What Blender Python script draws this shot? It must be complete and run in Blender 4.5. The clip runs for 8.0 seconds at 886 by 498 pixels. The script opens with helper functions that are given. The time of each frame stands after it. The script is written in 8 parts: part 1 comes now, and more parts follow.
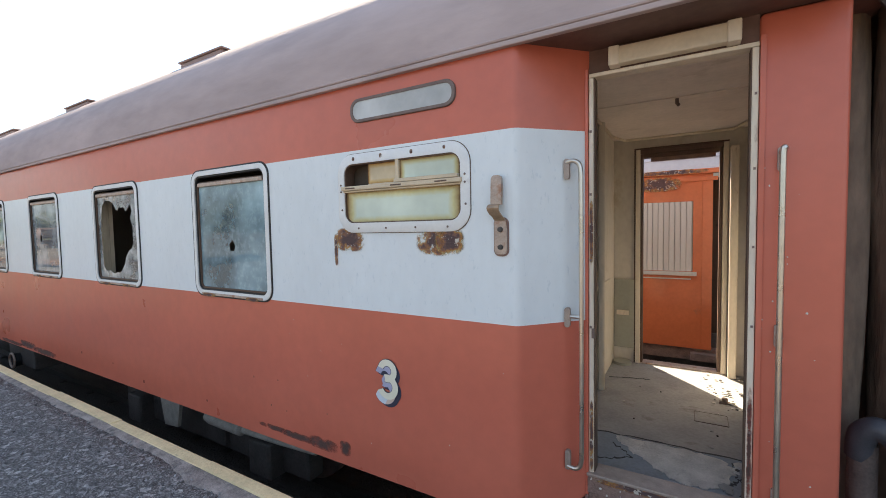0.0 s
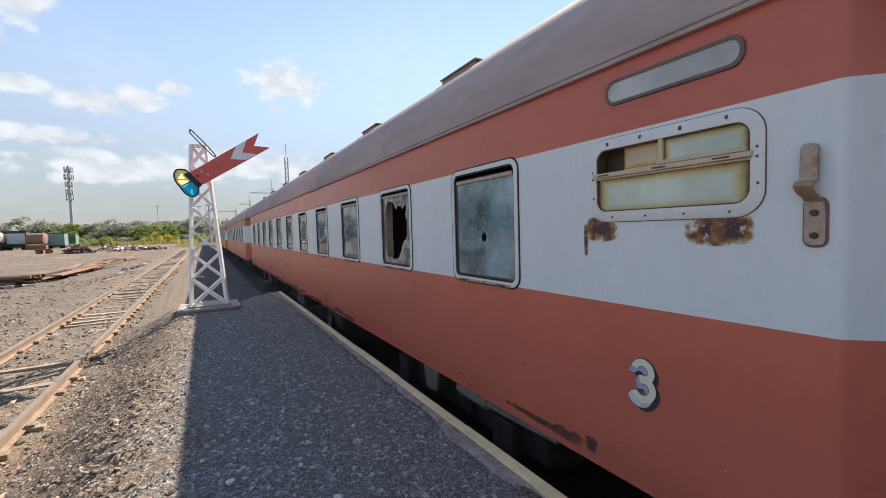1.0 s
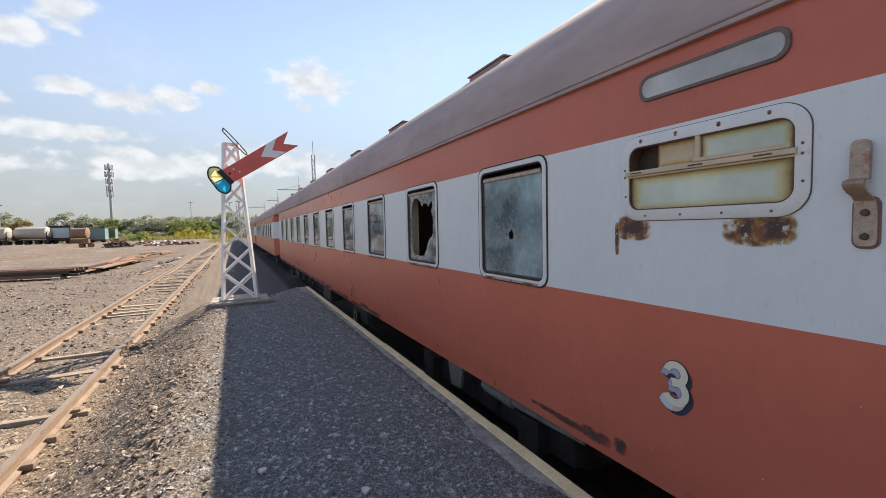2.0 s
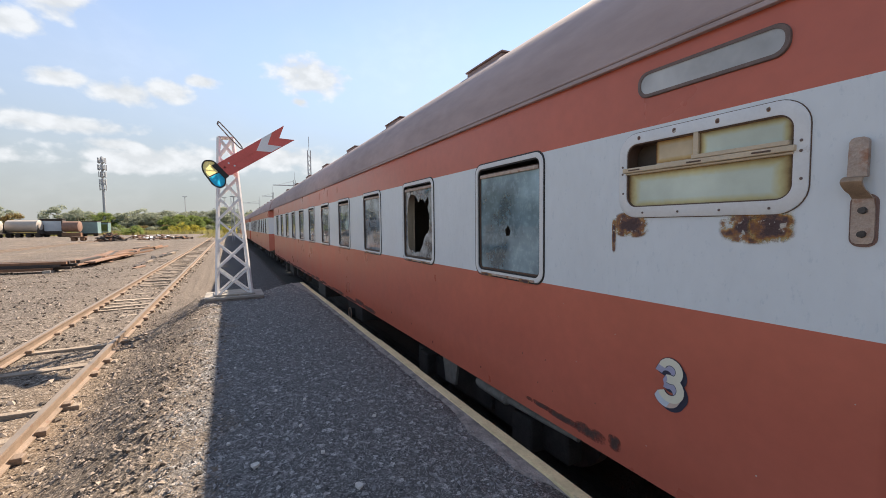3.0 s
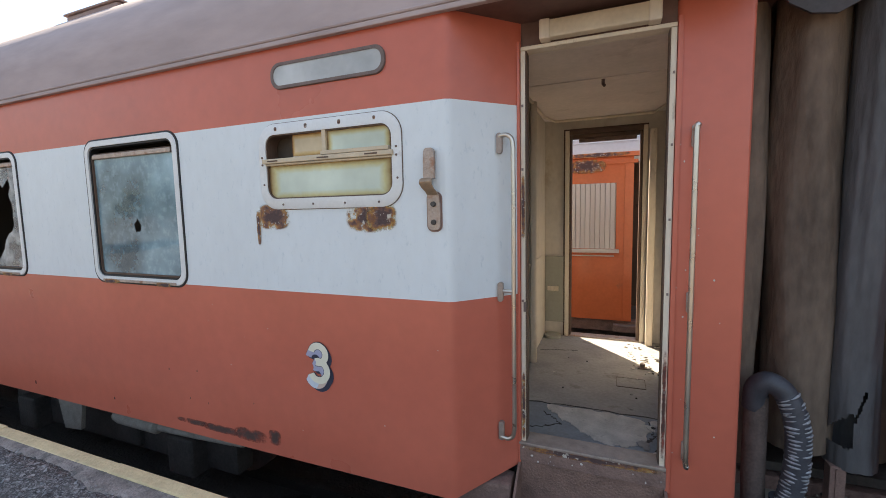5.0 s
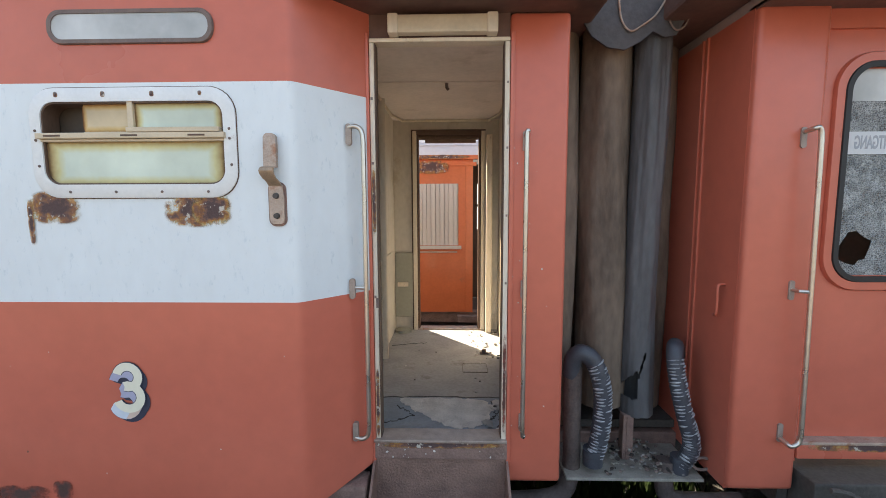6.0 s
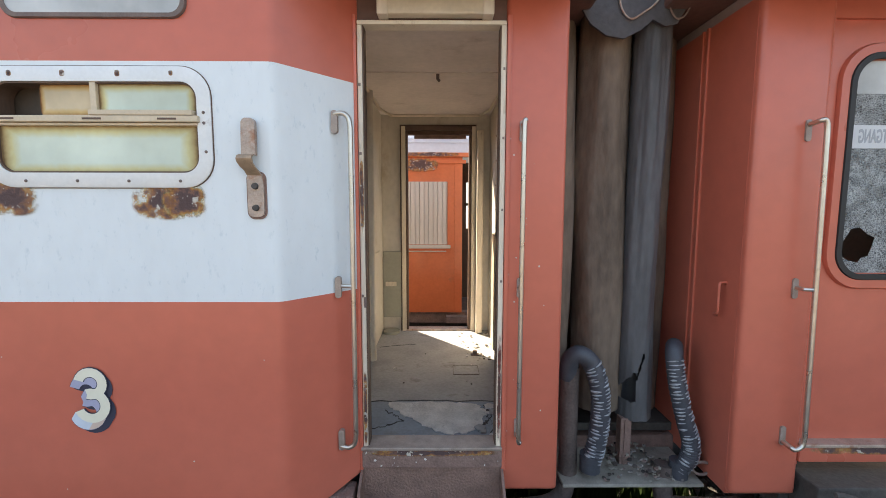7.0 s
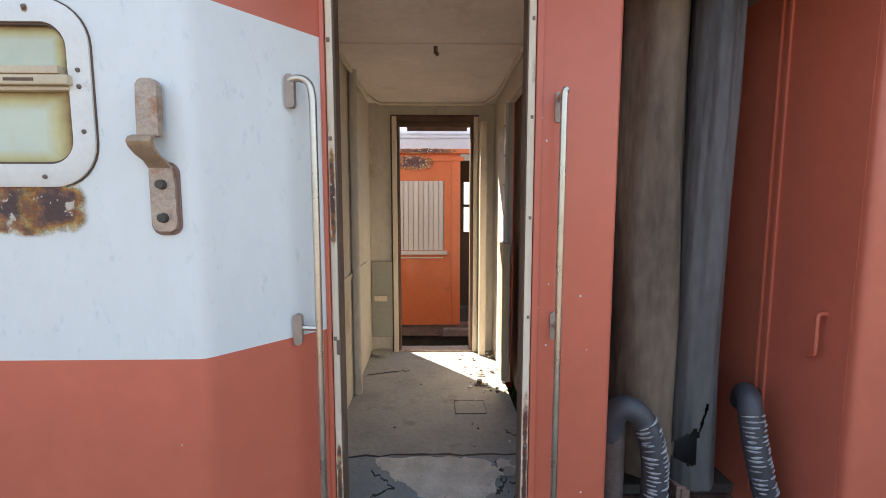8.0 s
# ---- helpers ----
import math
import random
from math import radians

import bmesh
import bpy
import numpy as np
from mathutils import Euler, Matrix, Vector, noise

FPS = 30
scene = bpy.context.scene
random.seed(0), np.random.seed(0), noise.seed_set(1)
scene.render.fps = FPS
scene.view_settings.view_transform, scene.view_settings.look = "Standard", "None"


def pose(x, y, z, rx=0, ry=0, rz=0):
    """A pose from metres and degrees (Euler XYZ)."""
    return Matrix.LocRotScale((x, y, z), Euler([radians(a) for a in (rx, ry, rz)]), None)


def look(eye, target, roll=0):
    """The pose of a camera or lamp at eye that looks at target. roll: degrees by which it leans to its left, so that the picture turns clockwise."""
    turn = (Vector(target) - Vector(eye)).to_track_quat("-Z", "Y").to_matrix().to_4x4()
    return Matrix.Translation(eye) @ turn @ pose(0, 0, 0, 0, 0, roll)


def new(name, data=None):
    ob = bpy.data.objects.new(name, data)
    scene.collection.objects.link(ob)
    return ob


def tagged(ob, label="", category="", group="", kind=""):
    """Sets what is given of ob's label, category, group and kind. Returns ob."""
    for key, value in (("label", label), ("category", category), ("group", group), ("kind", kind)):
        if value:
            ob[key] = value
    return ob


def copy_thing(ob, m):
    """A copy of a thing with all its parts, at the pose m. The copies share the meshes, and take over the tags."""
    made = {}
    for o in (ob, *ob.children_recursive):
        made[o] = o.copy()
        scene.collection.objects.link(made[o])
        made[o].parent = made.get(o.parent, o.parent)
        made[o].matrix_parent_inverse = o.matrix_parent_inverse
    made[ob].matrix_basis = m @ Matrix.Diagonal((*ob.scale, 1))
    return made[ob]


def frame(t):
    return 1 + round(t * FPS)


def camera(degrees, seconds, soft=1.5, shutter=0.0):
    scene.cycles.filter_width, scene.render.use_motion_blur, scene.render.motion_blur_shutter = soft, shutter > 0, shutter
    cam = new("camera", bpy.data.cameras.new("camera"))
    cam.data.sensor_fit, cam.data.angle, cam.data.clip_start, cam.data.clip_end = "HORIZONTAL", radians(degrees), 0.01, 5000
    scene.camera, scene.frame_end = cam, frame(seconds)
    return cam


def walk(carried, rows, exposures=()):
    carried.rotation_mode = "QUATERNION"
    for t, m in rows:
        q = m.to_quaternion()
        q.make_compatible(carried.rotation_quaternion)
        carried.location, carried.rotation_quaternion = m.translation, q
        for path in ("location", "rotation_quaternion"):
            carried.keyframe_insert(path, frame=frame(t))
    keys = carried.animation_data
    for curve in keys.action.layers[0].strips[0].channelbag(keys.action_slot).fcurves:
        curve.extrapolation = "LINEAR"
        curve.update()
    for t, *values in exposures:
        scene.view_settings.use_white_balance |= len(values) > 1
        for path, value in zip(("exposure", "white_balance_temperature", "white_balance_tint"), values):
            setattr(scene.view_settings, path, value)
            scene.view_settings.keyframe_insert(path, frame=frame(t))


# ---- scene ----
cam = camera(93.2, 8.0, soft=0.9)
PATH = [
    (0, (-0.024, 0.014, 1.459), (-1.037, 1.735, 1.357), -1.1),
    (0.1, (-0.039, 0.001, 1.454), (-1.219, 1.613, 1.362), -1.3),
    (0.2, (-0.053, -0.012, 1.449), (-1.361, 1.498, 1.353), -1.7),
    (0.3, (-0.068, -0.024, 1.445), (-1.496, 1.372, 1.350), -1.8),
    (0.5, (-0.097, -0.05, 1.435), (-1.667, 1.186, 1.343), -2.1),
    (1, (-0.127, -0.09, 1.422), (-1.865, 0.896, 1.329), -1.6),
    (1.5, (-0.13, -0.116, 1.428), (-1.919, 0.773, 1.329), -1.5),
    (3, (-0.15, -0.115, 1.411), (-1.93, 0.791, 1.295), -0.6),
    (3.5, (-0.153, -0.121, 1.401), (-1.919, 0.81, 1.279), -0.5),
    (4, (-0.147, -0.096, 1.417), (-1.85, 0.944, 1.281), -0.4),
    (4.2, (-0.133, -0.058, 1.426), (-1.757, 1.102, 1.285), -0.4),
    (4.5, (-0.113, 0.005, 1.45), (-1.542, 1.394, 1.283), -0.9),
    (4.7, (-0.080, 0.030, 1.436), (-1.303, 1.604, 1.270), -0.9),
    (4.8, (-0.063, 0.046, 1.431), (-1.184, 1.693, 1.260), -1.0),
    (4.9, (-0.047, 0.061, 1.427), (-0.971, 1.825, 1.247), -1.1),
    (5, (-0.028, 0.076, 1.419), (-0.776, 1.921, 1.232), -1.2),
    (5.2, (0.001, 0.11, 1.428), (-0.504, 2.033, 1.214), -1.2),
    (6.3, (-0.076, 0.112, 1.39), (-0.09, 2.102, 1.192), 0.0),
    (6.5, (-0.084, 0.127, 1.392), (-0.093, 2.116, 1.188), 0.0),
    (7, (-0.077, 0.222, 1.364), (-0.067, 2.212, 1.168), 0.1),
    (7.5, (-0.077, 0.487, 1.355), (-0.048, 2.477, 1.164), 0.5),
    (8, (-0.109, 0.776, 1.387), (-0.068, 2.766, 1.192), 0.0),
]
EXPO = [(0.0, 2.16, 7550, 10), (0.2, 1.68, 7400, 10), (0.5, 1.37, 7050, 12), (1.0, 1.32, 7250, 14), (3.5, 1.33, 7500, 15), (4.0, 1.34, 7450, 15), (4.5, 1.49, 7250, 14),
        (4.8, 1.78, 7500, 12), (5.0, 2.10, 7650, 11), (5.2, 2.23, 7650, 10), (6.5, 2.56, 7650, 9), (8.0, 2.54, 7750, 10)]
walk(cam, [(t, look(eye, target, roll)) for t, eye, target, roll in PATH], EXPO)

# ---- world and sun ----
SUN_WAY = Vector((0.85, -1.0, -1.207)).normalized()      # the way the sunlight travels


def build_world():
    w = bpy.data.worlds.new("world")
    scene.world = w
    w.use_nodes = True
    nt = w.node_tree
    nt.nodes.clear()
    N, L = nt.nodes.new, nt.links.new
    out, bg, sky = N("ShaderNodeOutputWorld"), N("ShaderNodeBackground"), N("ShaderNodeTexSky")
    sky.sky_type, sky.sun_disc = "NISHITA", False
    to_sun = -SUN_WAY
    sky.sun_elevation = math.asin(to_sun.z)
    sky.sun_rotation = math.atan2(to_sun.x, to_sun.y)
    sky.air_density, sky.dust_density, sky.ozone_density = 1.0, 0.0, 0.9
    sky.altitude = 900
    bg.inputs["Strength"].default_value = 0.110
    # low cumulus: puffs at given bearings, broken up by noise
    co = N("ShaderNodeTexCoord")
    nz = N("ShaderNodeTexNoise")
    nz.inputs["Scale"].default_value, nz.inputs["Detail"].default_value, nz.inputs["Roughness"].default_value = 27.0, 6.0, 0.48
    mp = N("ShaderNodeMapping")
    mp.inputs["Scale"].default_value = (1, 1, 1.6)
    L(co.outputs["Generated"], mp.inputs["Vector"]), L(mp.outputs["Vector"], nz.inputs["Vector"])
    total = None
    for az, el, wide, high in CLOUDS:
        d = Vector((-math.cos(radians(az)) * math.cos(radians(el)), math.sin(radians(az)) * math.cos(radians(el)), math.sin(radians(el))))
        sub = N("ShaderNodeVectorMath")
        sub.operation = "SUBTRACT"
        sub.inputs[1].default_value = d
        L(co.outputs["Generated"], sub.inputs[0])
        m2 = N("ShaderNodeVectorMath")
        m2.operation = "MULTIPLY"
        m2.inputs[1].default_value = (1 / wide, 1 / wide, 1 / high)
        L(sub.outputs[0], m2.inputs[0])
        ln = N("ShaderNodeVectorMath")
        ln.operation = "LENGTH"
        L(m2.outputs[0], ln.inputs[0])
        if total is None:
            total = ln.outputs["Value"]
        else:
            mn = N("ShaderNodeMath")
            mn.operation = "MINIMUM"
            L(total, mn.inputs[0]), L(ln.outputs["Value"], mn.inputs[1])
            total = mn.outputs[0]
    ad = N("ShaderNodeMath")
    ad.operation = "MULTIPLY_ADD"
    ad.inputs[1].default_value = -1.7
    L(nz.outputs["Fac"], ad.inputs[0]), L(total, ad.inputs[2])
    ramp = N("ShaderNodeMapRange")
    ramp.interpolation_type = "SMOOTHSTEP"
    for k, v in (("From Min", 0.26), ("From Max", -0.48), ("To Min", 0.0), ("To Max", 0.96)):
        ramp.inputs[k].default_value = v
    L(ad.outputs[0], ramp.inputs["Value"])
    # thin high veil
    nv = N("ShaderNodeTexNoise")
    nv.inputs["Scale"].default_value, nv.inputs["Detail"].default_value = 2.2, 6.0
    L(mp.outputs["Vector"], nv.inputs["Vector"])
    rv = N("ShaderNodeMapRange")
    for k, v in (("From Min", 0.45), ("From Max", 0.85), ("To Min", 0.0), ("To Max", 0.35)):
        rv.inputs[k].default_value = v
    L(nv.outputs["Fac"], rv.inputs["Value"])
    mx = N("ShaderNodeMath")
    mx.operation = "MAXIMUM"
    L(ramp.outputs[0], mx.inputs[0]), L(rv.outputs[0], mx.inputs[1])
    mix = N("ShaderNodeMix")
    mix.data_type = "RGBA"
    # lit and shaded parts of the puffs
    cs, cm = N("ShaderNodeMapRange"), N("ShaderNodeMix")
    cm.data_type = "RGBA"
    for k, v in (("From Min", 0.42), ("From Max", 0.66)):
        cs.inputs[k].default_value = v
    cm.inputs["A"].default_value, cm.inputs["B"].default_value = (2.5, 2.93, 3.38, 1), (3.0, 3.48, 4.0, 1)
    L(nz.outputs["Fac"], cs.inputs["Value"]), L(cs.outputs[0], cm.inputs["Factor"]), L(cm.outputs["Result"], mix.inputs["B"])
    # pale haze towards the horizon
    sz, hz, hm = N("ShaderNodeSeparateXYZ"), N("ShaderNodeMapRange"), N("ShaderNodeMix")
    hz.interpolation_type, hm.data_type = "SMOOTHSTEP", "RGBA"
    for k, v in (("From Min", 0.0), ("From Max", 0.42), ("To Min", 0.95), ("To Max", 0.22)):
        hz.inputs[k].default_value = v
    hm.inputs["B"].default_value = (1.26, 1.49, 1.70, 1)
    L(co.outputs["Generated"], sz.inputs[0]), L(sz.outputs["Z"], hz.inputs["Value"])
    L(hz.outputs[0], hm.inputs["Factor"]), L(sky.outputs[0], hm.inputs["A"])
    L(mx.outputs[0], mix.inputs["Factor"]), L(hm.outputs["Result"], mix.inputs["A"])
    L(mix.outputs["Result"], bg.inputs["Color"]), L(bg.outputs[0], out.inputs["Surface"])


# bearing from the train's line, height, half width, half height
CLOUDS = [(9.3, 18.6, 0.074, 0.040), (11.2, 18.0, 0.05, 0.030), (10.1, 18.2, 0.085, 0.042), (-9.6, 14.2, 0.062, 0.026), (-5.6, 14.9, 0.052, 0.026), (-14.8, 14.8, 0.046, 0.017), (-2.3, 16.5, 0.036, 0.014), (8.6, 15.4, 0.02, 0.012),
          (-14.7, 21.8, 0.05, 0.040), (-18.6, 18.9, 0.06, 0.022), (-15.7, 10.4, 0.14, 0.018), (-10.4, 8.8, 0.06, 0.015), (-24.0, 13.0, 0.09, 0.018), (0.5, 7.5, 0.09, 0.018), (-10.0, 6.5, 0.1, 0.016),
          (-22.0, 7.0, 0.1, 0.018), (4.0, 8.6, 0.17, 0.036), (-7.0, 7.6, 0.17, 0.032), (14.0, 7.6, 0.14, 0.03)]
build_world()
sun = new("sun", bpy.data.lights.new("sun", "SUN"))
sun.data.energy, sun.data.angle, sun.data.color = 4.1, radians(0.6), (1.0, 0.93, 0.82)
sun.rotation_mode = "QUATERNION"
sun.rotation_quaternion = SUN_WAY.to_track_quat("-Z", "Y")


# ---- materials ----
def mat(name, col, rough=0.6, metal=0.0, var=0.25, scale=6.0, bump=0.0, bump_scale=60.0, dirt=None, dirt_amt=0.0, dirt_scale=2.0,
        random_tint=0.0, spec=0.5, stretch=(1, 1, 1)):
    """A node material: base colour varied at two scales, dirt blotches of another colour, fine relief."""
    m = bpy.data.materials.new(name)
    m.use_nodes = True
    nt = m.node_tree
    N, L = nt.nodes.new, nt.links.new
    b = nt.nodes["Principled BSDF"]
    b.inputs["Roughness"].default_value, b.inputs["Metallic"].default_value = rough, metal
    b.inputs["Specular IOR Level"].default_value = spec
    co = N("ShaderNodeTexCoord")
    mp = N("ShaderNodeMapping")
    mp.inputs["Scale"].default_value = stretch
    L(co.outputs["Object"], mp.inputs["Vector"])
    n1, n2 = N("ShaderNodeTexNoise"), N("ShaderNodeTexNoise")
    for n, sc, de in ((n1, scale, 5.0), (n2, scale * 9.0, 4.0)):
        n.inputs["Scale"].default_value, n.inputs["Detail"].default_value = sc, de
        L(mp.outputs["Vector"], n.inputs["Vector"])
    add = N("ShaderNodeMath")
    add.operation = "MULTIPLY_ADD"
    add.inputs[1].default_value = 0.6
    L(n2.outputs["Fac"], add.inputs[0]), L(n1.outputs["Fac"], add.inputs[2])
    mr = N("ShaderNodeMapRange")
    for k, v in (("From Min", 0.5), ("From Max", 1.1), ("To Min", 1 - var), ("To Max", 1 + var)):
        mr.inputs[k].default_value = v
    L(add.outputs[0], mr.inputs["Value"])
    hsv = N("ShaderNodeHueSaturation")
    hsv.inputs["Color"].default_value = (*col, 1)
    val = mr.outputs[0]
    if random_tint:
        oi = N("ShaderNodeObjectInfo")
        rr = N("ShaderNodeMapRange")
        rr.inputs["To Min"].default_value, rr.inputs["To Max"].default_value = 1 - random_tint, 1 + random_tint
        mu = N("ShaderNodeMath")
        mu.operation = "MULTIPLY"
        L(oi.outputs["Random"], rr.inputs["Value"]), L(rr.outputs[0], mu.inputs[0]), L(val, mu.inputs[1])
        val = mu.outputs[0]
    L(val, hsv.inputs["Value"])
    colour = hsv.outputs["Color"]
    if dirt:
        n3 = N("ShaderNodeTexNoise")
        n3.inputs["Scale"].default_value, n3.inputs["Detail"].default_value, n3.inputs["Roughness"].default_value = dirt_scale, 9.0, 0.68
        L(mp.outputs["Vector"], n3.inputs["Vector"])
        mr3 = N("ShaderNodeMapRange")
        mr3.interpolation_type = "SMOOTHSTEP"
        for k, v in (("From Min", 0.68 - 0.3 * dirt_amt), ("From Max", 0.8 - 0.2 * dirt_amt), ("To Max", min(1.0, 0.35 + dirt_amt))):
            mr3.inputs[k].default_value = v
        L(n3.outputs["Fac"], mr3.inputs["Value"])
        mix = N("ShaderNodeMix")
        mix.data_type = "RGBA"
        mix.inputs["B"].default_value = (*dirt, 1)
        L(mr3.outputs[0], mix.inputs["Factor"]), L(colour, mix.inputs["A"])
        colour = mix.outputs["Result"]
    L(colour, b.inputs["Base Color"])
    rg = N("ShaderNodeMapRange")
    rg.inputs["To Min"].default_value, rg.inputs["To Max"].default_value = max(0.03, rough - 0.12), min(1.0, rough + 0.12)
    L(n1.outputs["Fac"], rg.inputs["Value"]), L(rg.outputs[0], b.inputs["Roughness"])
    if bump:
        nb = N("ShaderNodeTexNoise")
        nb.inputs["Scale"].default_value, nb.inputs["Detail"].default_value = bump_scale, 5.0
        L(mp.outputs["Vector"], nb.inputs["Vector"])
        bp = N("ShaderNodeBump")
        bp.inputs["Strength"].default_value, bp.inputs["Distance"].default_value = bump, 0.02
        L(nb.outputs["Fac"], bp.inputs["Height"]), L(bp.outputs["Normal"], b.inputs["Normal"])
    return m


RED = mat("red_coach_paint", (0.585, 0.150, 0.097), 0.31, spec=0.44, var=0.10, scale=1.4, bump=0.03, bump_scale=3.0, dirt=(0.51, 0.125, 0.08), dirt_amt=0.2, dirt_scale=1.7)
WHITE = mat("pale_coach_paint", (0.715, 0.768, 0.79), 0.34, var=0.05, scale=2.0, bump=0.03, bump_scale=4.0, dirt=(0.57, 0.645, 0.685), dirt_amt=0.40, dirt_scale=42.0, stretch=(1, 1, 0.5))
ROOF = mat("roof_paint", (0.43, 0.345, 0.335), 0.85, spec=0.2, var=0.22, scale=0.9, bump=0.15, bump_scale=14, dirt=(0.36, 0.285, 0.275), dirt_amt=0.4, dirt_scale=1.6, stretch=(0.35, 1, 1))
ROOFVENT = mat("vent_paint", (0.31, 0.205, 0.175), 0.7, var=0.2)
# red-brown darkened to carry the shade under the roof edge
SOFFIT = mat("shaded_soffit", (0.15, 0.085, 0.07), 0.6, var=0.3, scale=3, dirt=(0.06, 0.045, 0.04), dirt_amt=0.35, dirt_scale=2.2)
BLACK = mat("black_rubber", (0.016, 0.016, 0.017), 0.55, var=0.3)
UNDER = mat("sooty_underframe", (0.075, 0.067, 0.06), 0.8, var=0.4, bump=0.2)
FRAME_W = mat("window_alloy", (0.74, 0.75, 0.74), 0.42, var=0.07, scale=9, dirt=(0.30, 0.22, 0.15), dirt_amt=0.12, dirt_scale=9)
SASH = mat("sash_alloy", (0.60, 0.49, 0.35), 0.45, metal=0.1, var=0.12, scale=12, dirt=(0.20, 0.13, 0.08), dirt_amt=0.2, dirt_scale=14)
SEAL = mat("aged_window_seal", (0.17, 0.125, 0.11), 0.7, var=0.3, scale=20)
STEEL = mat("polished_handrail", (0.62, 0.57, 0.5), 0.3, metal=0.9, var=0.12, scale=10, dirt=(0.30, 0.20, 0.12), dirt_amt=0.25, dirt_scale=9)
WORN = mat("worn_steel", (0.46, 0.36, 0.295), 0.48, metal=0.25, var=0.3, scale=18, bump=0.3, bump_scale=80, dirt=(0.35, 0.17, 0.10), dirt_amt=0.6, dirt_scale=13)
PLATE = mat("dull_steel_plate", (0.36, 0.29, 0.25), 0.5, metal=0.3, var=0.25, scale=25, dirt=(0.16, 0.11, 0.08), dirt_amt=0.35, dirt_scale=30)
HOOK = mat("rubbed_brown_steel", (0.38, 0.265, 0.175), 0.4, metal=0.3, var=0.3, scale=30, dirt=(0.16, 0.09, 0.05), dirt_amt=0.35, dirt_scale=30)
UNDERGREY = mat("greyed_bracket_steel", (0.30, 0.275, 0.235), 0.8, var=0.3, scale=14)
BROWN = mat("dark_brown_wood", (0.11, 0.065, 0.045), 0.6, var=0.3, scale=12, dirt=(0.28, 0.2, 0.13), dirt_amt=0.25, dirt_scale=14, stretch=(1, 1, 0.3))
POST = mat("red_rust_post", (0.24, 0.15, 0.125), 0.8, var=0.3, scale=14, bump=0.4, dirt=(0.1, 0.07, 0.06), dirt_amt=0.4, dirt_scale=14)
CREAM = mat("cream_enamel", (0.73, 0.64, 0.52), 0.5, var=0.12, scale=7, dirt=(0.30, 0.20, 0.125), dirt_amt=0.36, dirt_scale=16, stretch=(1, 1, 0.35))
INNER = mat("vestibule_panel", (0.62, 0.57, 0.495), 0.5, var=0.14, scale=3, dirt=(0.42, 0.33, 0.225), dirt_amt=0.42, dirt_scale=2.4, stretch=(1, 1, 0.6))
INNER_G = mat("grey_green_panel", (0.34, 0.34, 0.285), 0.5, var=0.1, scale=4, dirt=(0.15, 0.13, 0.09), dirt_amt=0.3)
CEIL = mat("vestibule_ceiling", (0.80, 0.71, 0.67), 0.55, var=0.12, scale=3, dirt=(0.50, 0.41, 0.36), dirt_amt=0.35)
LINO = mat("dusty_floor", (0.33, 0.32, 0.31), 0.7, var=0.25, scale=5, bump=0.2, bump_scale=25, dirt=(0.19, 0.17, 0.145), dirt_amt=0.4, dirt_scale=5)
LINO_B = mat("bluish_torn_lino", (0.25, 0.285, 0.315), 0.65, var=0.22, scale=6, bump=0.2, bump_scale=25, dirt=(0.19, 0.19, 0.19), dirt_amt=0.35, dirt_scale=7)
SCREED = mat("bare_screed", (0.62, 0.59, 0.55), 0.85, var=0.22, scale=12, bump=0.5, bump_scale=50, dirt=(0.30, 0.285, 0.27), dirt_amt=0.36, dirt_scale=16)
# near-black tone that stands in for unlit rooms behind windows and openings
DARKIN = mat("unlit_interior_dark", (0.07, 0.05, 0.035), 0.6, var=0.25)
ORANGE = mat("orange_coach_paint", (0.64, 0.175, 0.07), 0.22, var=0.1, scale=3, bump=0.06, bump_scale=5, dirt=(0.36, 0.16, 0.09), dirt_amt=0.2, dirt_scale=4)
SILVER = mat("silver_roof", (0.55, 0.57, 0.60), 0.5, var=0.1, scale=3, dirt=(0.3, 0.27, 0.24), dirt_amt=0.2)
SHUTTER = mat("grey_shutter_boards", (0.60, 0.57, 0.50), 0.6, var=0.08, scale=6, random_tint=0.06, dirt=(0.36, 0.31, 0.25), dirt_amt=0.25, stretch=(1, 1, 0.2))
TARP = mat("bellows_fabric", (0.175, 0.128, 0.096), 0.75, var=0.5, scale=3, bump=0.5, bump_scale=26, dirt=(0.28, 0.19, 0.12), dirt_amt=0.5, dirt_scale=3.2, stretch=(1, 1, 0.35))
TARP_B = mat("bellows_fabric_bluish", (0.092, 0.092, 0.098), 0.6, var=0.4, scale=4, bump=0.4, bump_scale=24, dirt=(0.13, 0.115, 0.10), dirt_amt=0.3, dirt_scale=4, stretch=(1, 1, 0.3))
HOODF = mat("hood_fabric", (0.075, 0.072, 0.078), 0.65, var=0.3, scale=5, bump=0.4, bump_scale=20)
HOSE = mat("hose_rubber", (0.06, 0.064, 0.078), 0.5, var=0.3, scale=20, dirt=(0.11, 0.11, 0.115), dirt_amt=0.3, dirt_scale=16)
TAPE = mat("silver_tape", (0.40, 0.415, 0.44), 0.45, metal=0.2, var=0.5, scale=46, dirt=(0.09, 0.095, 0.11), dirt_amt=0.6, dirt_scale=44)
PIPE_D = mat("dark_steam_pipe", (0.115, 0.085, 0.076), 0.75, var=0.4, scale=9, bump=0.3, dirt=(0.17, 0.15, 0.13), dirt_amt=0.3, dirt_scale=9)
PIPE = mat("rusty_pipe", (0.215, 0.155, 0.135), 0.75, var=0.35, scale=12, bump=0.4, dirt=(0.13, 0.07, 0.045), dirt_amt=0.4, dirt_scale=12)
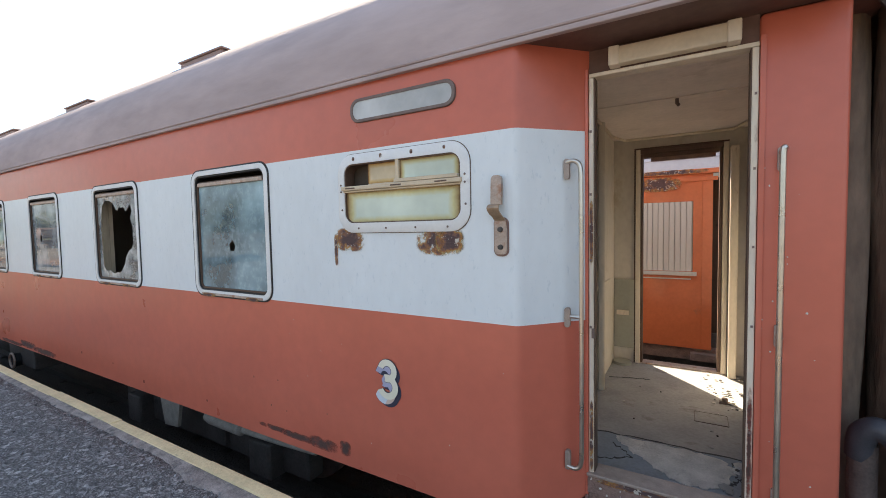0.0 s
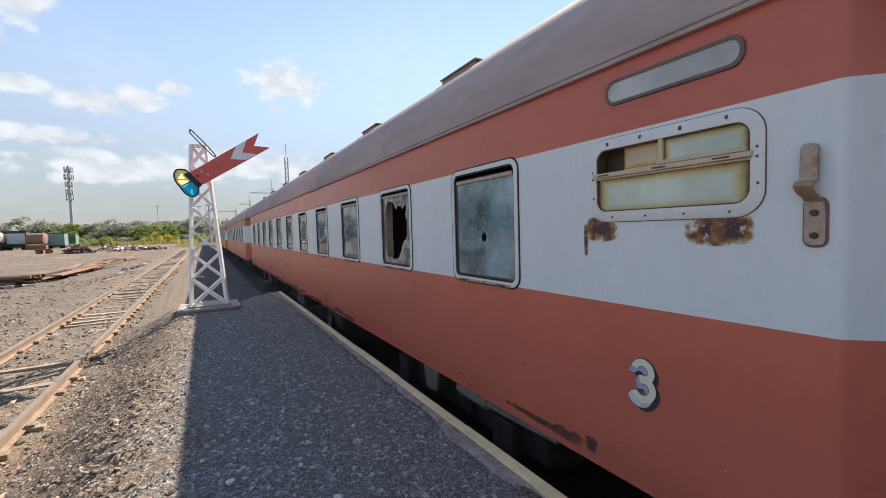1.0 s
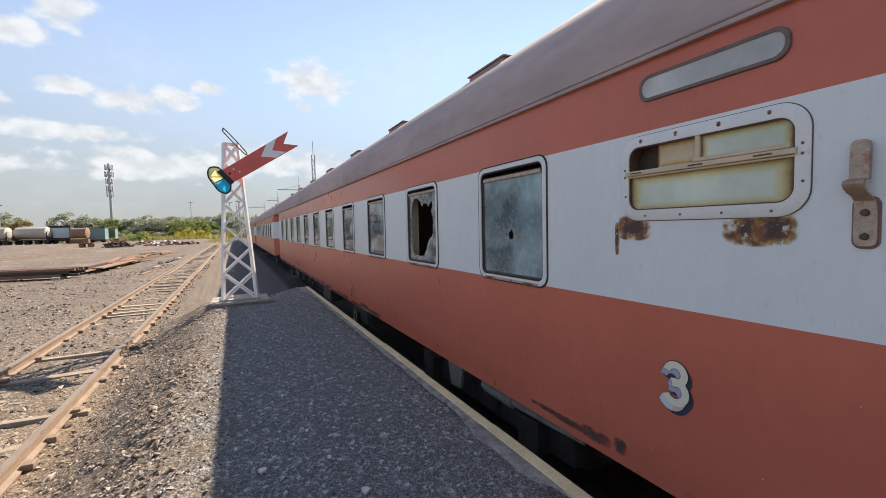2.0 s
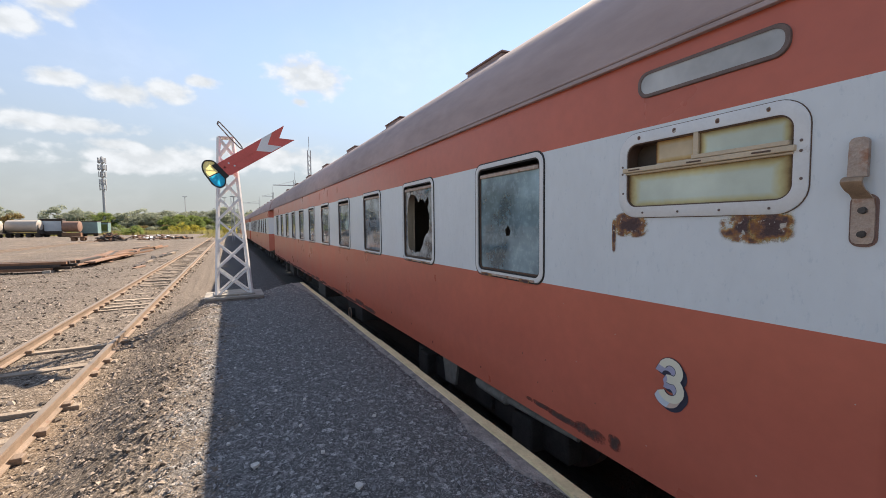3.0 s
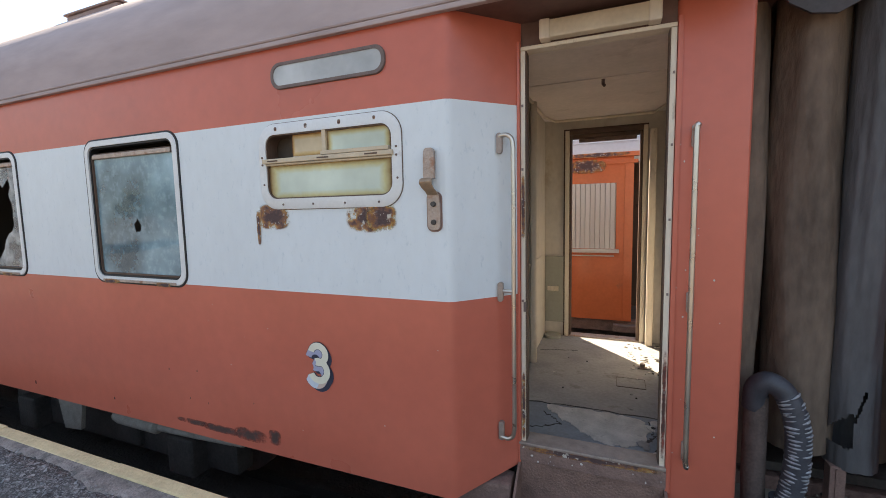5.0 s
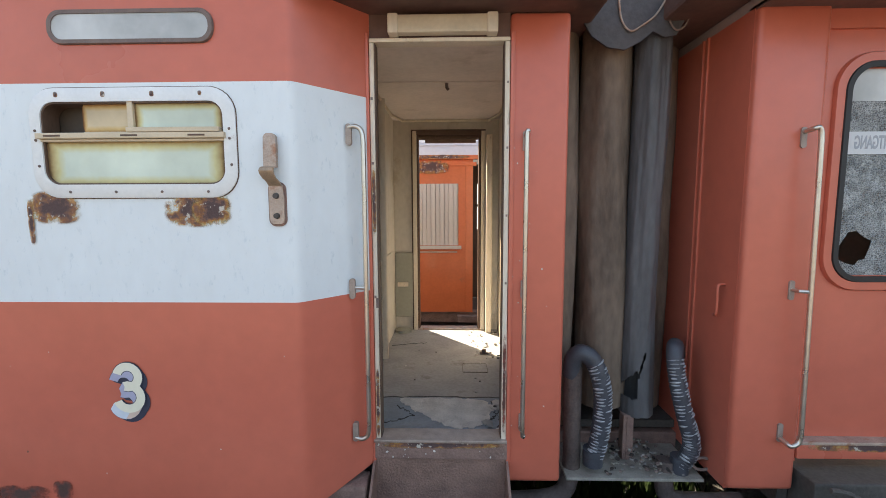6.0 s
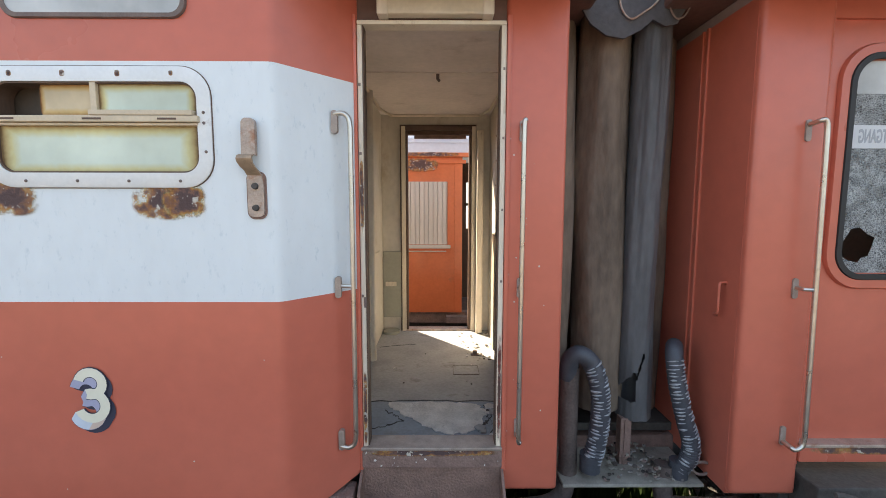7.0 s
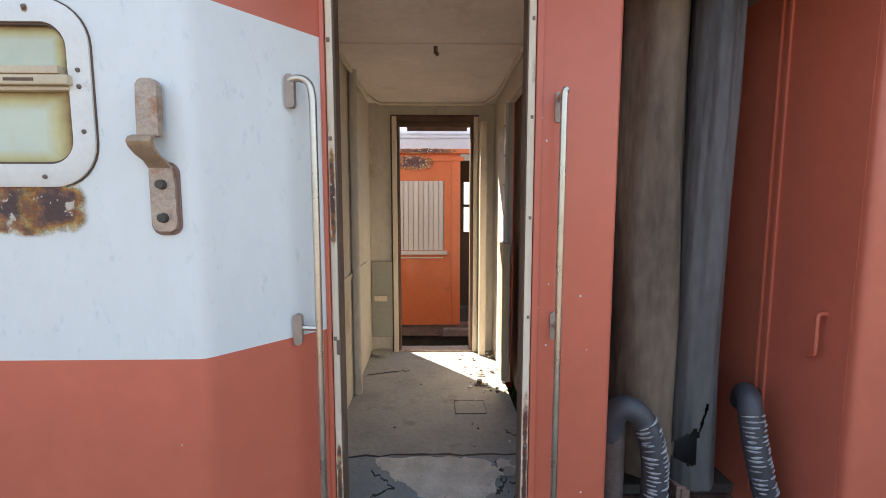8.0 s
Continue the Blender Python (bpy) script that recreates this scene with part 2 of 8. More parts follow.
RAIL = mat("rusty_rail", (0.25, 0.185, 0.14), 0.65, metal=0.15, var=0.2, scale=8, bump=0.3, bump_scale=60, dirt=(0.20, 0.10, 0.06), dirt_amt=0.35, dirt_scale=6)
RAILTOP = mat("rail_head", (0.30, 0.235, 0.18), 0.45, metal=0.4, var=0.15, scale=10)
SLEEPER = mat("weathered_sleeper", (0.33, 0.265, 0.205), 0.85, var=0.25, scale=7, bump=0.5, bump_scale=40, random_tint=0.2, dirt=(0.14, 0.11, 0.09), dirt_amt=0.4, dirt_scale=9)
# rails and sleepers under the train, their shade put into the colour
SHADERAIL = mat("shade_dark_rail", (0.05, 0.043, 0.038), 0.8, var=0.3, scale=9)
RUSTY = mat("rusty_scrap", (0.20, 0.105, 0.06), 0.8, var=0.35, scale=4, bump=0.4, random_tint=0.35, dirt=(0.07, 0.05, 0.04), dirt_amt=0.4, dirt_scale=3)
TIMBER = mat("scrap_timber", (0.25, 0.15, 0.105), 0.85, var=0.25, scale=3, bump=0.4, random_tint=0.3, dirt=(0.13, 0.09, 0.07), dirt_amt=0.35)
DARKSCRAP = mat("dark_scrap", (0.055, 0.045, 0.04), 0.8, var=0.4, scale=3, random_tint=0.4)
CONCRETE = mat("old_concrete", (0.36, 0.33, 0.29), 0.9, var=0.2, scale=6, bump=0.4, bump_scale=50, dirt=(0.2, 0.17, 0.14), dirt_amt=0.35, dirt_scale=5)
YELLOW = mat("faded_yellow_coping", (0.78, 0.615, 0.35), 0.8, var=0.18, scale=5, bump=0.4, bump_scale=60, dirt=(0.25, 0.21, 0.16), dirt_amt=0.28, dirt_scale=10)
MARGIN = mat("worn_platform_margin", (0.29, 0.245, 0.22), 0.95, var=0.5, scale=14, bump=0.6, bump_scale=50, dirt=(0.12, 0.11, 0.105), dirt_amt=0.62, dirt_scale=11)
SIGWHITE = mat("signal_white_paint", (0.82, 0.81, 0.80), 0.5, var=0.08, scale=5, dirt=(0.42, 0.33, 0.26), dirt_amt=0.15, dirt_scale=8)
SIGRED = mat("signal_red_paint", (0.70, 0.125, 0.10), 0.45, var=0.12, scale=4, dirt=(0.2, 0.05, 0.04), dirt_amt=0.15)


def lens_mat(name, col):
    """Coloured signal glass: light from behind comes through it."""
    m = mat(name, col, 0.25, var=0.08)
    nt = m.node_tree
    b, out = nt.nodes["Principled BSDF"], nt.nodes["Material Output"]
    tl, mx = nt.nodes.new("ShaderNodeBsdfTranslucent"), nt.nodes.new("ShaderNodeMixShader")
    mx.inputs["Fac"].default_value = 0.85
    nt.links.new(b.inputs["Base Color"].links[0].from_socket, tl.inputs["Color"])
    nt.links.new(b.outputs[0], mx.inputs[1]), nt.links.new(tl.outputs[0], mx.inputs[2]), nt.links.new(mx.outputs[0], out.inputs["Surface"])
    return m


SIGYEL = lens_mat("signal_yellow_lens", (0.98, 0.92, 0.60))
SIGBLUE = lens_mat("signal_blue_lens", (0.02, 0.68, 0.88))
GALV = mat("galvanised_mast", (0.42, 0.43, 0.44), 0.55, metal=0.2, var=0.1, scale=3)
BARK = mat("bark", (0.14, 0.10, 0.07), 0.9, var=0.3, bump=0.5)
TANK = mat("tank_grey_paint", (0.44, 0.39, 0.34), 0.6, var=0.15, scale=0.6, dirt=(0.2, 0.13, 0.09), dirt_amt=0.3, dirt_scale=0.8)
BOILER = mat("faded_boiler_rust", (0.27, 0.16, 0.12), 0.8, var=0.3, scale=1.5, dirt=(0.2, 0.12, 0.09), dirt_amt=0.4, dirt_scale=1.5)
PALEBLUE = mat("pale_wagon_paint", (0.50, 0.56, 0.60), 0.6, var=0.12, scale=0.7)
TEAL = mat("teal_container_paint", (0.16, 0.26, 0.26), 0.6, var=0.15, scale=0.6, dirt=(0.15, 0.16, 0.12), dirt_amt=0.2)
NUM_FACE = mat("numeral_cream", (0.78, 0.74, 0.60), 0.5, var=0.05)
NUM_SIDE = mat("numeral_lavender", (0.40, 0.40, 0.54), 0.5, var=0.08)
NUM_WARM = mat("numeral_warm_tint", (0.66, 0.50, 0.42), 0.5, var=0.08)
NUM_PALE = mat("numeral_pale_blue", (0.60, 0.66, 0.74), 0.5, var=0.08)
NUM_DARK = mat("numeral_shadow_blue", (0.04, 0.044, 0.075), 0.5, var=0.1)
STRIPW = mat("white_sticker", (0.62, 0.64, 0.66), 0.5, var=0.05)
STRIPT = mat("grey_lettering", (0.36, 0.385, 0.42), 0.5, var=0.05)
FADED = mat("faded_lettering", (0.60, 0.21, 0.15), 0.5, var=0.3, scale=14, dirt=(0.60, 0.147, 0.092), dirt_amt=0.6, dirt_scale=14)
TREAD = mat("step_tread_steel", (0.24, 0.145, 0.115), 0.6, metal=0.05, var=0.3, scale=14, bump=0.5, bump_scale=90, dirt=(0.33, 0.25, 0.21), dirt_amt=0.2, dirt_scale=40)
STONE = mat("loose_stone", (0.22, 0.20, 0.185), 0.9, var=0.35, scale=30)
LAMPC = mat("lamp_cover_cream", (0.64, 0.55, 0.42), 0.5, var=0.12, scale=6, dirt=(0.4, 0.28, 0.15), dirt_amt=0.2)


def leaf_mat(name, col, hue):
    m = mat(name, col, 0.95, var=0.2, scale=0.5, spec=0.02)
    nt = m.node_tree
    N, L = nt.nodes.new, nt.links.new
    b = nt.nodes["Principled BSDF"]
    link = b.inputs["Base Color"].links[0]
    geo, h = N("ShaderNodeNewGeometry"), N("ShaderNodeHueSaturation")
    mr = N("ShaderNodeMapRange")
    mr.inputs["To Min"].default_value, mr.inputs["To Max"].default_value = 0.88, 1.12
    mh = N("ShaderNodeMapRange")
    mh.inputs["To Min"].default_value, mh.inputs["To Max"].default_value = 0.5 - hue, 0.5 + hue
    L(geo.outputs["Random Per Island"], mr.inputs["Value"]), L(geo.outputs["Random Per Island"], mh.inputs["Value"])
    L(mr.outputs[0], h.inputs["Value"]), L(mh.outputs[0], h.inputs["Hue"]), L(link.from_socket, h.inputs["Color"])
    L(h.outputs["Color"], b.inputs["Base Color"])
    out = nt.nodes["Material Output"]
    tl, mx = N("ShaderNodeBsdfTranslucent"), N("ShaderNodeMixShader")
    mx.inputs["Fac"].default_value = 0.58
    L(h.outputs["Color"], tl.inputs["Color"]), L(b.outputs[0], mx.inputs[1]), L(tl.outputs[0], mx.inputs[2]), L(mx.outputs[0], out.inputs["Surface"])
    return m


# leaf colour paled to include the haze of distance
LEAF = leaf_mat("hazed_acacia_leaves", (0.325, 0.355, 0.27), 0.02)
LEAF_L = leaf_mat("light_green_leaves", (0.25, 0.31, 0.11), 0.025)
LEAF_Y = leaf_mat("yellow_blossom_leaves", (0.46, 0.41, 0.09), 0.02)
LEAF_D = leaf_mat("dry_leaves", (0.24, 0.18, 0.08), 0.02)
GRASS = leaf_mat("dry_grass", (0.26, 0.24, 0.10), 0.02)
WEED = leaf_mat("weed_leaves", (0.03, 0.045, 0.018), 0.02)


def rust_mat(name, tones, halo, flakes, relief=0.8):
    """Rust eaten into paint: a ragged blot, with a stained rim that fades out and pale flakes of old paint."""
    m = bpy.data.materials.new(name)
    m.use_nodes = True
    nt = m.node_tree
    N, L = nt.nodes.new, nt.links.new
    b, out = nt.nodes["Principled BSDF"], nt.nodes["Material Output"]
    b.inputs["Roughness"].default_value = 0.85
    co = N("ShaderNodeTexCoord")
    sep, ab, xyz = N("ShaderNodeVectorMath"), N("ShaderNodeVectorMath"), N("ShaderNodeSeparateXYZ")
    sep.operation, ab.operation = "SUBTRACT", "ABSOLUTE"
    sep.inputs[1].default_value = (0.5, 0.5, 0.5)
    L(co.outputs["Generated"], sep.inputs[0]), L(sep.outputs[0], ab.inputs[0]), L(ab.outputs[0], xyz.inputs[0])

    def calc(op, a, c, d=0.0):
        x = N("ShaderNodeMath")
        x.operation = op
        for k, v in enumerate((a, c, d)):
            if isinstance(v, (int, float)):
                x.inputs[k].default_value = v
            else:
                L(v, x.inputs[k])
        return x.outputs[0]
    x4, z4 = calc("POWER", xyz.outputs["X"], 3.0), calc("POWER", xyz.outputs["Z"], 3.0)
    dist = calc("POWER", calc("ADD", x4, z4), 1 / 3.0)

    def field(sc, de):
        n = N("ShaderNodeTexNoise")
        n.inputs["Scale"].default_value, n.inputs["Detail"].default_value, n.inputs["Roughness"].default_value = sc, de, 0.65
        L(co.outputs["Object"], n.inputs["Vector"])
        return n.outputs["Fac"]
    n1, n2, n3 = field(17.0, 7.0), field(30.0, 6.0), field(27.0, 4.0)
    e = calc("MULTIPLY_ADD", calc("SUBTRACT", n1, 0.5), 1.15, calc("SUBTRACT", 0.47, dist))

    def ranged(v, a, c, lo=0.0, hi=1.0):
        r = N("ShaderNodeMapRange")
        r.interpolation_type = "SMOOTHSTEP"
        for k, q in (("From Min", a), ("From Max", c), ("To Min", lo), ("To Max", hi)):
            r.inputs[k].default_value = q
        L(v, r.inputs["Value"])
        return r.outputs[0]
    tone = calc("MULTIPLY_ADD", calc("SUBTRACT", n2, 0.5), 1.5, calc("MULTIPLY", e, 3.4))
    cr = N("ShaderNodeValToRGB")
    els = cr.color_ramp.elements
    els[0].position, els[0].color = 0.0, (*tones[0], 1)
    els[1].position, els[1].color = 1.0, (*tones[-1], 1)
    for k, c in enumerate(tones[1:-1]):
        els.new((k + 1) / (len(tones) - 1)).color = (*c, 1)
    L(tone, cr.inputs["Fac"])
    mixc = N("ShaderNodeMix")
    mixc.data_type = "RGBA"
    mixc.inputs["B"].default_value = (0.55, 0.50, 0.43, 1)
    L(calc("MULTIPLY", ranged(n3, 0.60, 0.63), flakes), mixc.inputs["Factor"])
    L(cr.outputs["Color"], mixc.inputs["A"]), L(mixc.outputs["Result"], b.inputs["Base Color"])
    bp = N("ShaderNodeBump")
    bp.inputs["Strength"].default_value, bp.inputs["Distance"].default_value = relief, 0.012
    L(n3, bp.inputs["Height"]), L(bp.outputs["Normal"], b.inputs["Normal"])
    cover = calc("MAXIMUM", ranged(e, 0.11, 0.17), calc("MULTIPLY", ranged(e, -0.1, 0.16), halo))
    tr, mix = N("ShaderNodeBsdfTransparent"), N("ShaderNodeMixShader")
    L(calc("MULTIPLY", cover, ranged(dist, 0.5, 0.42)), mix.inputs["Fac"])
    L(tr.outputs[0], mix.inputs[1]), L(b.outputs[0], mix.inputs[2]), L(mix.outputs[0], out.inputs["Surface"])
    return m


RUST = rust_mat("rust_blot", ((0.62, 0.47, 0.22), (0.50, 0.25, 0.075), (0.27, 0.115, 0.055), (0.17, 0.092, 0.07), (0.095, 0.057, 0.055)), 0.85, 1.0)
SCAB = rust_mat("dark_scab", ((0.42, 0.095, 0.06), (0.27, 0.07, 0.05), (0.15, 0.055, 0.042), (0.085, 0.045, 0.037)), 0.65, 0.0)


def glass_mat(name, dust, cover, rough=0.06, scale=5.0, crackle=0.0, edge=None, speckle=0.55):
    """Dirty glass: part clear, part covered with a film of dust, with a glossy face."""
    m = bpy.data.materials.new(name)
    m.use_nodes = True
    nt = m.node_tree
    N, L = nt.nodes.new, nt.links.new
    b, out = nt.nodes["Principled BSDF"], nt.nodes["Material Output"]
    b.inputs["Roughness"].default_value, b.inputs["IOR"].default_value = rough, 1.5
    co = N("ShaderNodeTexCoord")
    n1, n2 = N("ShaderNodeTexNoise"), N("ShaderNodeTexNoise")
    for n, sc, de in ((n1, scale, 7.0), (n2, scale * 11, 4.0)):
        n.inputs["Scale"].default_value, n.inputs["Detail"].default_value = sc, de
        L(co.outputs["Object"], n.inputs["Vector"])
    hsv = N("ShaderNodeHueSaturation")
    hsv.inputs["Color"].default_value = (*dust, 1)
    mr = N("ShaderNodeMapRange")
    for k, v in (("From Min", 0.3), ("From Max", 0.7), ("To Min", 0.9 if edge else 0.6), ("To Max", 1.12 if edge else 1.5)):
        mr.inputs[k].default_value = v
    L(n1.outputs["Fac"], mr.inputs["Value"]), L(mr.outputs[0], hsv.inputs["Value"])
    colour = hsv.outputs["Color"]
    sm, sx = N("ShaderNodeMix"), N("ShaderNodeMapRange")
    sm.data_type = "RGBA"
    sm.inputs["B"].default_value = (min(1.0, dust[0] * 1.8), min(1.0, dust[1] * 1.7), min(1.0, dust[2] * 1.65), 1)
    for k, v in (("From Min", 0.5), ("From Max", 0.72), ("To Min", 0.0), ("To Max", 0.0 if edge else speckle)):
        sx.inputs[k].default_value = v
    L(n2.outputs["Fac"], sx.inputs["Value"]), L(sx.outputs[0], sm.inputs["Factor"]), L(colour, sm.inputs["A"])
    colour = sm.outputs["Result"]
    fac = N("ShaderNodeMapRange")
    for k, v in (("From Min", 0.3), ("From Max", 0.7), ("To Min", max(0.0, cover - 0.2)), ("To Max", min(1.0, cover + 0.2))):
        fac.inputs[k].default_value = v
    L(n1.outputs["Fac"], fac.inputs["Value"])
    if crackle:
        vo = N("ShaderNodeTexVoronoi")
        vo.feature = "DISTANCE_TO_EDGE"
        vo.inputs["Scale"].default_value = crackle
        L(co.outputs["Object"], vo.inputs["Vector"])
        ed = N("ShaderNodeMapRange")
        for k, v in (("From Min", 0.0), ("From Max", 0.13), ("To Min", 1.0), ("To Max", 0.0)):
            ed.inputs[k].default_value = v
        # uneven light on the crumbs, put in as a random darker tone each
        vc, vs, vm = N("ShaderNodeTexVoronoi"), N("ShaderNodeSeparateColor"), N("ShaderNodeMix")
        vf = N("ShaderNodeMapRange")
        vf.inputs["To Max"].default_value = 0.7
        L(vs.outputs["Red"], vf.inputs["Value"])
        vc.inputs["Scale"].default_value, vm.data_type = crackle, "RGBA"
        vm.inputs["B"].default_value = (0.045, 0.05, 0.054, 1)
        L(co.outputs["Object"], vc.inputs["Vector"]), L(vc.outputs["Color"], vs.inputs[0]), L(vf.outputs[0], vm.inputs["Factor"])
        L(colour, vm.inputs["A"])
        colour = vm.outputs["Result"]
        L(vo.outputs["Distance"], ed.inputs["Value"])
        mul = N("ShaderNodeMath")
        mul.operation = "MULTIPLY"
        L(ed.outputs[0], mul.inputs[0]), L(mr.outputs[0], mul.inputs[1])
        mix = N("ShaderNodeMix")
        mix.data_type = "RGBA"
        mix.inputs["B"].default_value = (0.46, 0.49, 0.48, 1)
        L(mul.outputs[0], mix.inputs["Factor"]), L(colour, mix.inputs["A"])
        colour = mix.outputs["Result"]
        bp = N("ShaderNodeBump")
        bp.inputs["Strength"].default_value, bp.inputs["Distance"].default_value = 0.5, 0.01
        L(vo.outputs["Distance"], bp.inputs["Height"]), L(bp.outputs["Normal"], b.inputs["Normal"])
    if edge:
        # rust-brown staining that has crept in from the edges of the pane
        sb, ab, sx = N("ShaderNodeVectorMath"), N("ShaderNodeVectorMath"), N("ShaderNodeSeparateXYZ")
        sb.operation, ab.operation = "SUBTRACT", "ABSOLUTE"
        sb.inputs[1].default_value = (0.5, 0.5, 0.5)
        L(co.outputs["Generated"], sb.inputs[0]), L(sb.outputs[0], ab.inputs[0]), L(ab.outputs[0], sx.inputs[0])
        px, pz, mm, ns = N("ShaderNodeMapRange"), N("ShaderNodeMapRange"), N("ShaderNodeMath"), N("ShaderNodeMath")
        for node, axis, lo in ((px, "X", 0.37), (pz, "Z", 0.16)):
            node.inputs["From Min"].default_value, node.inputs["From Max"].default_value = lo, 0.5
            L(sx.outputs[axis], node.inputs["Value"])
        mm.operation, ns.operation = "MAXIMUM", "MULTIPLY_ADD"
        L(px.outputs[0], mm.inputs[0]), L(pz.outputs[0], mm.inputs[1])
        ns.inputs[1].default_value = 0.22
        L(n2.outputs["Fac"], ns.inputs[0]), L(mm.outputs[0], ns.inputs[2])
        cr = N("ShaderNodeValToRGB")
        els = cr.color_ramp.elements
        els[0].position, els[0].color = 0.30, (1, 1, 1, 1)
        els[1].position, els[1].color = 1.0, (0.30, 0.16, 0.08, 1)
        e = els.new(0.62)
        e.color = (0.98, 0.82, 0.52, 1)
        els.new(0.86).color = (0.72, 0.48, 0.26, 1)
        L(ns.outputs[0], cr.inputs["Fac"])
        mlt = N("ShaderNodeMix")
        mlt.data_type, mlt.blend_type = "RGBA", "MULTIPLY"
        mlt.inputs["Factor"].default_value = 1.0
        L(colour, mlt.inputs["A"]), L(cr.outputs["Color"], mlt.inputs["B"])
        colour = mlt.outputs["Result"]
    L(colour, b.inputs["Base Color"])
    tr, gl, fr = N("ShaderNodeBsdfTransparent"), N("ShaderNodeBsdfGlossy"), N("ShaderNodeFresnel")
    gl.inputs["Roughness"].default_value = rough
    fr.inputs["IOR"].default_value = 1.52
    clear, mix2 = N("ShaderNodeMixShader"), N("ShaderNodeMixShader")
    L(fr.outputs[0], clear.inputs["Fac"]), L(tr.outputs[0], clear.inputs[1]), L(gl.outputs[0], clear.inputs[2])
    L(fac.outputs[0], mix2.inputs["Fac"]), L(clear.outputs[0], mix2.inputs[1]), L(b.outputs[0], mix2.inputs[2])
    L(mix2.outputs[0], out.inputs["Surface"])
    return m


# dust on these two is tinted blue to add the reflected sky
GLASS = glass_mat("dusty_sky_tinted_glass", (0.36, 0.42, 0.445), 0.56, 0.03, 3.0)
GLASS_H = glass_mat("dusty_sky_tinted_holed_glass", (0.28, 0.415, 0.465), 0.68, 0.03, 2.6)
GLASS_BR = glass_mat("dusty_broken_glass", (0.36, 0.39, 0.39), 0.6, 0.08, 9)
FROST = glass_mat("frosted_pane", (0.66, 0.74, 0.63), 0.98, 0.85, 3, edge=True)
FROST_T = glass_mat("stained_frosted_pane", (0.68, 0.56, 0.38), 0.98, 0.85, 5, edge=True)
MILK = glass_mat("grimy_milk_glass", (0.50, 0.515, 0.51), 0.98, 0.3, 2.0, speckle=0.08)
CRACK = glass_mat("shattered_glass", (0.21, 0.225, 0.23), 0.85, 0.15, 14, crackle=105)


def ground_mat():
    """Coal-dark gravel with pale chips, sandy along the track, paler and browner out in the yard."""
    m = bpy.data.materials.new("yard_gravel")
    m.use_nodes = True
    nt = m.node_tree
    N, L = nt.nodes.new, nt.links.new
    b = nt.nodes["Principled BSDF"]
    b.inputs["Roughness"].default_value, b.inputs["Specular IOR Level"].default_value = 0.95, 0.25
    co = N("ShaderNodeTexCoord")
    xyz = N("ShaderNodeSeparateXYZ")
    L(co.outputs["Object"], xyz.inputs[0])

    def noise_at(sc, de=6.0, ro=0.6):
        n = N("ShaderNodeTexNoise")
        n.inputs["Scale"].default_value, n.inputs["Detail"].default_value, n.inputs["Roughness"].default_value = sc, de, ro
        L(co.outputs["Object"], n.inputs["Vector"])
        return n.outputs["Fac"]

    def ranged(v, a, c, lo=0.0, hi=1.0, smooth=True):
        r = N("ShaderNodeMapRange")
        r.interpolation_type = "SMOOTHSTEP" if smooth else "LINEAR"
        for k, x in (("From Min", a), ("From Max", c), ("To Min", lo), ("To Max", hi)):
            r.inputs[k].default_value = x
        L(v, r.inputs["Value"])
        return r.outputs[0]

    def mixed(f, a, c):
        x = N("ShaderNodeMix")
        x.data_type = "RGBA"
        L(f, x.inputs["Factor"])
        for key, v in (("A", a), ("B", c)):
            if isinstance(v, tuple):
                x.inputs[key].default_value = (*v, 1)
            else:
                L(v, x.inputs[key])
        return x.outputs["Result"]

    def math(op, a, c):
        x = N("ShaderNodeMath")
        x.operation = op
        for i, v in enumerate((a, c)):
            if isinstance(v, (int, float)):
                x.inputs[i].default_value = v
            else:
                L(v, x.inputs[i])
        return x.outputs[0]

    big, mid, fine = noise_at(0.35), noise_at(2.3), noise_at(30.0, 6.0, 0.75)
    y = math("ADD", xyz.outputs["Y"], math("MULTIPLY", math("SUBTRACT", mid, 0.5), 1.6))
    # pieces of gravel at two sizes, on a warped grid so that none repeats
    wn, wm, wa = N("ShaderNodeTexNoise"), N("ShaderNodeVectorMath"), N("ShaderNodeVectorMath")
    wn.inputs["Scale"].default_value, wn.inputs["Detail"].default_value = 21.0, 3.0
    L(co.outputs["Object"], wn.inputs["Vector"])
    wm.operation = "SCALE"
    wm.inputs["Scale"].default_value = 0.03
    L(wn.outputs["Color"], wm.inputs[0]), L(co.outputs["Object"], wa.inputs[0]), L(wm.outputs[0], wa.inputs[1])

    def pieces(sc):
        vo = N("ShaderNodeTexVoronoi")
        vo.inputs["Scale"].default_value = sc
        L(wa.outputs[0], vo.inputs["Vector"])
        sp = N("ShaderNodeSeparateColor")
        L(vo.outputs["Color"], sp.inputs[0])
        return vo.outputs["Distance"], sp.outputs["Red"], sp.outputs["Green"]
    d1, r1, g1 = pieces(38.0)
    d2, r2, g2 = pieces(95.0)
    grit = math("ADD", math("MULTIPLY", math("POWER", r1, 2.6), 0.62), math("MULTIPLY", math("POWER", r2, 3.0), 0.5))
    grit = math("ADD", grit, math("MULTIPLY", math("SUBTRACT", fine, 0.5), 0.5))
    d3, r3, g3 = pieces(150.0)
    dust = math("ADD", math("MULTIPLY", math("POWER", r3, 3.5), 0.45), math("MULTIPLY", math("POWER", r1, 9.0), 0.5))
    dust = math("ADD", dust, math("MULTIPLY", math("SUBTRACT", noise_at(75.0, 4.0, 0.7), 0.5), 0.5))
    dark = mixed(ranged(dust, 0.02, 0.85, smooth=False), (0.105, 0.102, 0.101), (0.66, 0.64, 0.62))
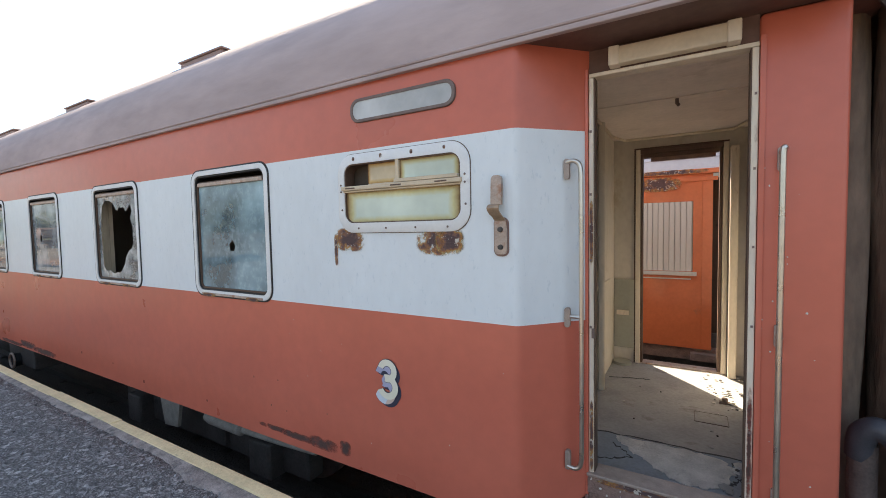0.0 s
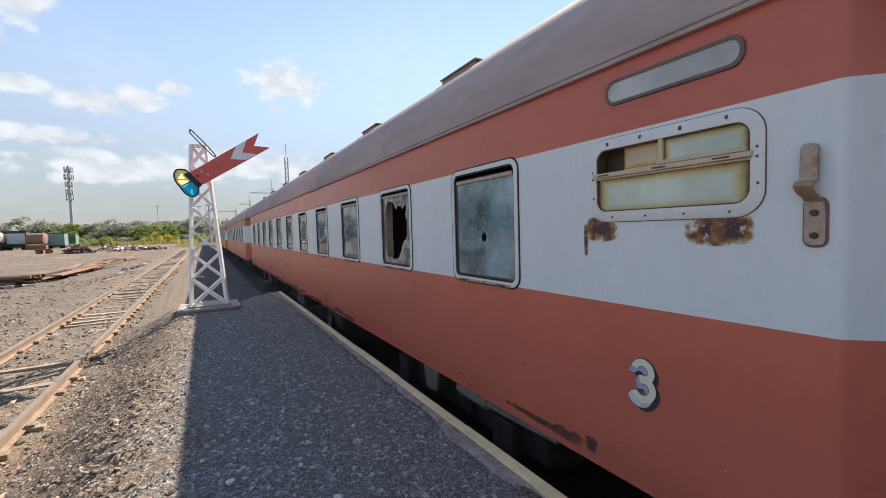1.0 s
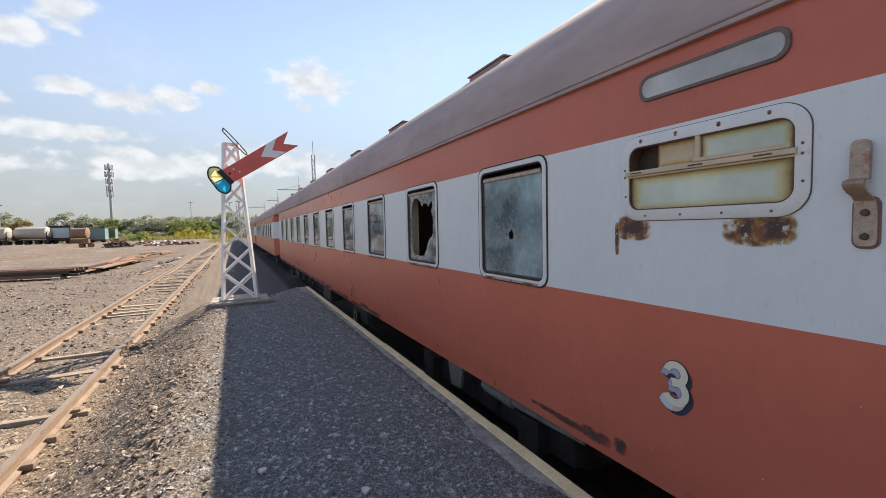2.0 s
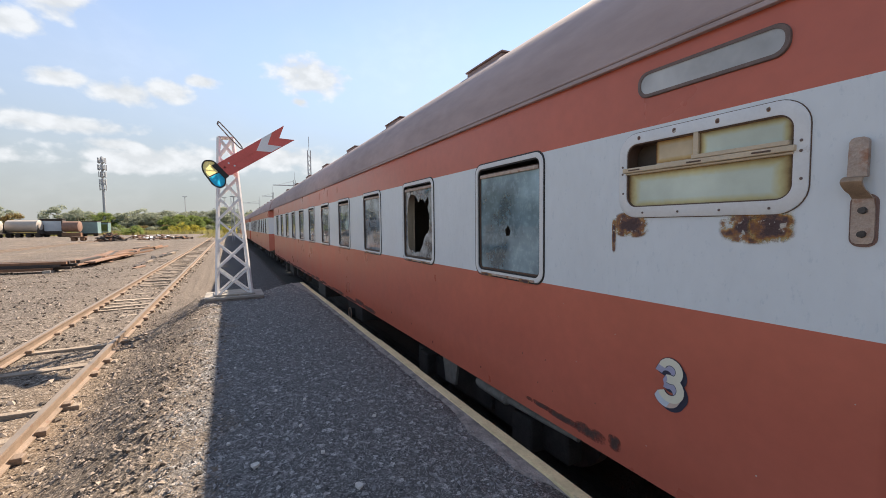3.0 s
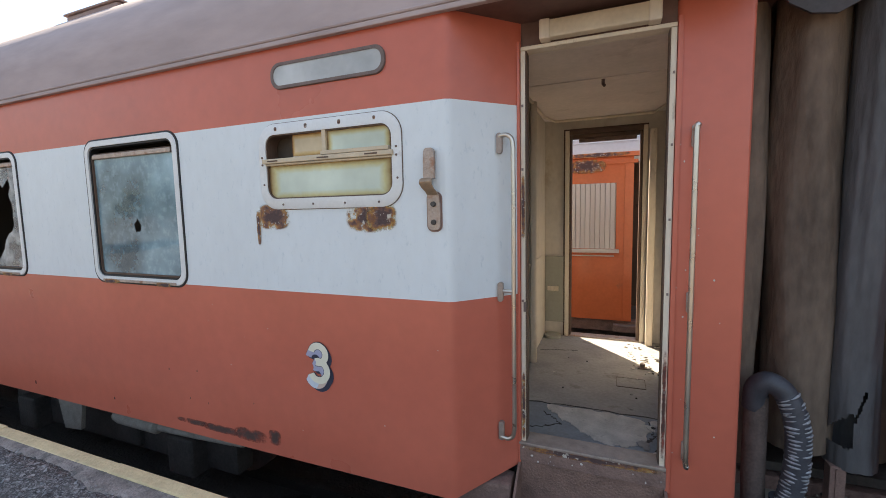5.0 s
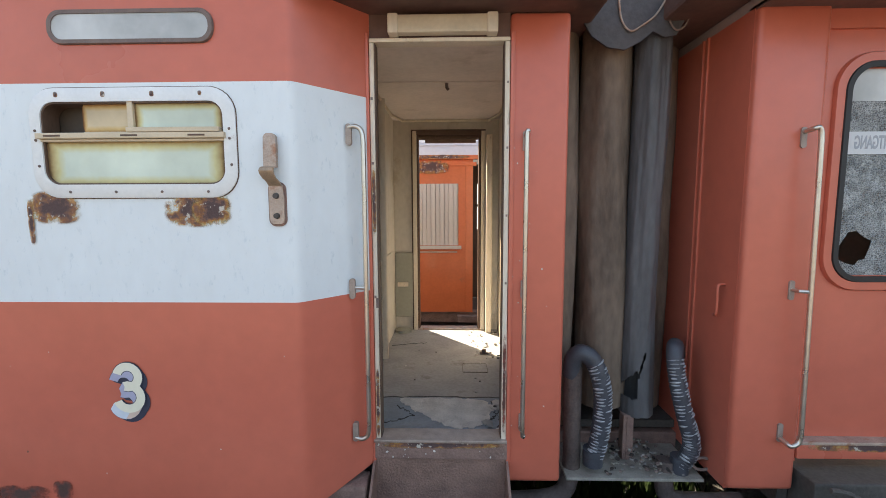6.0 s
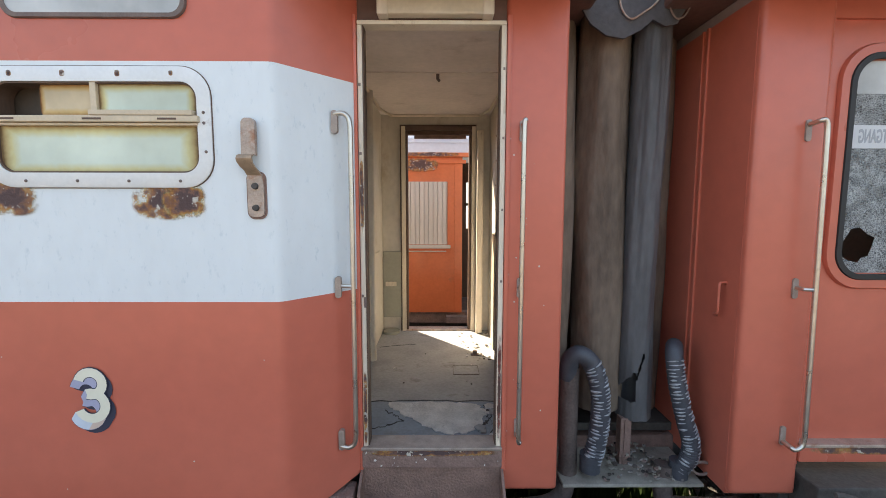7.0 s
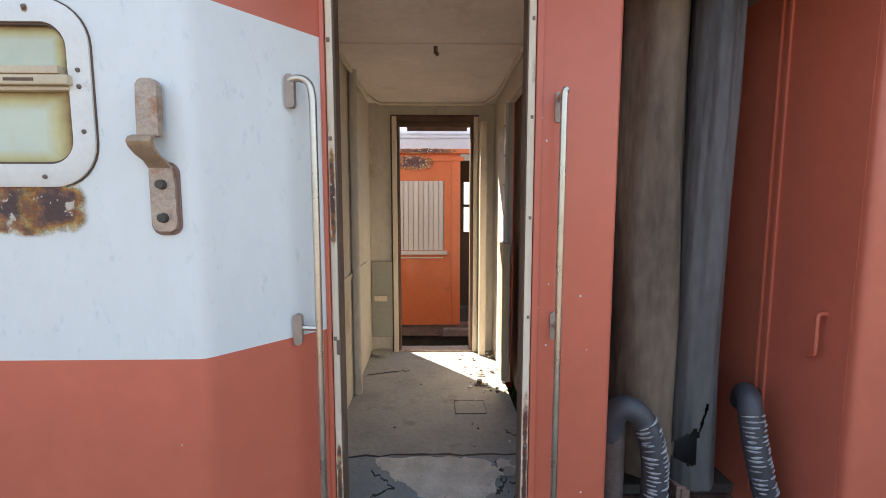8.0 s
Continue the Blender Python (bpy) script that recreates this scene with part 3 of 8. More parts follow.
    trodden = mixed(ranged(dust, -0.02, 0.85, smooth=False), (0.115, 0.104, 0.098), (0.66, 0.62, 0.58))
    dark = mixed(ranged(math("ADD", y, math("MULTIPLY", math("SUBTRACT", big, 0.5), 1.5)), 0.55, 1.5, 0.0, 0.7), dark, trodden)
    bank = mixed(ranged(grit, -0.05, 0.7, smooth=False), (0.062, 0.048, 0.038), (0.325, 0.262, 0.203))
    yard = mixed(ranged(grit, -0.05, 0.8, smooth=False), (0.056, 0.047, 0.041), (0.245, 0.204, 0.172))
    sand = mixed(ranged(mid, 0.3, 0.7), (0.30, 0.21, 0.142), (0.22, 0.157, 0.11))
    # darker ground past the platform's end
    past = math("ADD", xyz.outputs["X"], math("MULTIPLY", math("SUBTRACT", mid, 0.5), 1.2))
    dark = mixed(ranged(past, -10.4, -11.4, 0.0, 0.9), dark, mixed(ranged(grit, -0.05, 0.8, smooth=False), (0.045, 0.043, 0.042), (0.16, 0.15, 0.145)))
    c = mixed(ranged(y, -0.1, -0.75), dark, bank)
    # darker coaly clods in the bank
    c = mixed(math("MULTIPLY", ranged(noise_at(8.5, 7.0, 0.75), 0.54, 0.64), ranged(y, -0.2, -0.8, 0.0, 0.5)), c, (0.085, 0.068, 0.057))
    e1 = math("ABSOLUTE", math("ADD", y, 1.75), 0.0)
    s1 = math("MULTIPLY", ranged(e1, 0.75, 0.1), math("MULTIPLY", ranged(big, 0.35, 0.6, 0.25, 1.0), ranged(xyz.outputs["X"], -7.5, -2.8, 0.12, 1.0)))
    c = mixed(math("MULTIPLY", s1, ranged(fine, 0.62, 0.45, 0.45, 1.0)), c, sand)
    c = mixed(ranged(y, -2.9, -4.5), c, yard)
    # coaly ballast further along the siding
    coal = mixed(ranged(grit, -0.05, 0.8, smooth=False), (0.085, 0.073, 0.064), (0.30, 0.25, 0.21))
    c = mixed(math("MULTIPLY", ranged(math("ADD", xyz.outputs["X"], math("MULTIPLY", mid, 3.0)), -3.5, -9.5, 0.0, 0.75), ranged(y, 0.0, -0.9)), c, coal)
    c = mixed(math("MULTIPLY", ranged(y, -4.0, -9.0), ranged(big, 0.5, 0.62)), c, (0.28, 0.215, 0.16))
    c = mixed(math("MULTIPLY", ranged(y, -3.0, -5.0), ranged(noise_at(0.7, 9.0, 0.65), 0.46, 0.62, 0.0, 0.75)), c, (0.105, 0.088, 0.074))
    # coarse dark clods and pale pebbles all over the yard
    c = mixed(math("MULTIPLY", ranged(noise_at(6.5, 8.0, 0.8), 0.5, 0.58), ranged(y, -2.9, -3.6, 0.0, 0.62)), c, (0.075, 0.062, 0.053))
    c = mixed(math("MULTIPLY", ranged(r1, 0.84, 0.9), ranged(y, -1.4, -2.0, 0.0, 0.7)), c, (0.34, 0.29, 0.245))
    # shade below the train, put into the pit's ground colour
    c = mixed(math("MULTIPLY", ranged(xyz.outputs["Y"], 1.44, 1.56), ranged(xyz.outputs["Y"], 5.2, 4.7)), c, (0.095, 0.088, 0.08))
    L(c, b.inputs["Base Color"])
    bp, bp2 = N("ShaderNodeBump"), N("ShaderNodeBump")
    bp.inputs["Strength"].default_value, bp.inputs["Distance"].default_value = 0.7, 0.03
    bp2.inputs["Strength"].default_value, bp2.inputs["Distance"].default_value = 0.8, 0.012
    L(noise_at(13.0, 8.0, 0.75), bp.inputs["Height"]), L(math("ADD", d1, math("MULTIPLY", g1, 0.5)), bp2.inputs["Height"])
    L(bp.outputs["Normal"], bp2.inputs["Normal"]), L(bp2.outputs["Normal"], b.inputs["Normal"])
    return m


GROUND = ground_mat()

# ---- mesh helpers ----
ORIGIN = {}


def thing(name, at, label, category, group="", kind=""):
    ob = new(name)
    ob.location = at
    ob.empty_display_size = 0.1
    ORIGIN[ob.name] = Vector(at)
    return tagged(ob, label, category, group, kind)


def part(name, bm, material, parent=None, label="", smooth=False):
    """Links a bmesh, given in world coordinates, as one mesh object under a thing or a part."""
    me = bpy.data.meshes.new(name)
    at = ORIGIN[parent.name] if parent else Vector((0, 0, 0))
    bmesh.ops.translate(bm, verts=bm.verts, vec=-at)
    bmesh.ops.recalc_face_normals(bm, faces=bm.faces)
    bm.to_mesh(me)
    bm.free()
    for m in (material if isinstance(material, (list, tuple)) else (material,)):
        me.materials.append(m)
    if smooth:
        for p in me.polygons:
            p.use_smooth = True
        me.set_sharp_from_angle(angle=radians(38))
    ob = new(name, me)
    if parent:
        ob.parent = parent
    ORIGIN[ob.name] = at
    return tagged(ob, label)


def box(bm, x0, x1, y0, y1, z0, z1, bevel=0.0, mi=0, m=None):
    r = bmesh.ops.create_cube(bm, size=1.0)
    vs = r["verts"]
    bmesh.ops.scale(bm, verts=vs, vec=(x1 - x0, y1 - y0, z1 - z0))
    if m is None:
        bmesh.ops.translate(bm, verts=vs, vec=((x0 + x1) / 2, (y0 + y1) / 2, (z0 + z1) / 2))
    else:
        bmesh.ops.transform(bm, matrix=m @ Matrix.Translation(((x0 + x1) / 2, (y0 + y1) / 2, (z0 + z1) / 2)), verts=vs)
    fs = {f for v in vs for f in v.link_faces}
    for f in fs:
        f.material_index = mi
    if bevel:
        es = list({e for v in vs for e in v.link_edges})
        bmesh.ops.bevel(bm, geom=es, offset=bevel, segments=3 if bevel > 0.022 else 2, affect="EDGES", profile=0.6)
    return bm


def boxed(*a, **k):
    return box(bmesh.new(), *a, **k)


def rrect(cx, cz, w, h, r, n=6):
    pts = []
    for sx, sz, a0 in ((1, 1, 0), (-1, 1, 90), (-1, -1, 180), (1, -1, 270)):
        for i in range(n + 1):
            a = radians(a0 + 90 * i / n)
            pts.append((cx + sx * (w / 2 - r) + r * math.cos(a), cz + sz * (h / 2 - r) + r * math.sin(a)))
    return pts


def ring(bm, outer, inner, y0, y1, bev=0.0):
    """A frame in the x-z plane between two loops of equal length, from y0 (front) to y1 (back)."""
    n = len(outer)
    mid = [((o[0] * 0.86 + i[0] * 0.14), (o[1] * 0.86 + i[1] * 0.14)) for o, i in zip(outer, inner)] if bev else outer
    loops = []
    for pts, y in ((outer, y1), (outer, y0 + bev), (mid, y0), (inner, y0), (inner, y1)):
        loops.append([bm.verts.new((x, y, z)) for x, z in pts])
    if not bev:
        loops.pop(2)
    for a, b in zip(loops, loops[1:]):
        for i in range(n):
            j = (i + 1) % n
            bm.faces.new((a[i], a[j], b[j], b[i]))
    return bm


def slab(bm, pts, y0, y1):
    """A filled outline in the x-z plane, with thickness."""
    a = [bm.verts.new((x, y0, z)) for x, z in pts]
    b = [bm.verts.new((x, y1, z)) for x, z in pts]
    bm.faces.new(a), bm.faces.new(b[::-1])
    for i in range(len(a)):
        j = (i + 1) % len(a)
        bm.faces.new((a[i], a[j], b[j], b[i]))
    return bm


def holed(bm, outer, holes, y):
    """A thin pane in the x-z plane with ragged holes."""
    es = []
    for pts in (outer, *holes):
        vs = [bm.verts.new((x, y, z)) for x, z in pts]
        es += [bm.edges.new((vs[i], vs[(i + 1) % len(vs)])) for i in range(len(vs))]
    bmesh.ops.triangle_fill(bm, use_beauty=True, use_dissolve=False, edges=es)
    return bm


def ragged(cx, cz, w, h, n, rough, rng):
    return [(cx + w / 2 * math.cos(2 * math.pi * i / n) * (1 + rng.uniform(-rough, rough)),
             cz + h / 2 * math.sin(2 * math.pi * i / n) * (1 + rng.uniform(-rough, rough))) for i in range(n)]


def smooth_path(pts, k=6):
    pts = [Vector(p) for p in pts]
    out = []
    for i in range(len(pts) - 1):
        p0, p1, p2, p3 = pts[max(0, i - 1)], pts[i], pts[i + 1], pts[min(len(pts) - 1, i + 2)]
        for j in range(k):
            t = j / k
            out.append(0.5 * ((2 * p1) + (p2 - p0) * t + (2 * p0 - 5 * p1 + 4 * p2 - p3) * t * t + (3 * p1 - p0 - 3 * p2 + p3) * t ** 3))
    out.append(pts[-1])
    return out


def tube(bm, pts, r, n=10, radius=None, caps=True):
    pts = [Vector(p) for p in pts]
    rows, ref = [], None
    for i, p in enumerate(pts):
        d = (pts[min(i + 1, len(pts) - 1)] - pts[max(i - 1, 0)]).normalized()
        if ref is None:
            ref = Vector((0, 0, 1)) if abs(d.z) < 0.9 else Vector((1, 0, 0))
        u = (ref - d * ref.dot(d)).normalized()
        ref = u
        v = d.cross(u)
        rr = radius(i / (len(pts) - 1), i) if radius else r
        rows.append([bm.verts.new(p + (u * math.cos(2 * math.pi * k / n) + v * math.sin(2 * math.pi * k / n)) * rr) for k in range(n)])
    for a, b in zip(rows, rows[1:]):
        for k in range(n):
            j = (k + 1) % n
            bm.faces.new((a[k], a[j], b[j], b[k]))
    if caps:
        bm.faces.new(rows[0][::-1]), bm.faces.new(rows[-1])
    return bm


def lathe_x(bm, x0, x1, y, z, r, n=20, dome=0.0):
    """A drum lying along x, with domed ends."""
    prof = [(x0 - dome, 0.0), (x0 - dome * 0.7, r * 0.6), (x0, r), (x1, r), (x1 + dome * 0.7, r * 0.6), (x1 + dome, 0.0)]
    rows = []
    for px, pr in prof:
        rows.append([bm.verts.new((px, y + pr * math.cos(2 * math.pi * k / n), z + pr * math.sin(2 * math.pi * k / n))) for k in range(n)])
    for a, b in zip(rows, rows[1:]):
        for k in range(n):
            j = (k + 1) % n
            bm.faces.new((a[k], a[j], b[j], b[k]))
    bmesh.ops.remove_doubles(bm, verts=bm.verts, dist=1e-4)
    return bm


def lettering(body, size, offset=0.0, extrude=0.002):
    cu = bpy.data.curves.new("lettering", "FONT")
    cu.body, cu.size, cu.offset, cu.extrude, cu.align_x, cu.align_y = body, size, offset, extrude, "CENTER", "CENTER"
    ob = new("lettering", cu)
    bpy.context.view_layer.update()
    me = bpy.data.meshes.new_from_object(ob.evaluated_get(bpy.context.evaluated_depsgraph_get()))
    bpy.data.objects.remove(ob)
    bpy.data.curves.remove(cu)
    bm = bmesh.new()
    bm.from_mesh(me)
    bpy.data.meshes.remove(me)
    bmesh.ops.rotate(bm, verts=bm.verts, cent=(0, 0, 0), matrix=Matrix.Rotation(radians(90), 3, "X"))
    return bm

# ---- ground and platform ----
PIT = -0.95


def step(v, a, b):
    t = min(1.0, max(0.0, (v - a) / (b - a)))
    return t * t * (3 - 2 * t)


def height(x, y):
    rough = 0.05 * noise.noise((x * 0.9, y * 0.9, 0.0)) + 0.03 * noise.noise((x * 3.1, y * 3.1, 2.0))
    if y > 1.42:
        return PIT + 0.04 * rough + 0.5 * step(y, 10.0, 13.0)
    edge = -9.95 - 1.05 * step(y, 0.25, 1.25) + 0.08 * noise.noise((x * 1.7, y * 1.7, 9.0))
    along = step(x, edge - 0.75, edge)
    bank = step(y, -1.5, -0.5)
    top = along * bank
    low = -0.385 - 0.018 * step(y, -3.6, -3.2) * step(y, -1.1, -1.5)
    far = 0.25 * noise.noise((x * 0.03, y * 0.03, 5.0)) * step(-x, 30, 80)
    wild = (0.25 if top > 0.98 else 1.0)
    lumps = (max(0.0, noise.noise((x * 7.0, y * 7.0, 7.0))) * 0.03 + noise.noise((x * 15.0, y * 15.0, 3.0)) * 0.018) * step(y, -1.65, -1.3) * step(-y, 0.15, 0.5)
    return low * (1 - top) + rough * wild * (1.0 if y < 1.2 else 0.15) + far * 0.4 + lumps


def build_ground():
    xs = [-1500, -700, -350, -200, -140, -100, -75, -60, -50, -42, -36, -31, -27, -24, -21.5, -19, -17, -15.5, -14.3]
    xs += [round(-13.4 + 0.2 * i, 2) for i in range(24)] + [round(-8.6 + 0.06 * i, 2) for i in range(175)] + [2.0, 2.4, 3, 4, 6, 9, 14, 25, 60, 150, 400, 1500]
    ys = [-1500, -600, -250, -140, -90, -65, -48, -36, -28, -22, -17.5, -14, -11.5, -9.5, -8, -6.8, -5.8, -5, -4.4]
    ys += [round(-4.0 + 0.16 * i, 2) for i in range(14)] + [round(-1.72 + 0.05 * i, 2) for i in range(29)] + [round(-0.2 + 0.11 * i, 2) for i in range(14)] + [1.40, 1.421, 2.0, 3.5, 5, 6.5, 8, 9, 10, 11, 12, 13, 16, 30, 80, 250, 1500]
    verts = [(x, y, height(x, y)) for x in xs for y in ys]
    n = len(ys)
    faces = [(i * n + j, (i + 1) * n + j, (i + 1) * n + j + 1, i * n + j + 1) for i in range(len(xs) - 1) for j in range(n - 1)]
    me = bpy.data.meshes.new("ground")
    me.from_pydata(verts, [], faces)
    me.materials.append(GROUND)
    for p in me.polygons:
        p.use_smooth = True
    tagged(new("ground", me), "dark gravel yard with a raised platform and a sandy bank", "ground", "", "structure")


build_ground()


def build_platform_edge():
    edge = thing("platform_edge", (-4.0, 1.45, -0.95), "concrete platform wall with a faded yellow coping", "platform edge", "", "structure")
    bm = boxed(-11.0, 8.0, 1.30, 1.455, -1.0, -0.055, 0.01)
    part("retaining_wall", bm, CONCRETE, edge)
    # pale worn concrete margin inside the coping
    rng = random.Random(5)
    bm = bmesh.new()
    outer, inner = [], []
    x = -11.0
    while x < 8.0:
        bite = 0.06 * step(x, -2.95, -2.55) * step(-x, 1.84, 1.96) * (0.8 + 0.5 * noise.noise((x * 5.0, 0.0, 3.0)))
        inner.append((x, 1.395 - (0.045 + 0.035 * noise.noise((x * 2.5, 1.0, 0.0)) + 0.012 * noise.noise((x * 14.0, 2.0, 0.0))) * step(-x, 1.7, 2.1) - 0.006 * rng.random() - bite - 0.14 * step(-x, 9.0, 11.2)))
        x += 0.03 + 0.03 * rng.random()
    rows = [[bm.verts.new((x, y, 0.001)) for x, y in inner], [bm.verts.new((x, y + 0.02, 0.008)) for x, y in inner], [bm.verts.new((x, 1.402, 0.012)) for x, y in inner]]
    for a, b in zip(rows, rows[1:]):
        for i in range(len(a) - 1):
            bm.faces.new((a[i], a[i + 1], b[i + 1], b[i]))
    part("concrete_margin", bm, MARGIN, edge)
    me = None
    x = -11.0
    while x < 8.0:
        if me is None:
            ob = part("coping_stone", boxed(x, x + 1.196, 1.400, 1.477, -0.055, 0.022, 0.006), YELLOW, edge)
            me = ob.data
        else:
            ob = new("coping_stone", me)
            ob.parent = edge
            ob.location = (x + 11.0, rng.uniform(-0.004, 0.004), rng.uniform(-0.004, 0.003))
        x += 1.2
    bm = bmesh.new()
    tube(bm, [(-11.0 - 0.12 * math.sin(a), 1.315 - 0.35 + 0.35 * math.cos(a) - 0.1, -0.03 - 0.1 * a) for a in [0.2 * i for i in range(9)]], 0.06, 8)
    part("rounded_end", bm, CONCRETE, edge, smooth=True)


build_platform_edge()

# ---- coaches ----
YF, YB, ZB, ZG, ZW0, ZW1 = 1.86, 4.66, 0.012, 2.297, 0.99, 1.91
YD = 2.15                                               # plane of the recessed end doors
NOSE = 1.225                                            # from the coach's end to where the side begins to slant


def grid_wall(bm, xs, zs, holes, put, depth, bands):
    """A wall of cells with holes, reveals and a back face. put(u, z, d) gives the place."""
    us = sorted({*xs, *[h[0] for h in holes], *[h[1] for h in holes]})
    vs = sorted({*zs, *[h[2] for h in holes], *[h[3] for h in holes]})

    def void(i, j):
        if i < 0 or j < 0 or i >= len(us) - 1 or j >= len(vs) - 1:
            return True
        u, v = (us[i] + us[i + 1]) / 2, (vs[j] + vs[j + 1]) / 2
        return any(h[0] < u < h[1] and h[2] < v < h[3] for h in holes)
    cache = {}

    def vert(i, j, d):
        key = (i, j, d)
        if key not in cache:
            cache[key] = bm.verts.new(put(us[i], vs[j], d))
        return cache[key]
    for i in range(len(us) - 1):
        for j in range(len(vs) - 1):
            if void(i, j):
                continue
            mi = bands((vs[j] + vs[j + 1]) / 2)
            for d in (0.0, depth):
                f = bm.faces.new([vert(a, b, d) for a, b in ((i, j), (i + 1, j), (i + 1, j + 1), (i, j + 1))])
                f.material_index = mi if d == 0 else 2
            for di, dj, a, b in ((-1, 0, (i, j), (i, j + 1)), (1, 0, (i + 1, j), (i + 1, j + 1)), (0, -1, (i, j), (i + 1, j)), (0, 1, (i, j + 1), (i + 1, j + 1))):
                if void(i + di, j + dj):
                    f = bm.faces.new((vert(*a, 0.0), vert(*b, 0.0), vert(*b, depth), vert(*a, depth)))
                    f.material_index = mi
    return bm


def band(z):
    return 1 if ZW0 < z < ZW1 else 0


def build_window(coach, cx, kind, rng):
    """A saloon window: rubber seal, alloy frame, inner sash and a dusty pane."""
    cz, w, h = 1.45, 0.925, 0.965
    o = rrect(cx, cz, w, h, 0.095)
    seal = part("window", ring(bmesh.new(), o, rrect(cx, cz, w - 0.022, h - 0.022, 0.087), YF - 0.007, YF + 0.01, 0.003), BLACK, coach, "black-sealed saloon window", True)
    bm = ring(bmesh.new(), rrect(cx, cz, w - 0.020, h - 0.020, 0.087), rrect(cx, cz, w - 0.094, h - 0.094, 0.058), YF - 0.011, YF + 0.014, 0.005)
    part("frame", bm, FRAME_W, seal, "", True)
    bm = ring(bmesh.new(), rrect(cx, cz, w - 0.092, h - 0.092, 0.058), rrect(cx, cz, w - 0.118, h - 0.116, 0.05), YF - 0.002, YF + 0.05)
    part("rebate", bm, BLACK, seal)
    # the sash stands a little low, so a dark slot shows above it
    drop = 0.034 if kind in ("hole", "plain") else 0.02
    z0, z1 = cz - h / 2 + 0.058, cz + h / 2 - 0.058 - drop
    sw, szc, sh = w - 0.114, (z0 + z1) / 2, z1 - z0
    bm = ring(bmesh.new(), rrect(cx, szc, sw, sh, 0.04), rrect(cx, szc - 0.004, sw - 0.022, sh - 0.034, 0.03), YF + 0.004, YF + 0.04, 0.003)
    part("sash", bm, BROWN, seal, "", True)
    part("sash_top", boxed(cx - sw / 2 + 0.02, cx + sw / 2 - 0.02, YF - 0.002, YF + 0.02, z1 - 0.036, z1 - 0.008, 0.005), WORN, seal)
    outer = rrect(cx, szc - 0.004, sw - 0.02, sh - 0.03, 0.03, 3)
    bm = bmesh.new()
    y = YF + 0.016
    if kind == "hole":
        hole = [(cx + 0.0 + dx, 1.346 + dz) for dx, dz in ((-0.03, 0.0), (-0.035, 0.022), (-0.008, 0.04), (0.0, 0.058), (0.018, 0.035), (0.032, 0.016), (0.03, -0.014), (0.016, -0.03), (-0.006, -0.028), (-0.022, -0.034))]
        small = ragged(cx - 0.21, 1.155, 0.014, 0.022, 6, 0.2, rng)
        holed(bm, outer, [hole, small], y)
        part("pane", bm, GLASS_H, seal, "dusty pane with a punched hole")
    elif kind == "broken":
        pts = [(-0.30, 0.28), (-0.23, 0.33), (-0.14, 0.325), (-0.07, 0.30), (-0.02, 0.24), (0.014, 0.225), (0.05, 0.265), (0.09, 0.25), (0.13, 0.26), (0.18, 0.215), (0.23, 0.25), (0.27, 0.28), (0.29, 0.21), (0.25, 0.155), (0.28, 0.10), (0.295, 0.05), (0.285, -0.02),
               (0.29, -0.08), (0.25, -0.13), (0.20, -0.15), (0.145, -0.20), (0.125, -0.24), (0.11, -0.275), (0.05, -0.33), (0.015, -0.36), (-0.05, -0.355), (-0.11, -0.375), (-0.19, -0.345), (-0.27, -0.35), (-0.33, -0.3), (-0.335, -0.1), (-0.345, 0.05), (-0.33, 0.16)]
        holed(bm, outer, [[(cx + a, cz + 0.0 + b) for a, b in pts]], y)
        part("pane", bm, GLASS_BR, seal, "smashed pane with jagged shards left round the frame")
        bm = boxed(cx - 0.415, cx - 0.375, YF + 0.035, YF + 0.075, cz - 0.44, cz + 0.43, 0.004)
        box(bm, cx - 0.418, cx - 0.39, YF + 0.08, YF + 0.10, cz - 0.44, cz + 0.43, 0.003)
        box(bm, cx - 0.42, cx - 0.40, YF + 0.105, YF + 0.14, cz - 0.44, cz + 0.43, 0.003)
        part("inner_jamb", bm, SASH, seal, "tan inner jamb seen through the smashed pane")
    else:
        if kind == "chip":
            holed(bm, outer, [ragged(cx - 0.16, 1.42, 0.05, 0.09, 9, 0.25, rng)], y)
        else:
            holed(bm, outer, [], y)
        part("pane", bm, GLASS, seal)
    # worn sill lip
    part("sill_lip", boxed(cx - w / 2 + 0.1, cx + w / 2 - 0.1, YF - 0.017, YF - 0.008, cz - h / 2 + 0.012, cz - h / 2 + 0.03, 0.003), WORN, seal)


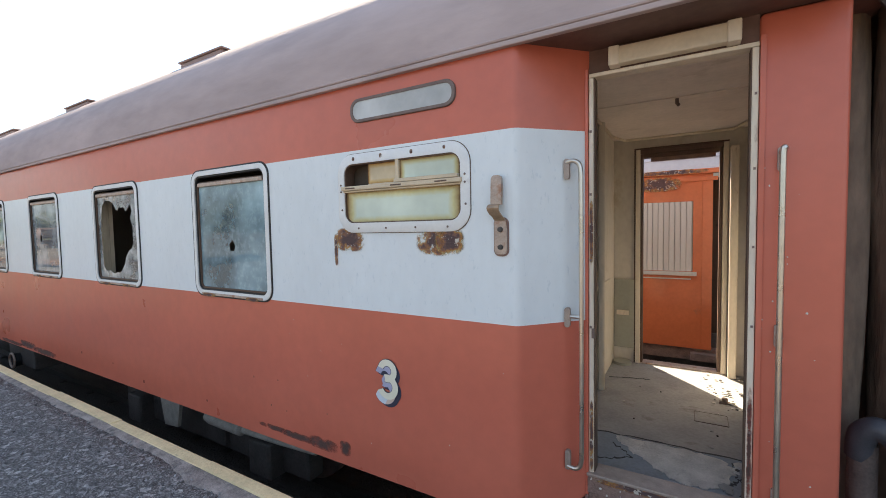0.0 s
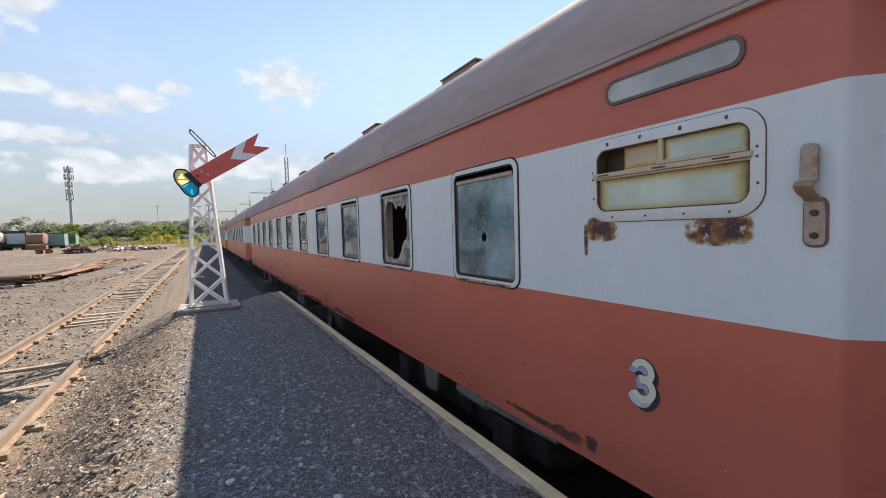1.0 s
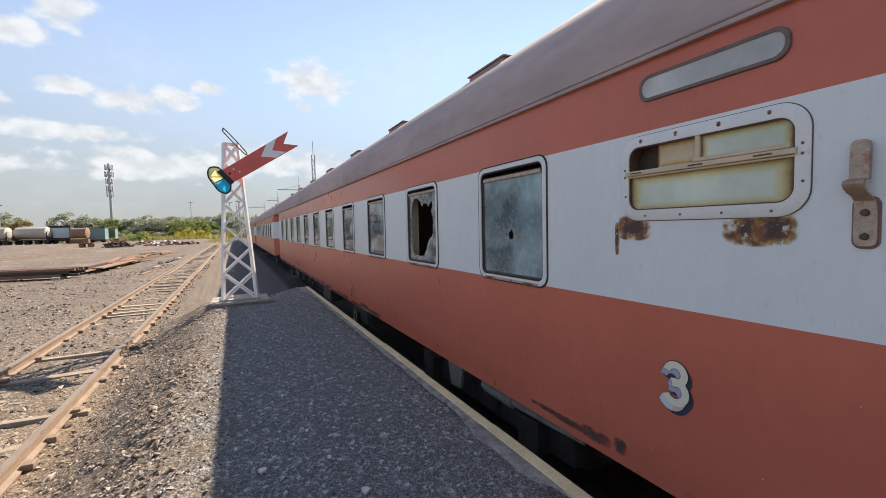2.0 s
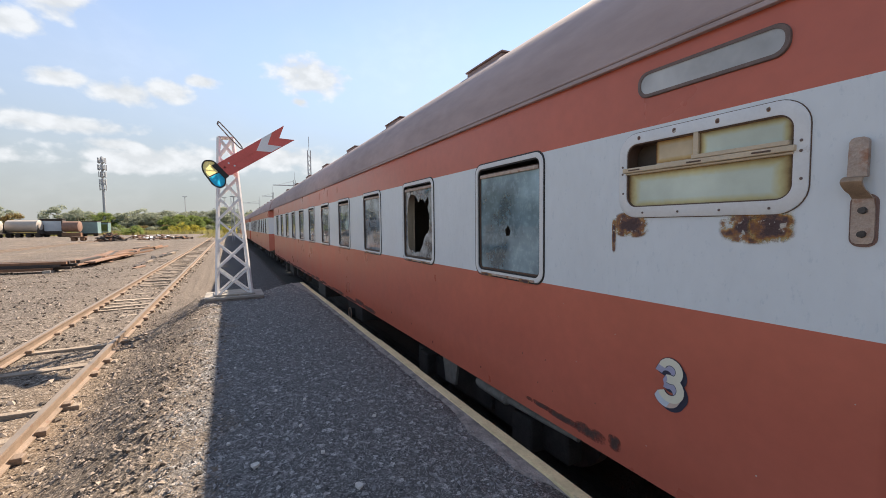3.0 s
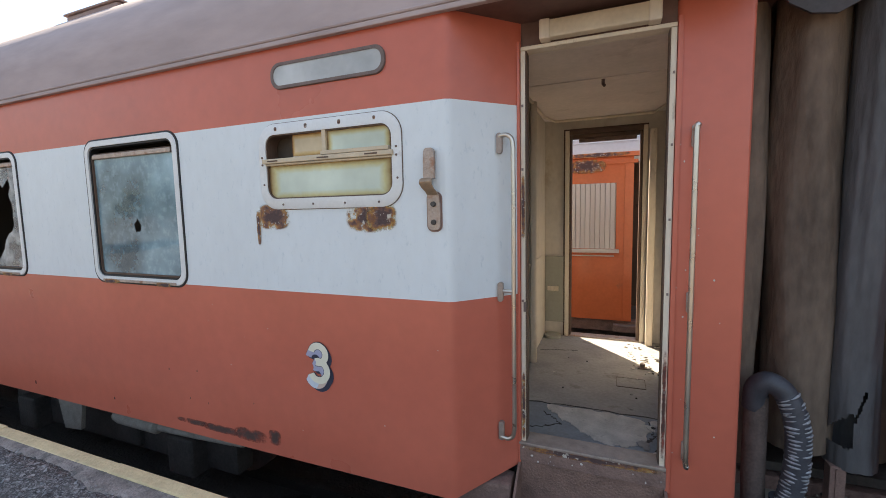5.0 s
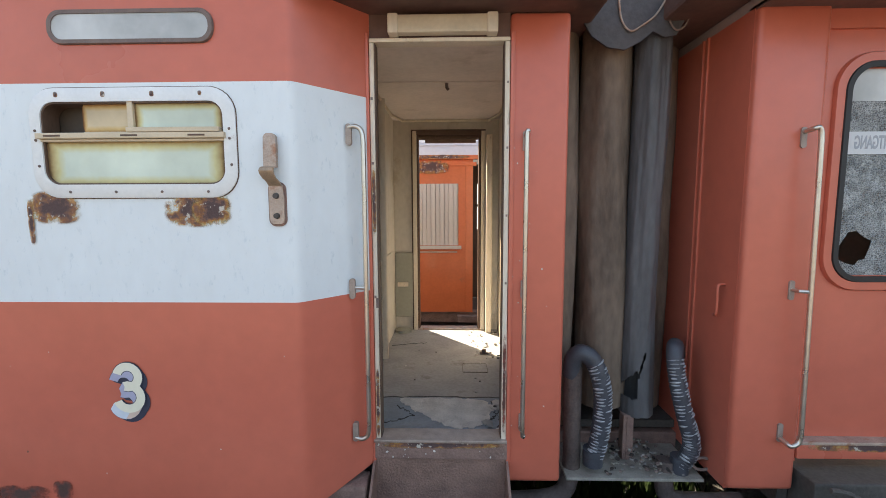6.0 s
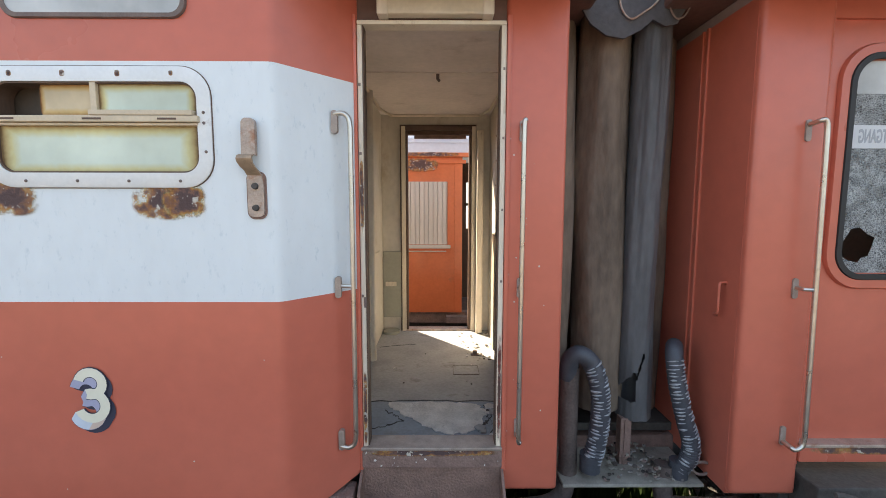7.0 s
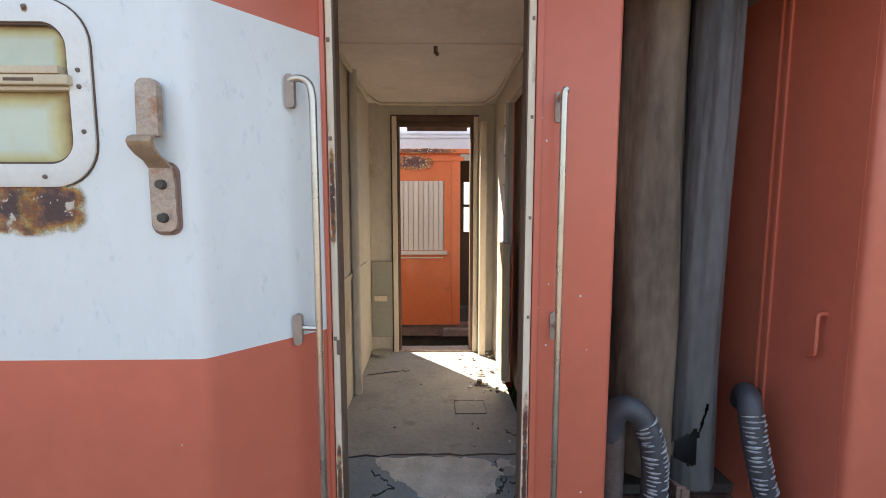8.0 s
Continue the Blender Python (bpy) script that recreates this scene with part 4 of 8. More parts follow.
def end_panels(coach, xe, s, door_open):
    """The slanting corner, the recessed door bay and the end wall. s: +1 when the coach's body lies towards -x."""
    xa, xb, xc = xe - s * NOSE, xe - s * 0.937, xe - s * 0.278
    bm = bmesh.new()
    L = math.hypot(xb - xa, YD - YF)
    nx, ny = (YD - YF) / L * s, abs(xb - xa) / L

    def put(u, z, d):
        k = u / L
        r = 0.14
        g = (k * k / (2 * r) if k < r else k - r / 2) / (1 - r / 2)
        return (xa + (xb - xa) * k, YF + (YD - YF) * g + d, z + (0.085 * k if z < 0.1 else 0.0))
    grid_wall(bm, [L * q for q in (0, 0.03, 0.06, 0.09, 0.115, 0.14, 1)], [ZB, ZW0, ZW1, ZG], [], put, 0.04, band)
    part("corner_panel", bm, (RED, WHITE, DARKIN), coach, "", True)
    lo, hi = sorted((xc, xe))
    bm = boxed(lo, hi, YD - 0.01, YD + 0.06, -0.01, ZG - 0.01, 0.024)
    part("end_panel", bm, RED, coach, "", True)
    lo, hi = sorted((xb, xc))
    # header and soffit take the colour with shade painted in
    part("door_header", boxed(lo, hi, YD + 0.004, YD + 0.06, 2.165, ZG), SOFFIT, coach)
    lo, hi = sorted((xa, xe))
    part("soffit", boxed(lo, hi, YF + 0.003, YD + 0.05, ZG - 0.008, ZG + 0.012), SOFFIT, coach, "underside of the roof edge, coloured dark for shade")
    # end wall, above which the roof's gable closes the end
    lo, hi = sorted((xe - s * 0.05, xe))
    part("end_wall", boxed(lo, hi, YD + 0.05, 2.62, 0.0, ZG), RED, coach)
    part("end_wall", boxed(lo, hi, 3.9, 4.37, 0.0, ZG), RED, coach)
    part("end_wall_lintel", boxed(lo, hi, 2.62, 3.9, 2.12, ZG), RED, coach)
    if not door_open:
        lo, hi = sorted((xb, xc))
        part("door", boxed(lo + 0.02, hi - 0.02, YD + 0.02, YD + 0.06, 0.2, 2.19, 0.006), RED, coach)


def roof_profile(n=22):
    cy, a, b = (YF + YB) / 2, 1.425, 0.972
    return [(cy - a * math.cos(math.pi * i / n), ZG + b * math.sin(math.pi * i / n) ** 0.92) for i in range(n + 1)]


def build_roof(coach, xl, xr, vents):
    bm = bmesh.new()
    prof = roof_profile()
    a = [bm.verts.new((xl, y, z)) for y, z in prof]
    b = [bm.verts.new((xr, y, z)) for y, z in prof]
    for i in range(len(prof) - 1):
        bm.faces.new((a[i], b[i], b[i + 1], a[i + 1]))
    bm.faces.new(a), bm.faces.new(b[::-1])
    part("roof", bm, ROOF, coach, "dull brown-grey arched roof", True)
    bm = boxed(xl, xr, YF - 0.032, YF - 0.002, ZG - 0.026, ZG - 0.002, 0.005)
    part("gutter", bm, ROOF, coach)
    part("roof_bead", tube(bmesh.new(), [(xl, 1.836, ZG + 0.010), (xr, 1.836, ZG + 0.010)], 0.010, 8), ROOF, coach, "", True)
    for x in vents:
        bm = boxed(x - 0.33, x + 0.33, 2.28, 2.68, 2.9, 3.065, 0.02)
        v = part("roof_vent", bm, ROOFVENT, coach, "low boxy roof ventilator", True)
        part("vent_cap", boxed(x - 0.35, x + 0.35, 2.27, 2.69, 3.065, 3.082, 0.007), ROOFVENT, v)


def build_under(coach, xl, xr, near):
    bm = boxed(xl + 0.3, xr - 0.3, 2.2, 4.42, -0.16, 0.055)
    part("underframe", bm, UNDER, coach)
    part("floor", boxed(xl + 1.3, xr - 1.3, YF + 0.07, YB - 0.07, 0.12, 0.19), DARKIN, coach)
    for xc in (xl + 4.6, xr - 4.6):
        bm = boxed(xc - 1.5, xc + 1.5, 2.25, 2.4, -0.55, -0.3, 0.02)
        box(bm, xc - 0.45, xc + 0.45, 2.2, 2.42, -0.5, -0.2, 0.03)
        bogie = part("bogie", bm, UNDER, coach)
        for dx in (-1.05, 1.05):
            bm = bmesh.new()
            bmesh.ops.create_cone(bm, cap_ends=True, segments=28, radius1=0.43, radius2=0.43, depth=0.13,
                                  matrix=Matrix.Translation((xc + dx, 2.73, PIT + 0.53)) @ Matrix.Rotation(radians(90), 4, "X"))
            part("wheel", bm, PIPE, bogie, "", True)
            part("axle_box", boxed(xc + dx - 0.14, xc + dx + 0.14, 2.12, 2.34, PIT + 0.38, PIT + 0.68, 0.03), UNDER, bogie)
    if near:
        bm = bmesh.new()
        tube(bm, [(-3.62, 2.04, -0.135), (-3.55, 2.04, -0.14), (-3.14, 2.04, -0.145), (-3.12, 2.04, -0.145), (-2.7, 2.04, -0.135), (-2.3, 2.05, -0.125)], 0.045, 14, radius=lambda q, i: (0.045, 0.055, 0.055, 0.03, 0.026, 0.022)[i])
        part("train_pipe", bm, UNDERGREY, coach, "grey pipe below the skirt", True)
        part("hanger_bracket", slab(bmesh.new(), [(-4.36, 0.03), (-3.97, 0.03), (-4.05, -0.32), (-4.27, -0.34)], 2.0, 2.03), UNDERGREY, coach, "grey tapered hanger plate")
        bm = tube(bmesh.new(), [(FLANGE_X + 0.10 * math.cos(a), 1.92, -0.28 + 0.10 * math.sin(a)) for a in [2 * math.pi * i / 18 for i in range(19)]], 0.014, 8)
        flange = part("pipe_flange", bm, WORN, coach, "pale ring of an open pipe end", True)
        bm = bmesh.new()
        bmesh.ops.create_cone(bm, cap_ends=True, segments=18, radius1=0.095, radius2=0.095, depth=0.2, matrix=Matrix.Translation((FLANGE_X, 2.03, -0.28)) @ Matrix.Rotation(radians(90), 4, "X"))
        part("pipe_bore", bm, BLACK, flange, "", True)
        part("brake_box", boxed(-8.6, -7.6, 2.0, 2.4, -0.35, 0.05, 0.02), UNDER, coach)
        part("brake_box", boxed(-11.8, -10.9, 2.0, 2.4, -0.4, 0.05, 0.02), UNDER, coach)


FLANGE_X = -8.16
WIN_X = [-2.912 - 1.775 * i for i in range(11)]


def build_body(coach, xl, xr, wx, near):
    holes = [(x - 0.42, x + 0.42, 1.005, 1.895) for x in wx]
    if near:
        holes += [(-1.77, -0.995, 1.485, 1.845), (-1.66, -1.07, 2.1, 2.16)]
    bm = bmesh.new()
    grid_wall(bm, [xl + NOSE, xr - NOSE], [ZB, ZW0, ZW1, ZG], holes, lambda u, z, d: (u, YF + d, z), 0.06, band)
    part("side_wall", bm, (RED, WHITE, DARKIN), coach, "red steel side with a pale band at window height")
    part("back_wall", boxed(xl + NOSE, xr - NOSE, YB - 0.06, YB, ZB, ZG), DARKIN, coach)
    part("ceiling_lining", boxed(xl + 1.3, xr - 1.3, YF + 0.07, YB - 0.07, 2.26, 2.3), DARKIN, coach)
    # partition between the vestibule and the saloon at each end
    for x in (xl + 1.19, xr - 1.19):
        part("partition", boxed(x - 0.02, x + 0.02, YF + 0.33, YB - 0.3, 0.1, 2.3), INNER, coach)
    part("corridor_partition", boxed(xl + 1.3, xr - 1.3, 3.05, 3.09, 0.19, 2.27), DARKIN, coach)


A_R, A_L = 0.49, -23.56
coach_a = thing("railway_coach", (-11.9, 3.26, PIT), "weathered red railway coach with a pale blue-white window band", "railway coach", "train coaches")
build_body(coach_a, A_L, A_R, WIN_X, True)
build_roof(coach_a, A_L, A_R, [-3.9, -6.6, -9.2, -12.0, -14.8, -17.6, -20.4])
build_under(coach_a, A_L, A_R, True)
end_panels(coach_a, A_R, 1, True)
end_panels(coach_a, A_L, -1, False)
rng = random.Random(3)
for i, x in enumerate(WIN_X):
    build_window(coach_a, x, {0: "hole", 1: "broken", 2: "chip", 5: "open"}.get(i, "plain"), rng)

# a second coach of the same kind, copied further down the line
X2 = -24.4
coach_c = thing("railway_coach", (X2 - 12.0, 3.26, PIT), "faded red railway coach with a pale window band further along", "railway coach", "train coaches")
wx2 = [X2 - 3.42 - 1.775 * i for i in range(11)]
build_body(coach_c, X2 - 24.05, X2, wx2, False)
build_roof(coach_c, X2 - 24.05, X2, [X2 - 4.4 - 2.75 * i for i in range(7)])
build_under(coach_c, X2 - 24.05, X2, False)
end_panels(coach_c, X2, 1, False)
end_panels(coach_c, X2 - 24.05, -1, False)
for x in wx2:
    build_window(coach_c, x, "plain", rng)
for k in (1, 2):
    copy_thing(coach_c, pose(X2 - 12.0 - 24.9 * k, 3.26 , PIT))

# ---- the near end of the first coach ----


def build_toilet_window(coach):
    cx, cz, w, h = -1.382, 1.664, 0.868, 0.45
    k = w / 0.775
    YI = YF - 0.016
    surround = part("washroom_window", ring(bmesh.new(), rrect(cx, cz, w, h, 0.11, 8), rrect(cx, cz, w - 0.1, h - 0.112, 0.06, 8), YF - 0.012, YF + 0.0, 0.004), FRAME_W, coach, "riveted pale window surround", True)
    bm = ring(bmesh.new(), rrect(cx, cz, w + 0.007, h + 0.007, 0.113, 8), rrect(cx, cz, w - 0.01, h - 0.01, 0.105, 8), YF - 0.003, YF + 0.01)
    part("seal", bm, BROWN, surround)
    for dx, dz in [(-0.275, 0.202), (-0.098, 0.202), (0.085, 0.202), (0.262, 0.202), (-0.25, -0.2), (-0.075, -0.2), (0.1, -0.2), (0.275, -0.2),
                   (-0.365, 0.053), (-0.365, 0.014), (-0.36, -0.092), (0.365, 0.056), (0.365, 0.017), (0.368, -0.09)]:
        bm = bmesh.new()
        bmesh.ops.create_uvsphere(bm, u_segments=8, v_segments=5, radius=0.006, matrix=Matrix.Translation((cx + dx * k, YF - 0.012, cz + dz)))
        part("rivet", bm, SEAL, surround, "", True)
        bm = bmesh.new()
        y = YF - 0.0128
        if dz > 0.15:
            bm.faces.new([bm.verts.new((cx + dx * k + a * 0.013, y, cz + dz - 0.002 + b * 0.013)) for a, b in ((-0.8, -1.1), (0.8, -1.1), (0.8, 0.8), (-0.8, 0.8))])
            part("rivet_stain", bm, RUST, surround)
        else:
            bm.free()
    bm = slab(bmesh.new(), rrect(cx, 1.580, 0.686 * k, 0.208, 0.045, 5), YI + 0.020, YI + 0.028)
    part("lower_pane", bm, FROST, surround, "frosted pane with rusty edges")
    part("rebate", ring(bmesh.new(), rrect(cx, cz, w - 0.098, h - 0.11, 0.061, 8), rrect(cx, cz, w - 0.112, h - 0.124, 0.055, 8), YF - 0.006, YF + 0.07), BROWN, surround)
    part("upper_pane", boxed(cx + 0.005 * k, cx + 0.335 * k, YI + 0.022, YI + 0.03, 1.69, 1.835), FROST, surround, "frosted sliding pane")
    bm = slab(bmesh.new(), rrect(cx - 0.108 * k, 1.771, 0.19 * k, 0.132, 0.03, 4), YI + 0.034, YI + 0.042)
    part("sliding_pane", bm, FROST_T, surround, "tobacco-stained sliding pane half open")
    part("pane_foot", boxed(cx - 0.2 * k, cx - 0.01 * k, YI + 0.03, YI + 0.05, 1.7, 1.716, 0.003), SASH, surround)
    part("mullion", boxed(cx - 0.015 * k, cx + 0.006 * k, YI + 0.008, YI + 0.05, 1.7, 1.834, 0.003), SASH, surround)
    bm = boxed(cx - 0.355 * k, cx + 0.352 * k, YI - 0.012, YI + 0.03, 1.682, 1.706, 0.004)
    box(bm, cx - 0.01 * k, cx + 0.335 * k, YI - 0.014, YI + 0.02, 1.707, 1.726, 0.003)
    part("transom", bm, SASH, surround, "rusty tan transom bar")
    for dx in (-0.29, 0.0, 0.25):
        part("rain_slot", boxed(cx + dx * k - 0.035, cx + dx * k + 0.035, YI - 0.0135, YI + 0.0, 1.690, 1.697), BROWN, surround)
    part("lower_bar", boxed(cx - 0.345 * k, cx + 0.345 * k, YI + 0.0, YI + 0.025, 1.671, 1.681, 0.003), SASH, surround)
    # added dark sheet in place of the washroom's unlit depth
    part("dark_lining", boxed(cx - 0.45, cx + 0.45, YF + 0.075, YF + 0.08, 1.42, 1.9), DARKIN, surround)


def build_slot_window(coach):
    cx, cz = -1.362, 2.128
    o = part("slot_window", ring(bmesh.new(), rrect(cx, cz, 0.685, 0.135, 0.058, 8), rrect(cx, cz, 0.648, 0.1, 0.046, 8), YF - 0.012, YF + 0.02, 0.005), SEAL, coach, "narrow frosted slot window in a black seal", True)
    part("pane", slab(bmesh.new(), rrect(cx, cz, 0.652, 0.104, 0.046, 8), YF - 0.008, YF - 0.003), MILK, o, "milky pane")


def rust_patch(coach, x0, x1, z0, z1, y=YF - 0.004, mt=None):
    bm = bmesh.new()
    vs = [bm.verts.new(p) for p in ((x0, y, z0), (x1, y, z0), (x1, y - 0.0004, z1), (x0, y, z1))]
    bm.faces.new(vs)
    part("rust_patch", bm, mt or RUST, coach, "flaking brown rust")


def stroke_three(dx, dz, fat=0.0):
    """Outline of a bold three: two open bowls swept with a flat pen."""
    outer, inner = [], []
    for cz, ro, ri, a0, a1 in ((0.657, 0.067, 0.029, 164, -108), (0.565, 0.074, 0.035, 108, -158)):
        for i in range(17):
            a = radians(a0 + (a1 - a0) * i / 16)
            for out, r in ((outer, ro + fat), (inner, ri - fat)):
                out.append((-1.487 + dx + r * math.cos(a), cz + dz + r * 0.98 * math.sin(a)))
    return outer, inner


def three_layer(bm, dx, dz, y, fat=0.0, before=None):
    """One coat of the numeral; with the coat before it given, the two are joined at their stroke ends."""
    outer, inner = stroke_three(dx, dz, fat)
    a = [bm.verts.new((x, y + (0.00002 if i > 16 else 0.0), z)) for i, (x, z) in enumerate(outer)]
    b = [bm.verts.new((x, y + (0.00002 if i > 16 else 0.0), z)) for i, (x, z) in enumerate(inner)]
    for i in range(len(a) - 1):
        if i != 16:
            bm.faces.new((a[i], a[i + 1], b[i + 1], b[i]))
    if before is not None:
        if before:
            for k in (0, 17):
                bm.faces.new((before[0][k], a[k], b[k], before[1][k]))
        else:
            bm.faces.new((a[16], a[17], b[17], b[16]))
        before[:] = [a, b]
    return bm


def build_numeral(coach):
    """A sign-painter's numeral: cream face, shaded block depth to the lower left, dark cast shade to the lower right."""
    m = part("class_numeral", three_layer(bmesh.new(), 0.0, 0.0, YF - 0.0086), NUM_FACE, coach, "painted block numeral three, cream with shaded depth")
    ux, uz = -0.019, -0.031

    def swept(x0, z0, x1, z1, y, fat, n=14):
        bm, before = bmesh.new(), []
        for i in range(n + 1):
            three_layer(bm, x0 + (x1 - x0) * i / n, z0 + (z1 - z0) * i / n, y + 0.00004 * i, fat, before)
        return bm
    part("numeral_line", three_layer(bmesh.new(), 0.0, 0.0, YF - 0.0080, 0.0032), NUM_DARK, m)
    part("numeral_edge", swept(0.0, 0.0, ux, uz, YF - 0.0074, 0.0), NUM_SIDE, m, "lavender and pale blue shaded edges")
    part("numeral_outline", swept(0.0, 0.0, ux, uz, YF - 0.0052, 0.003), NUM_DARK, m)
    part("numeral_shadow", swept(0.002, 0.0, 0.017, -0.022, YF - 0.0040, 0.001), NUM_DARK, m)
    part("numeral_shadow", swept(ux + 0.003, uz, ux + 0.021, uz - 0.014, YF - 0.0030, 0.001), NUM_DARK, m)
    # yellow and pale blue touches on the block's lower side
    outer, inner = stroke_three(0.0, 0.0)
    for i0, i1, mt in ((26, 29, NUM_WARM), (29, 33, NUM_PALE)):
        bm = bmesh.new()
        for i in range(i0, i1):
            q = [outer[i], outer[i + 1]]
            vs = [bm.verts.new((x, YF - 0.0083, z)) for x, z in q] + [bm.verts.new((x + ux * 0.95, YF - 0.0077, z + uz * 0.95)) for x, z in reversed(q)]
            bm.faces.new(vs)
        part("numeral_tint", bm, mt, m)


def build_lever(coach):
    x = -0.80

    def strap(rows, thick):
        """A bent strap: rows of centre x, y, z and half width."""
        bm = bmesh.new()
        f = [[bm.verts.new((px + q * w, py + d, pz)) for q, d in ((-1, 0), (1, 0), (1, thick), (-1, thick))] for px, py, pz, w in rows]
        for a, b in zip(f, f[1:]):
            for k in range(4):
                bm.faces.new((a[k], a[(k + 1) % 4], b[(k + 1) % 4], b[k]))
        bm.faces.new(f[0]), bm.faces.new(f[-1][::-1])
        bmesh.ops.bevel(bm, geom=[e for e in bm.edges if len(e.link_faces) == 2 and e.calc_face_angle() > 0.6], offset=0.003, segments=2, affect="EDGES")
        return bm
    bar = [(x, YF - 0.032, 1.697, 0.012), (x, YF - 0.033, 1.692, 0.02), (x, YF - 0.034, 1.682, 0.025), (x, YF - 0.036, 1.64, 0.026), (x - 0.001, YF - 0.037, 1.56, 0.026)]
    lever = part("lever_bracket", strap(bar, 0.022), WORN, coach, "worn steel lever bracket with two bolts", True)
    curl = [(x - 0.006, YF - 0.04, 1.563, 0.028), (x - 0.008, YF - 0.056, 1.556, 0.028), (x - 0.008, YF - 0.062, 1.545, 0.029), (x - 0.007, YF - 0.058, 1.532, 0.028),
            (x - 0.003, YF - 0.044, 1.516, 0.027), (x + 0.004, YF - 0.028, 1.503, 0.026), (x + 0.01, YF - 0.018, 1.486, 0.027)]
    part("hook", strap(curl, 0.012), HOOK, lever, "rubbed brown curled hook", True)
    foot = [(x + 0.011, YF - 0.016, 1.49, 0.028), (x + 0.012, YF - 0.014, 1.44, 0.031), (x + 0.012, YF - 0.014, 1.35, 0.031), (x + 0.012, YF - 0.014, 1.335, 0.027), (x + 0.012, YF - 0.014, 1.328, 0.015)]
    part("foot", strap(foot, 0.014), WORN, lever, "", True)
    for z in (1.445, 1.362):
        bm = bmesh.new()
        bmesh.ops.create_cone(bm, cap_ends=True, segments=10, radius1=0.013, radius2=0.011, depth=0.014, matrix=Matrix.Translation((x + 0.012, YF - 0.02, z)) @ Matrix.Rotation(radians(90), 4, "X"))
        part("bolt", bm, UNDER, lever, "", True)
    part("bracket_plate", slab(bmesh.new(), rrect(x + 0.012, 1.41, 0.076, 0.185, 0.03), YF - 0.004, YF), POST, lever)


def handrail(coach, xb, xr, y, yw, z0, z1, zm, r=0.011, block=False, lean=0.0):
    """A vertical grab rail whose ends turn back to plates on the panel beside it."""
    bm = bmesh.new()
    mid = (xb + xr) / 2
    pts = [(xb, yw, z1 - 0.01), (xb, y + 0.005, z1 - 0.004), (mid, y, z1), (xr - (xr - xb) * 0.12, y, z1 - 0.018), (xr, y, z1 - 0.06)]
    pts = smooth_path(pts, 5) + smooth_path([(xr + lean, y, z0 + 0.06), (xr + lean * 0.8 - (xr - xb) * 0.12, y, z0 + 0.018), (mid, y, z0), (xb, y + 0.005, z0 + 0.004), (xb, yw, z0 + 0.01)], 5)
    rail = part("handrail", tube(bm, pts, r, 12), STEEL, coach, "long bent steel handrail", True)
    for z in (z1 - 0.035, zm - 0.005, z0 + 0.035):
        part("mounting_plate", slab(bmesh.new(), rrect(xb, z, 0.026, 0.095, 0.011, 4), y - 0.004 if block else yw - 0.006, yw + 0.004), PLATE, rail)
    bm = tube(bmesh.new(), [(xb, yw - 0.004, zm), (xb, y + 0.01, zm), (xr, y, zm)], 0.009, 8)
    part("stay", bm, STEEL, rail, "", True)


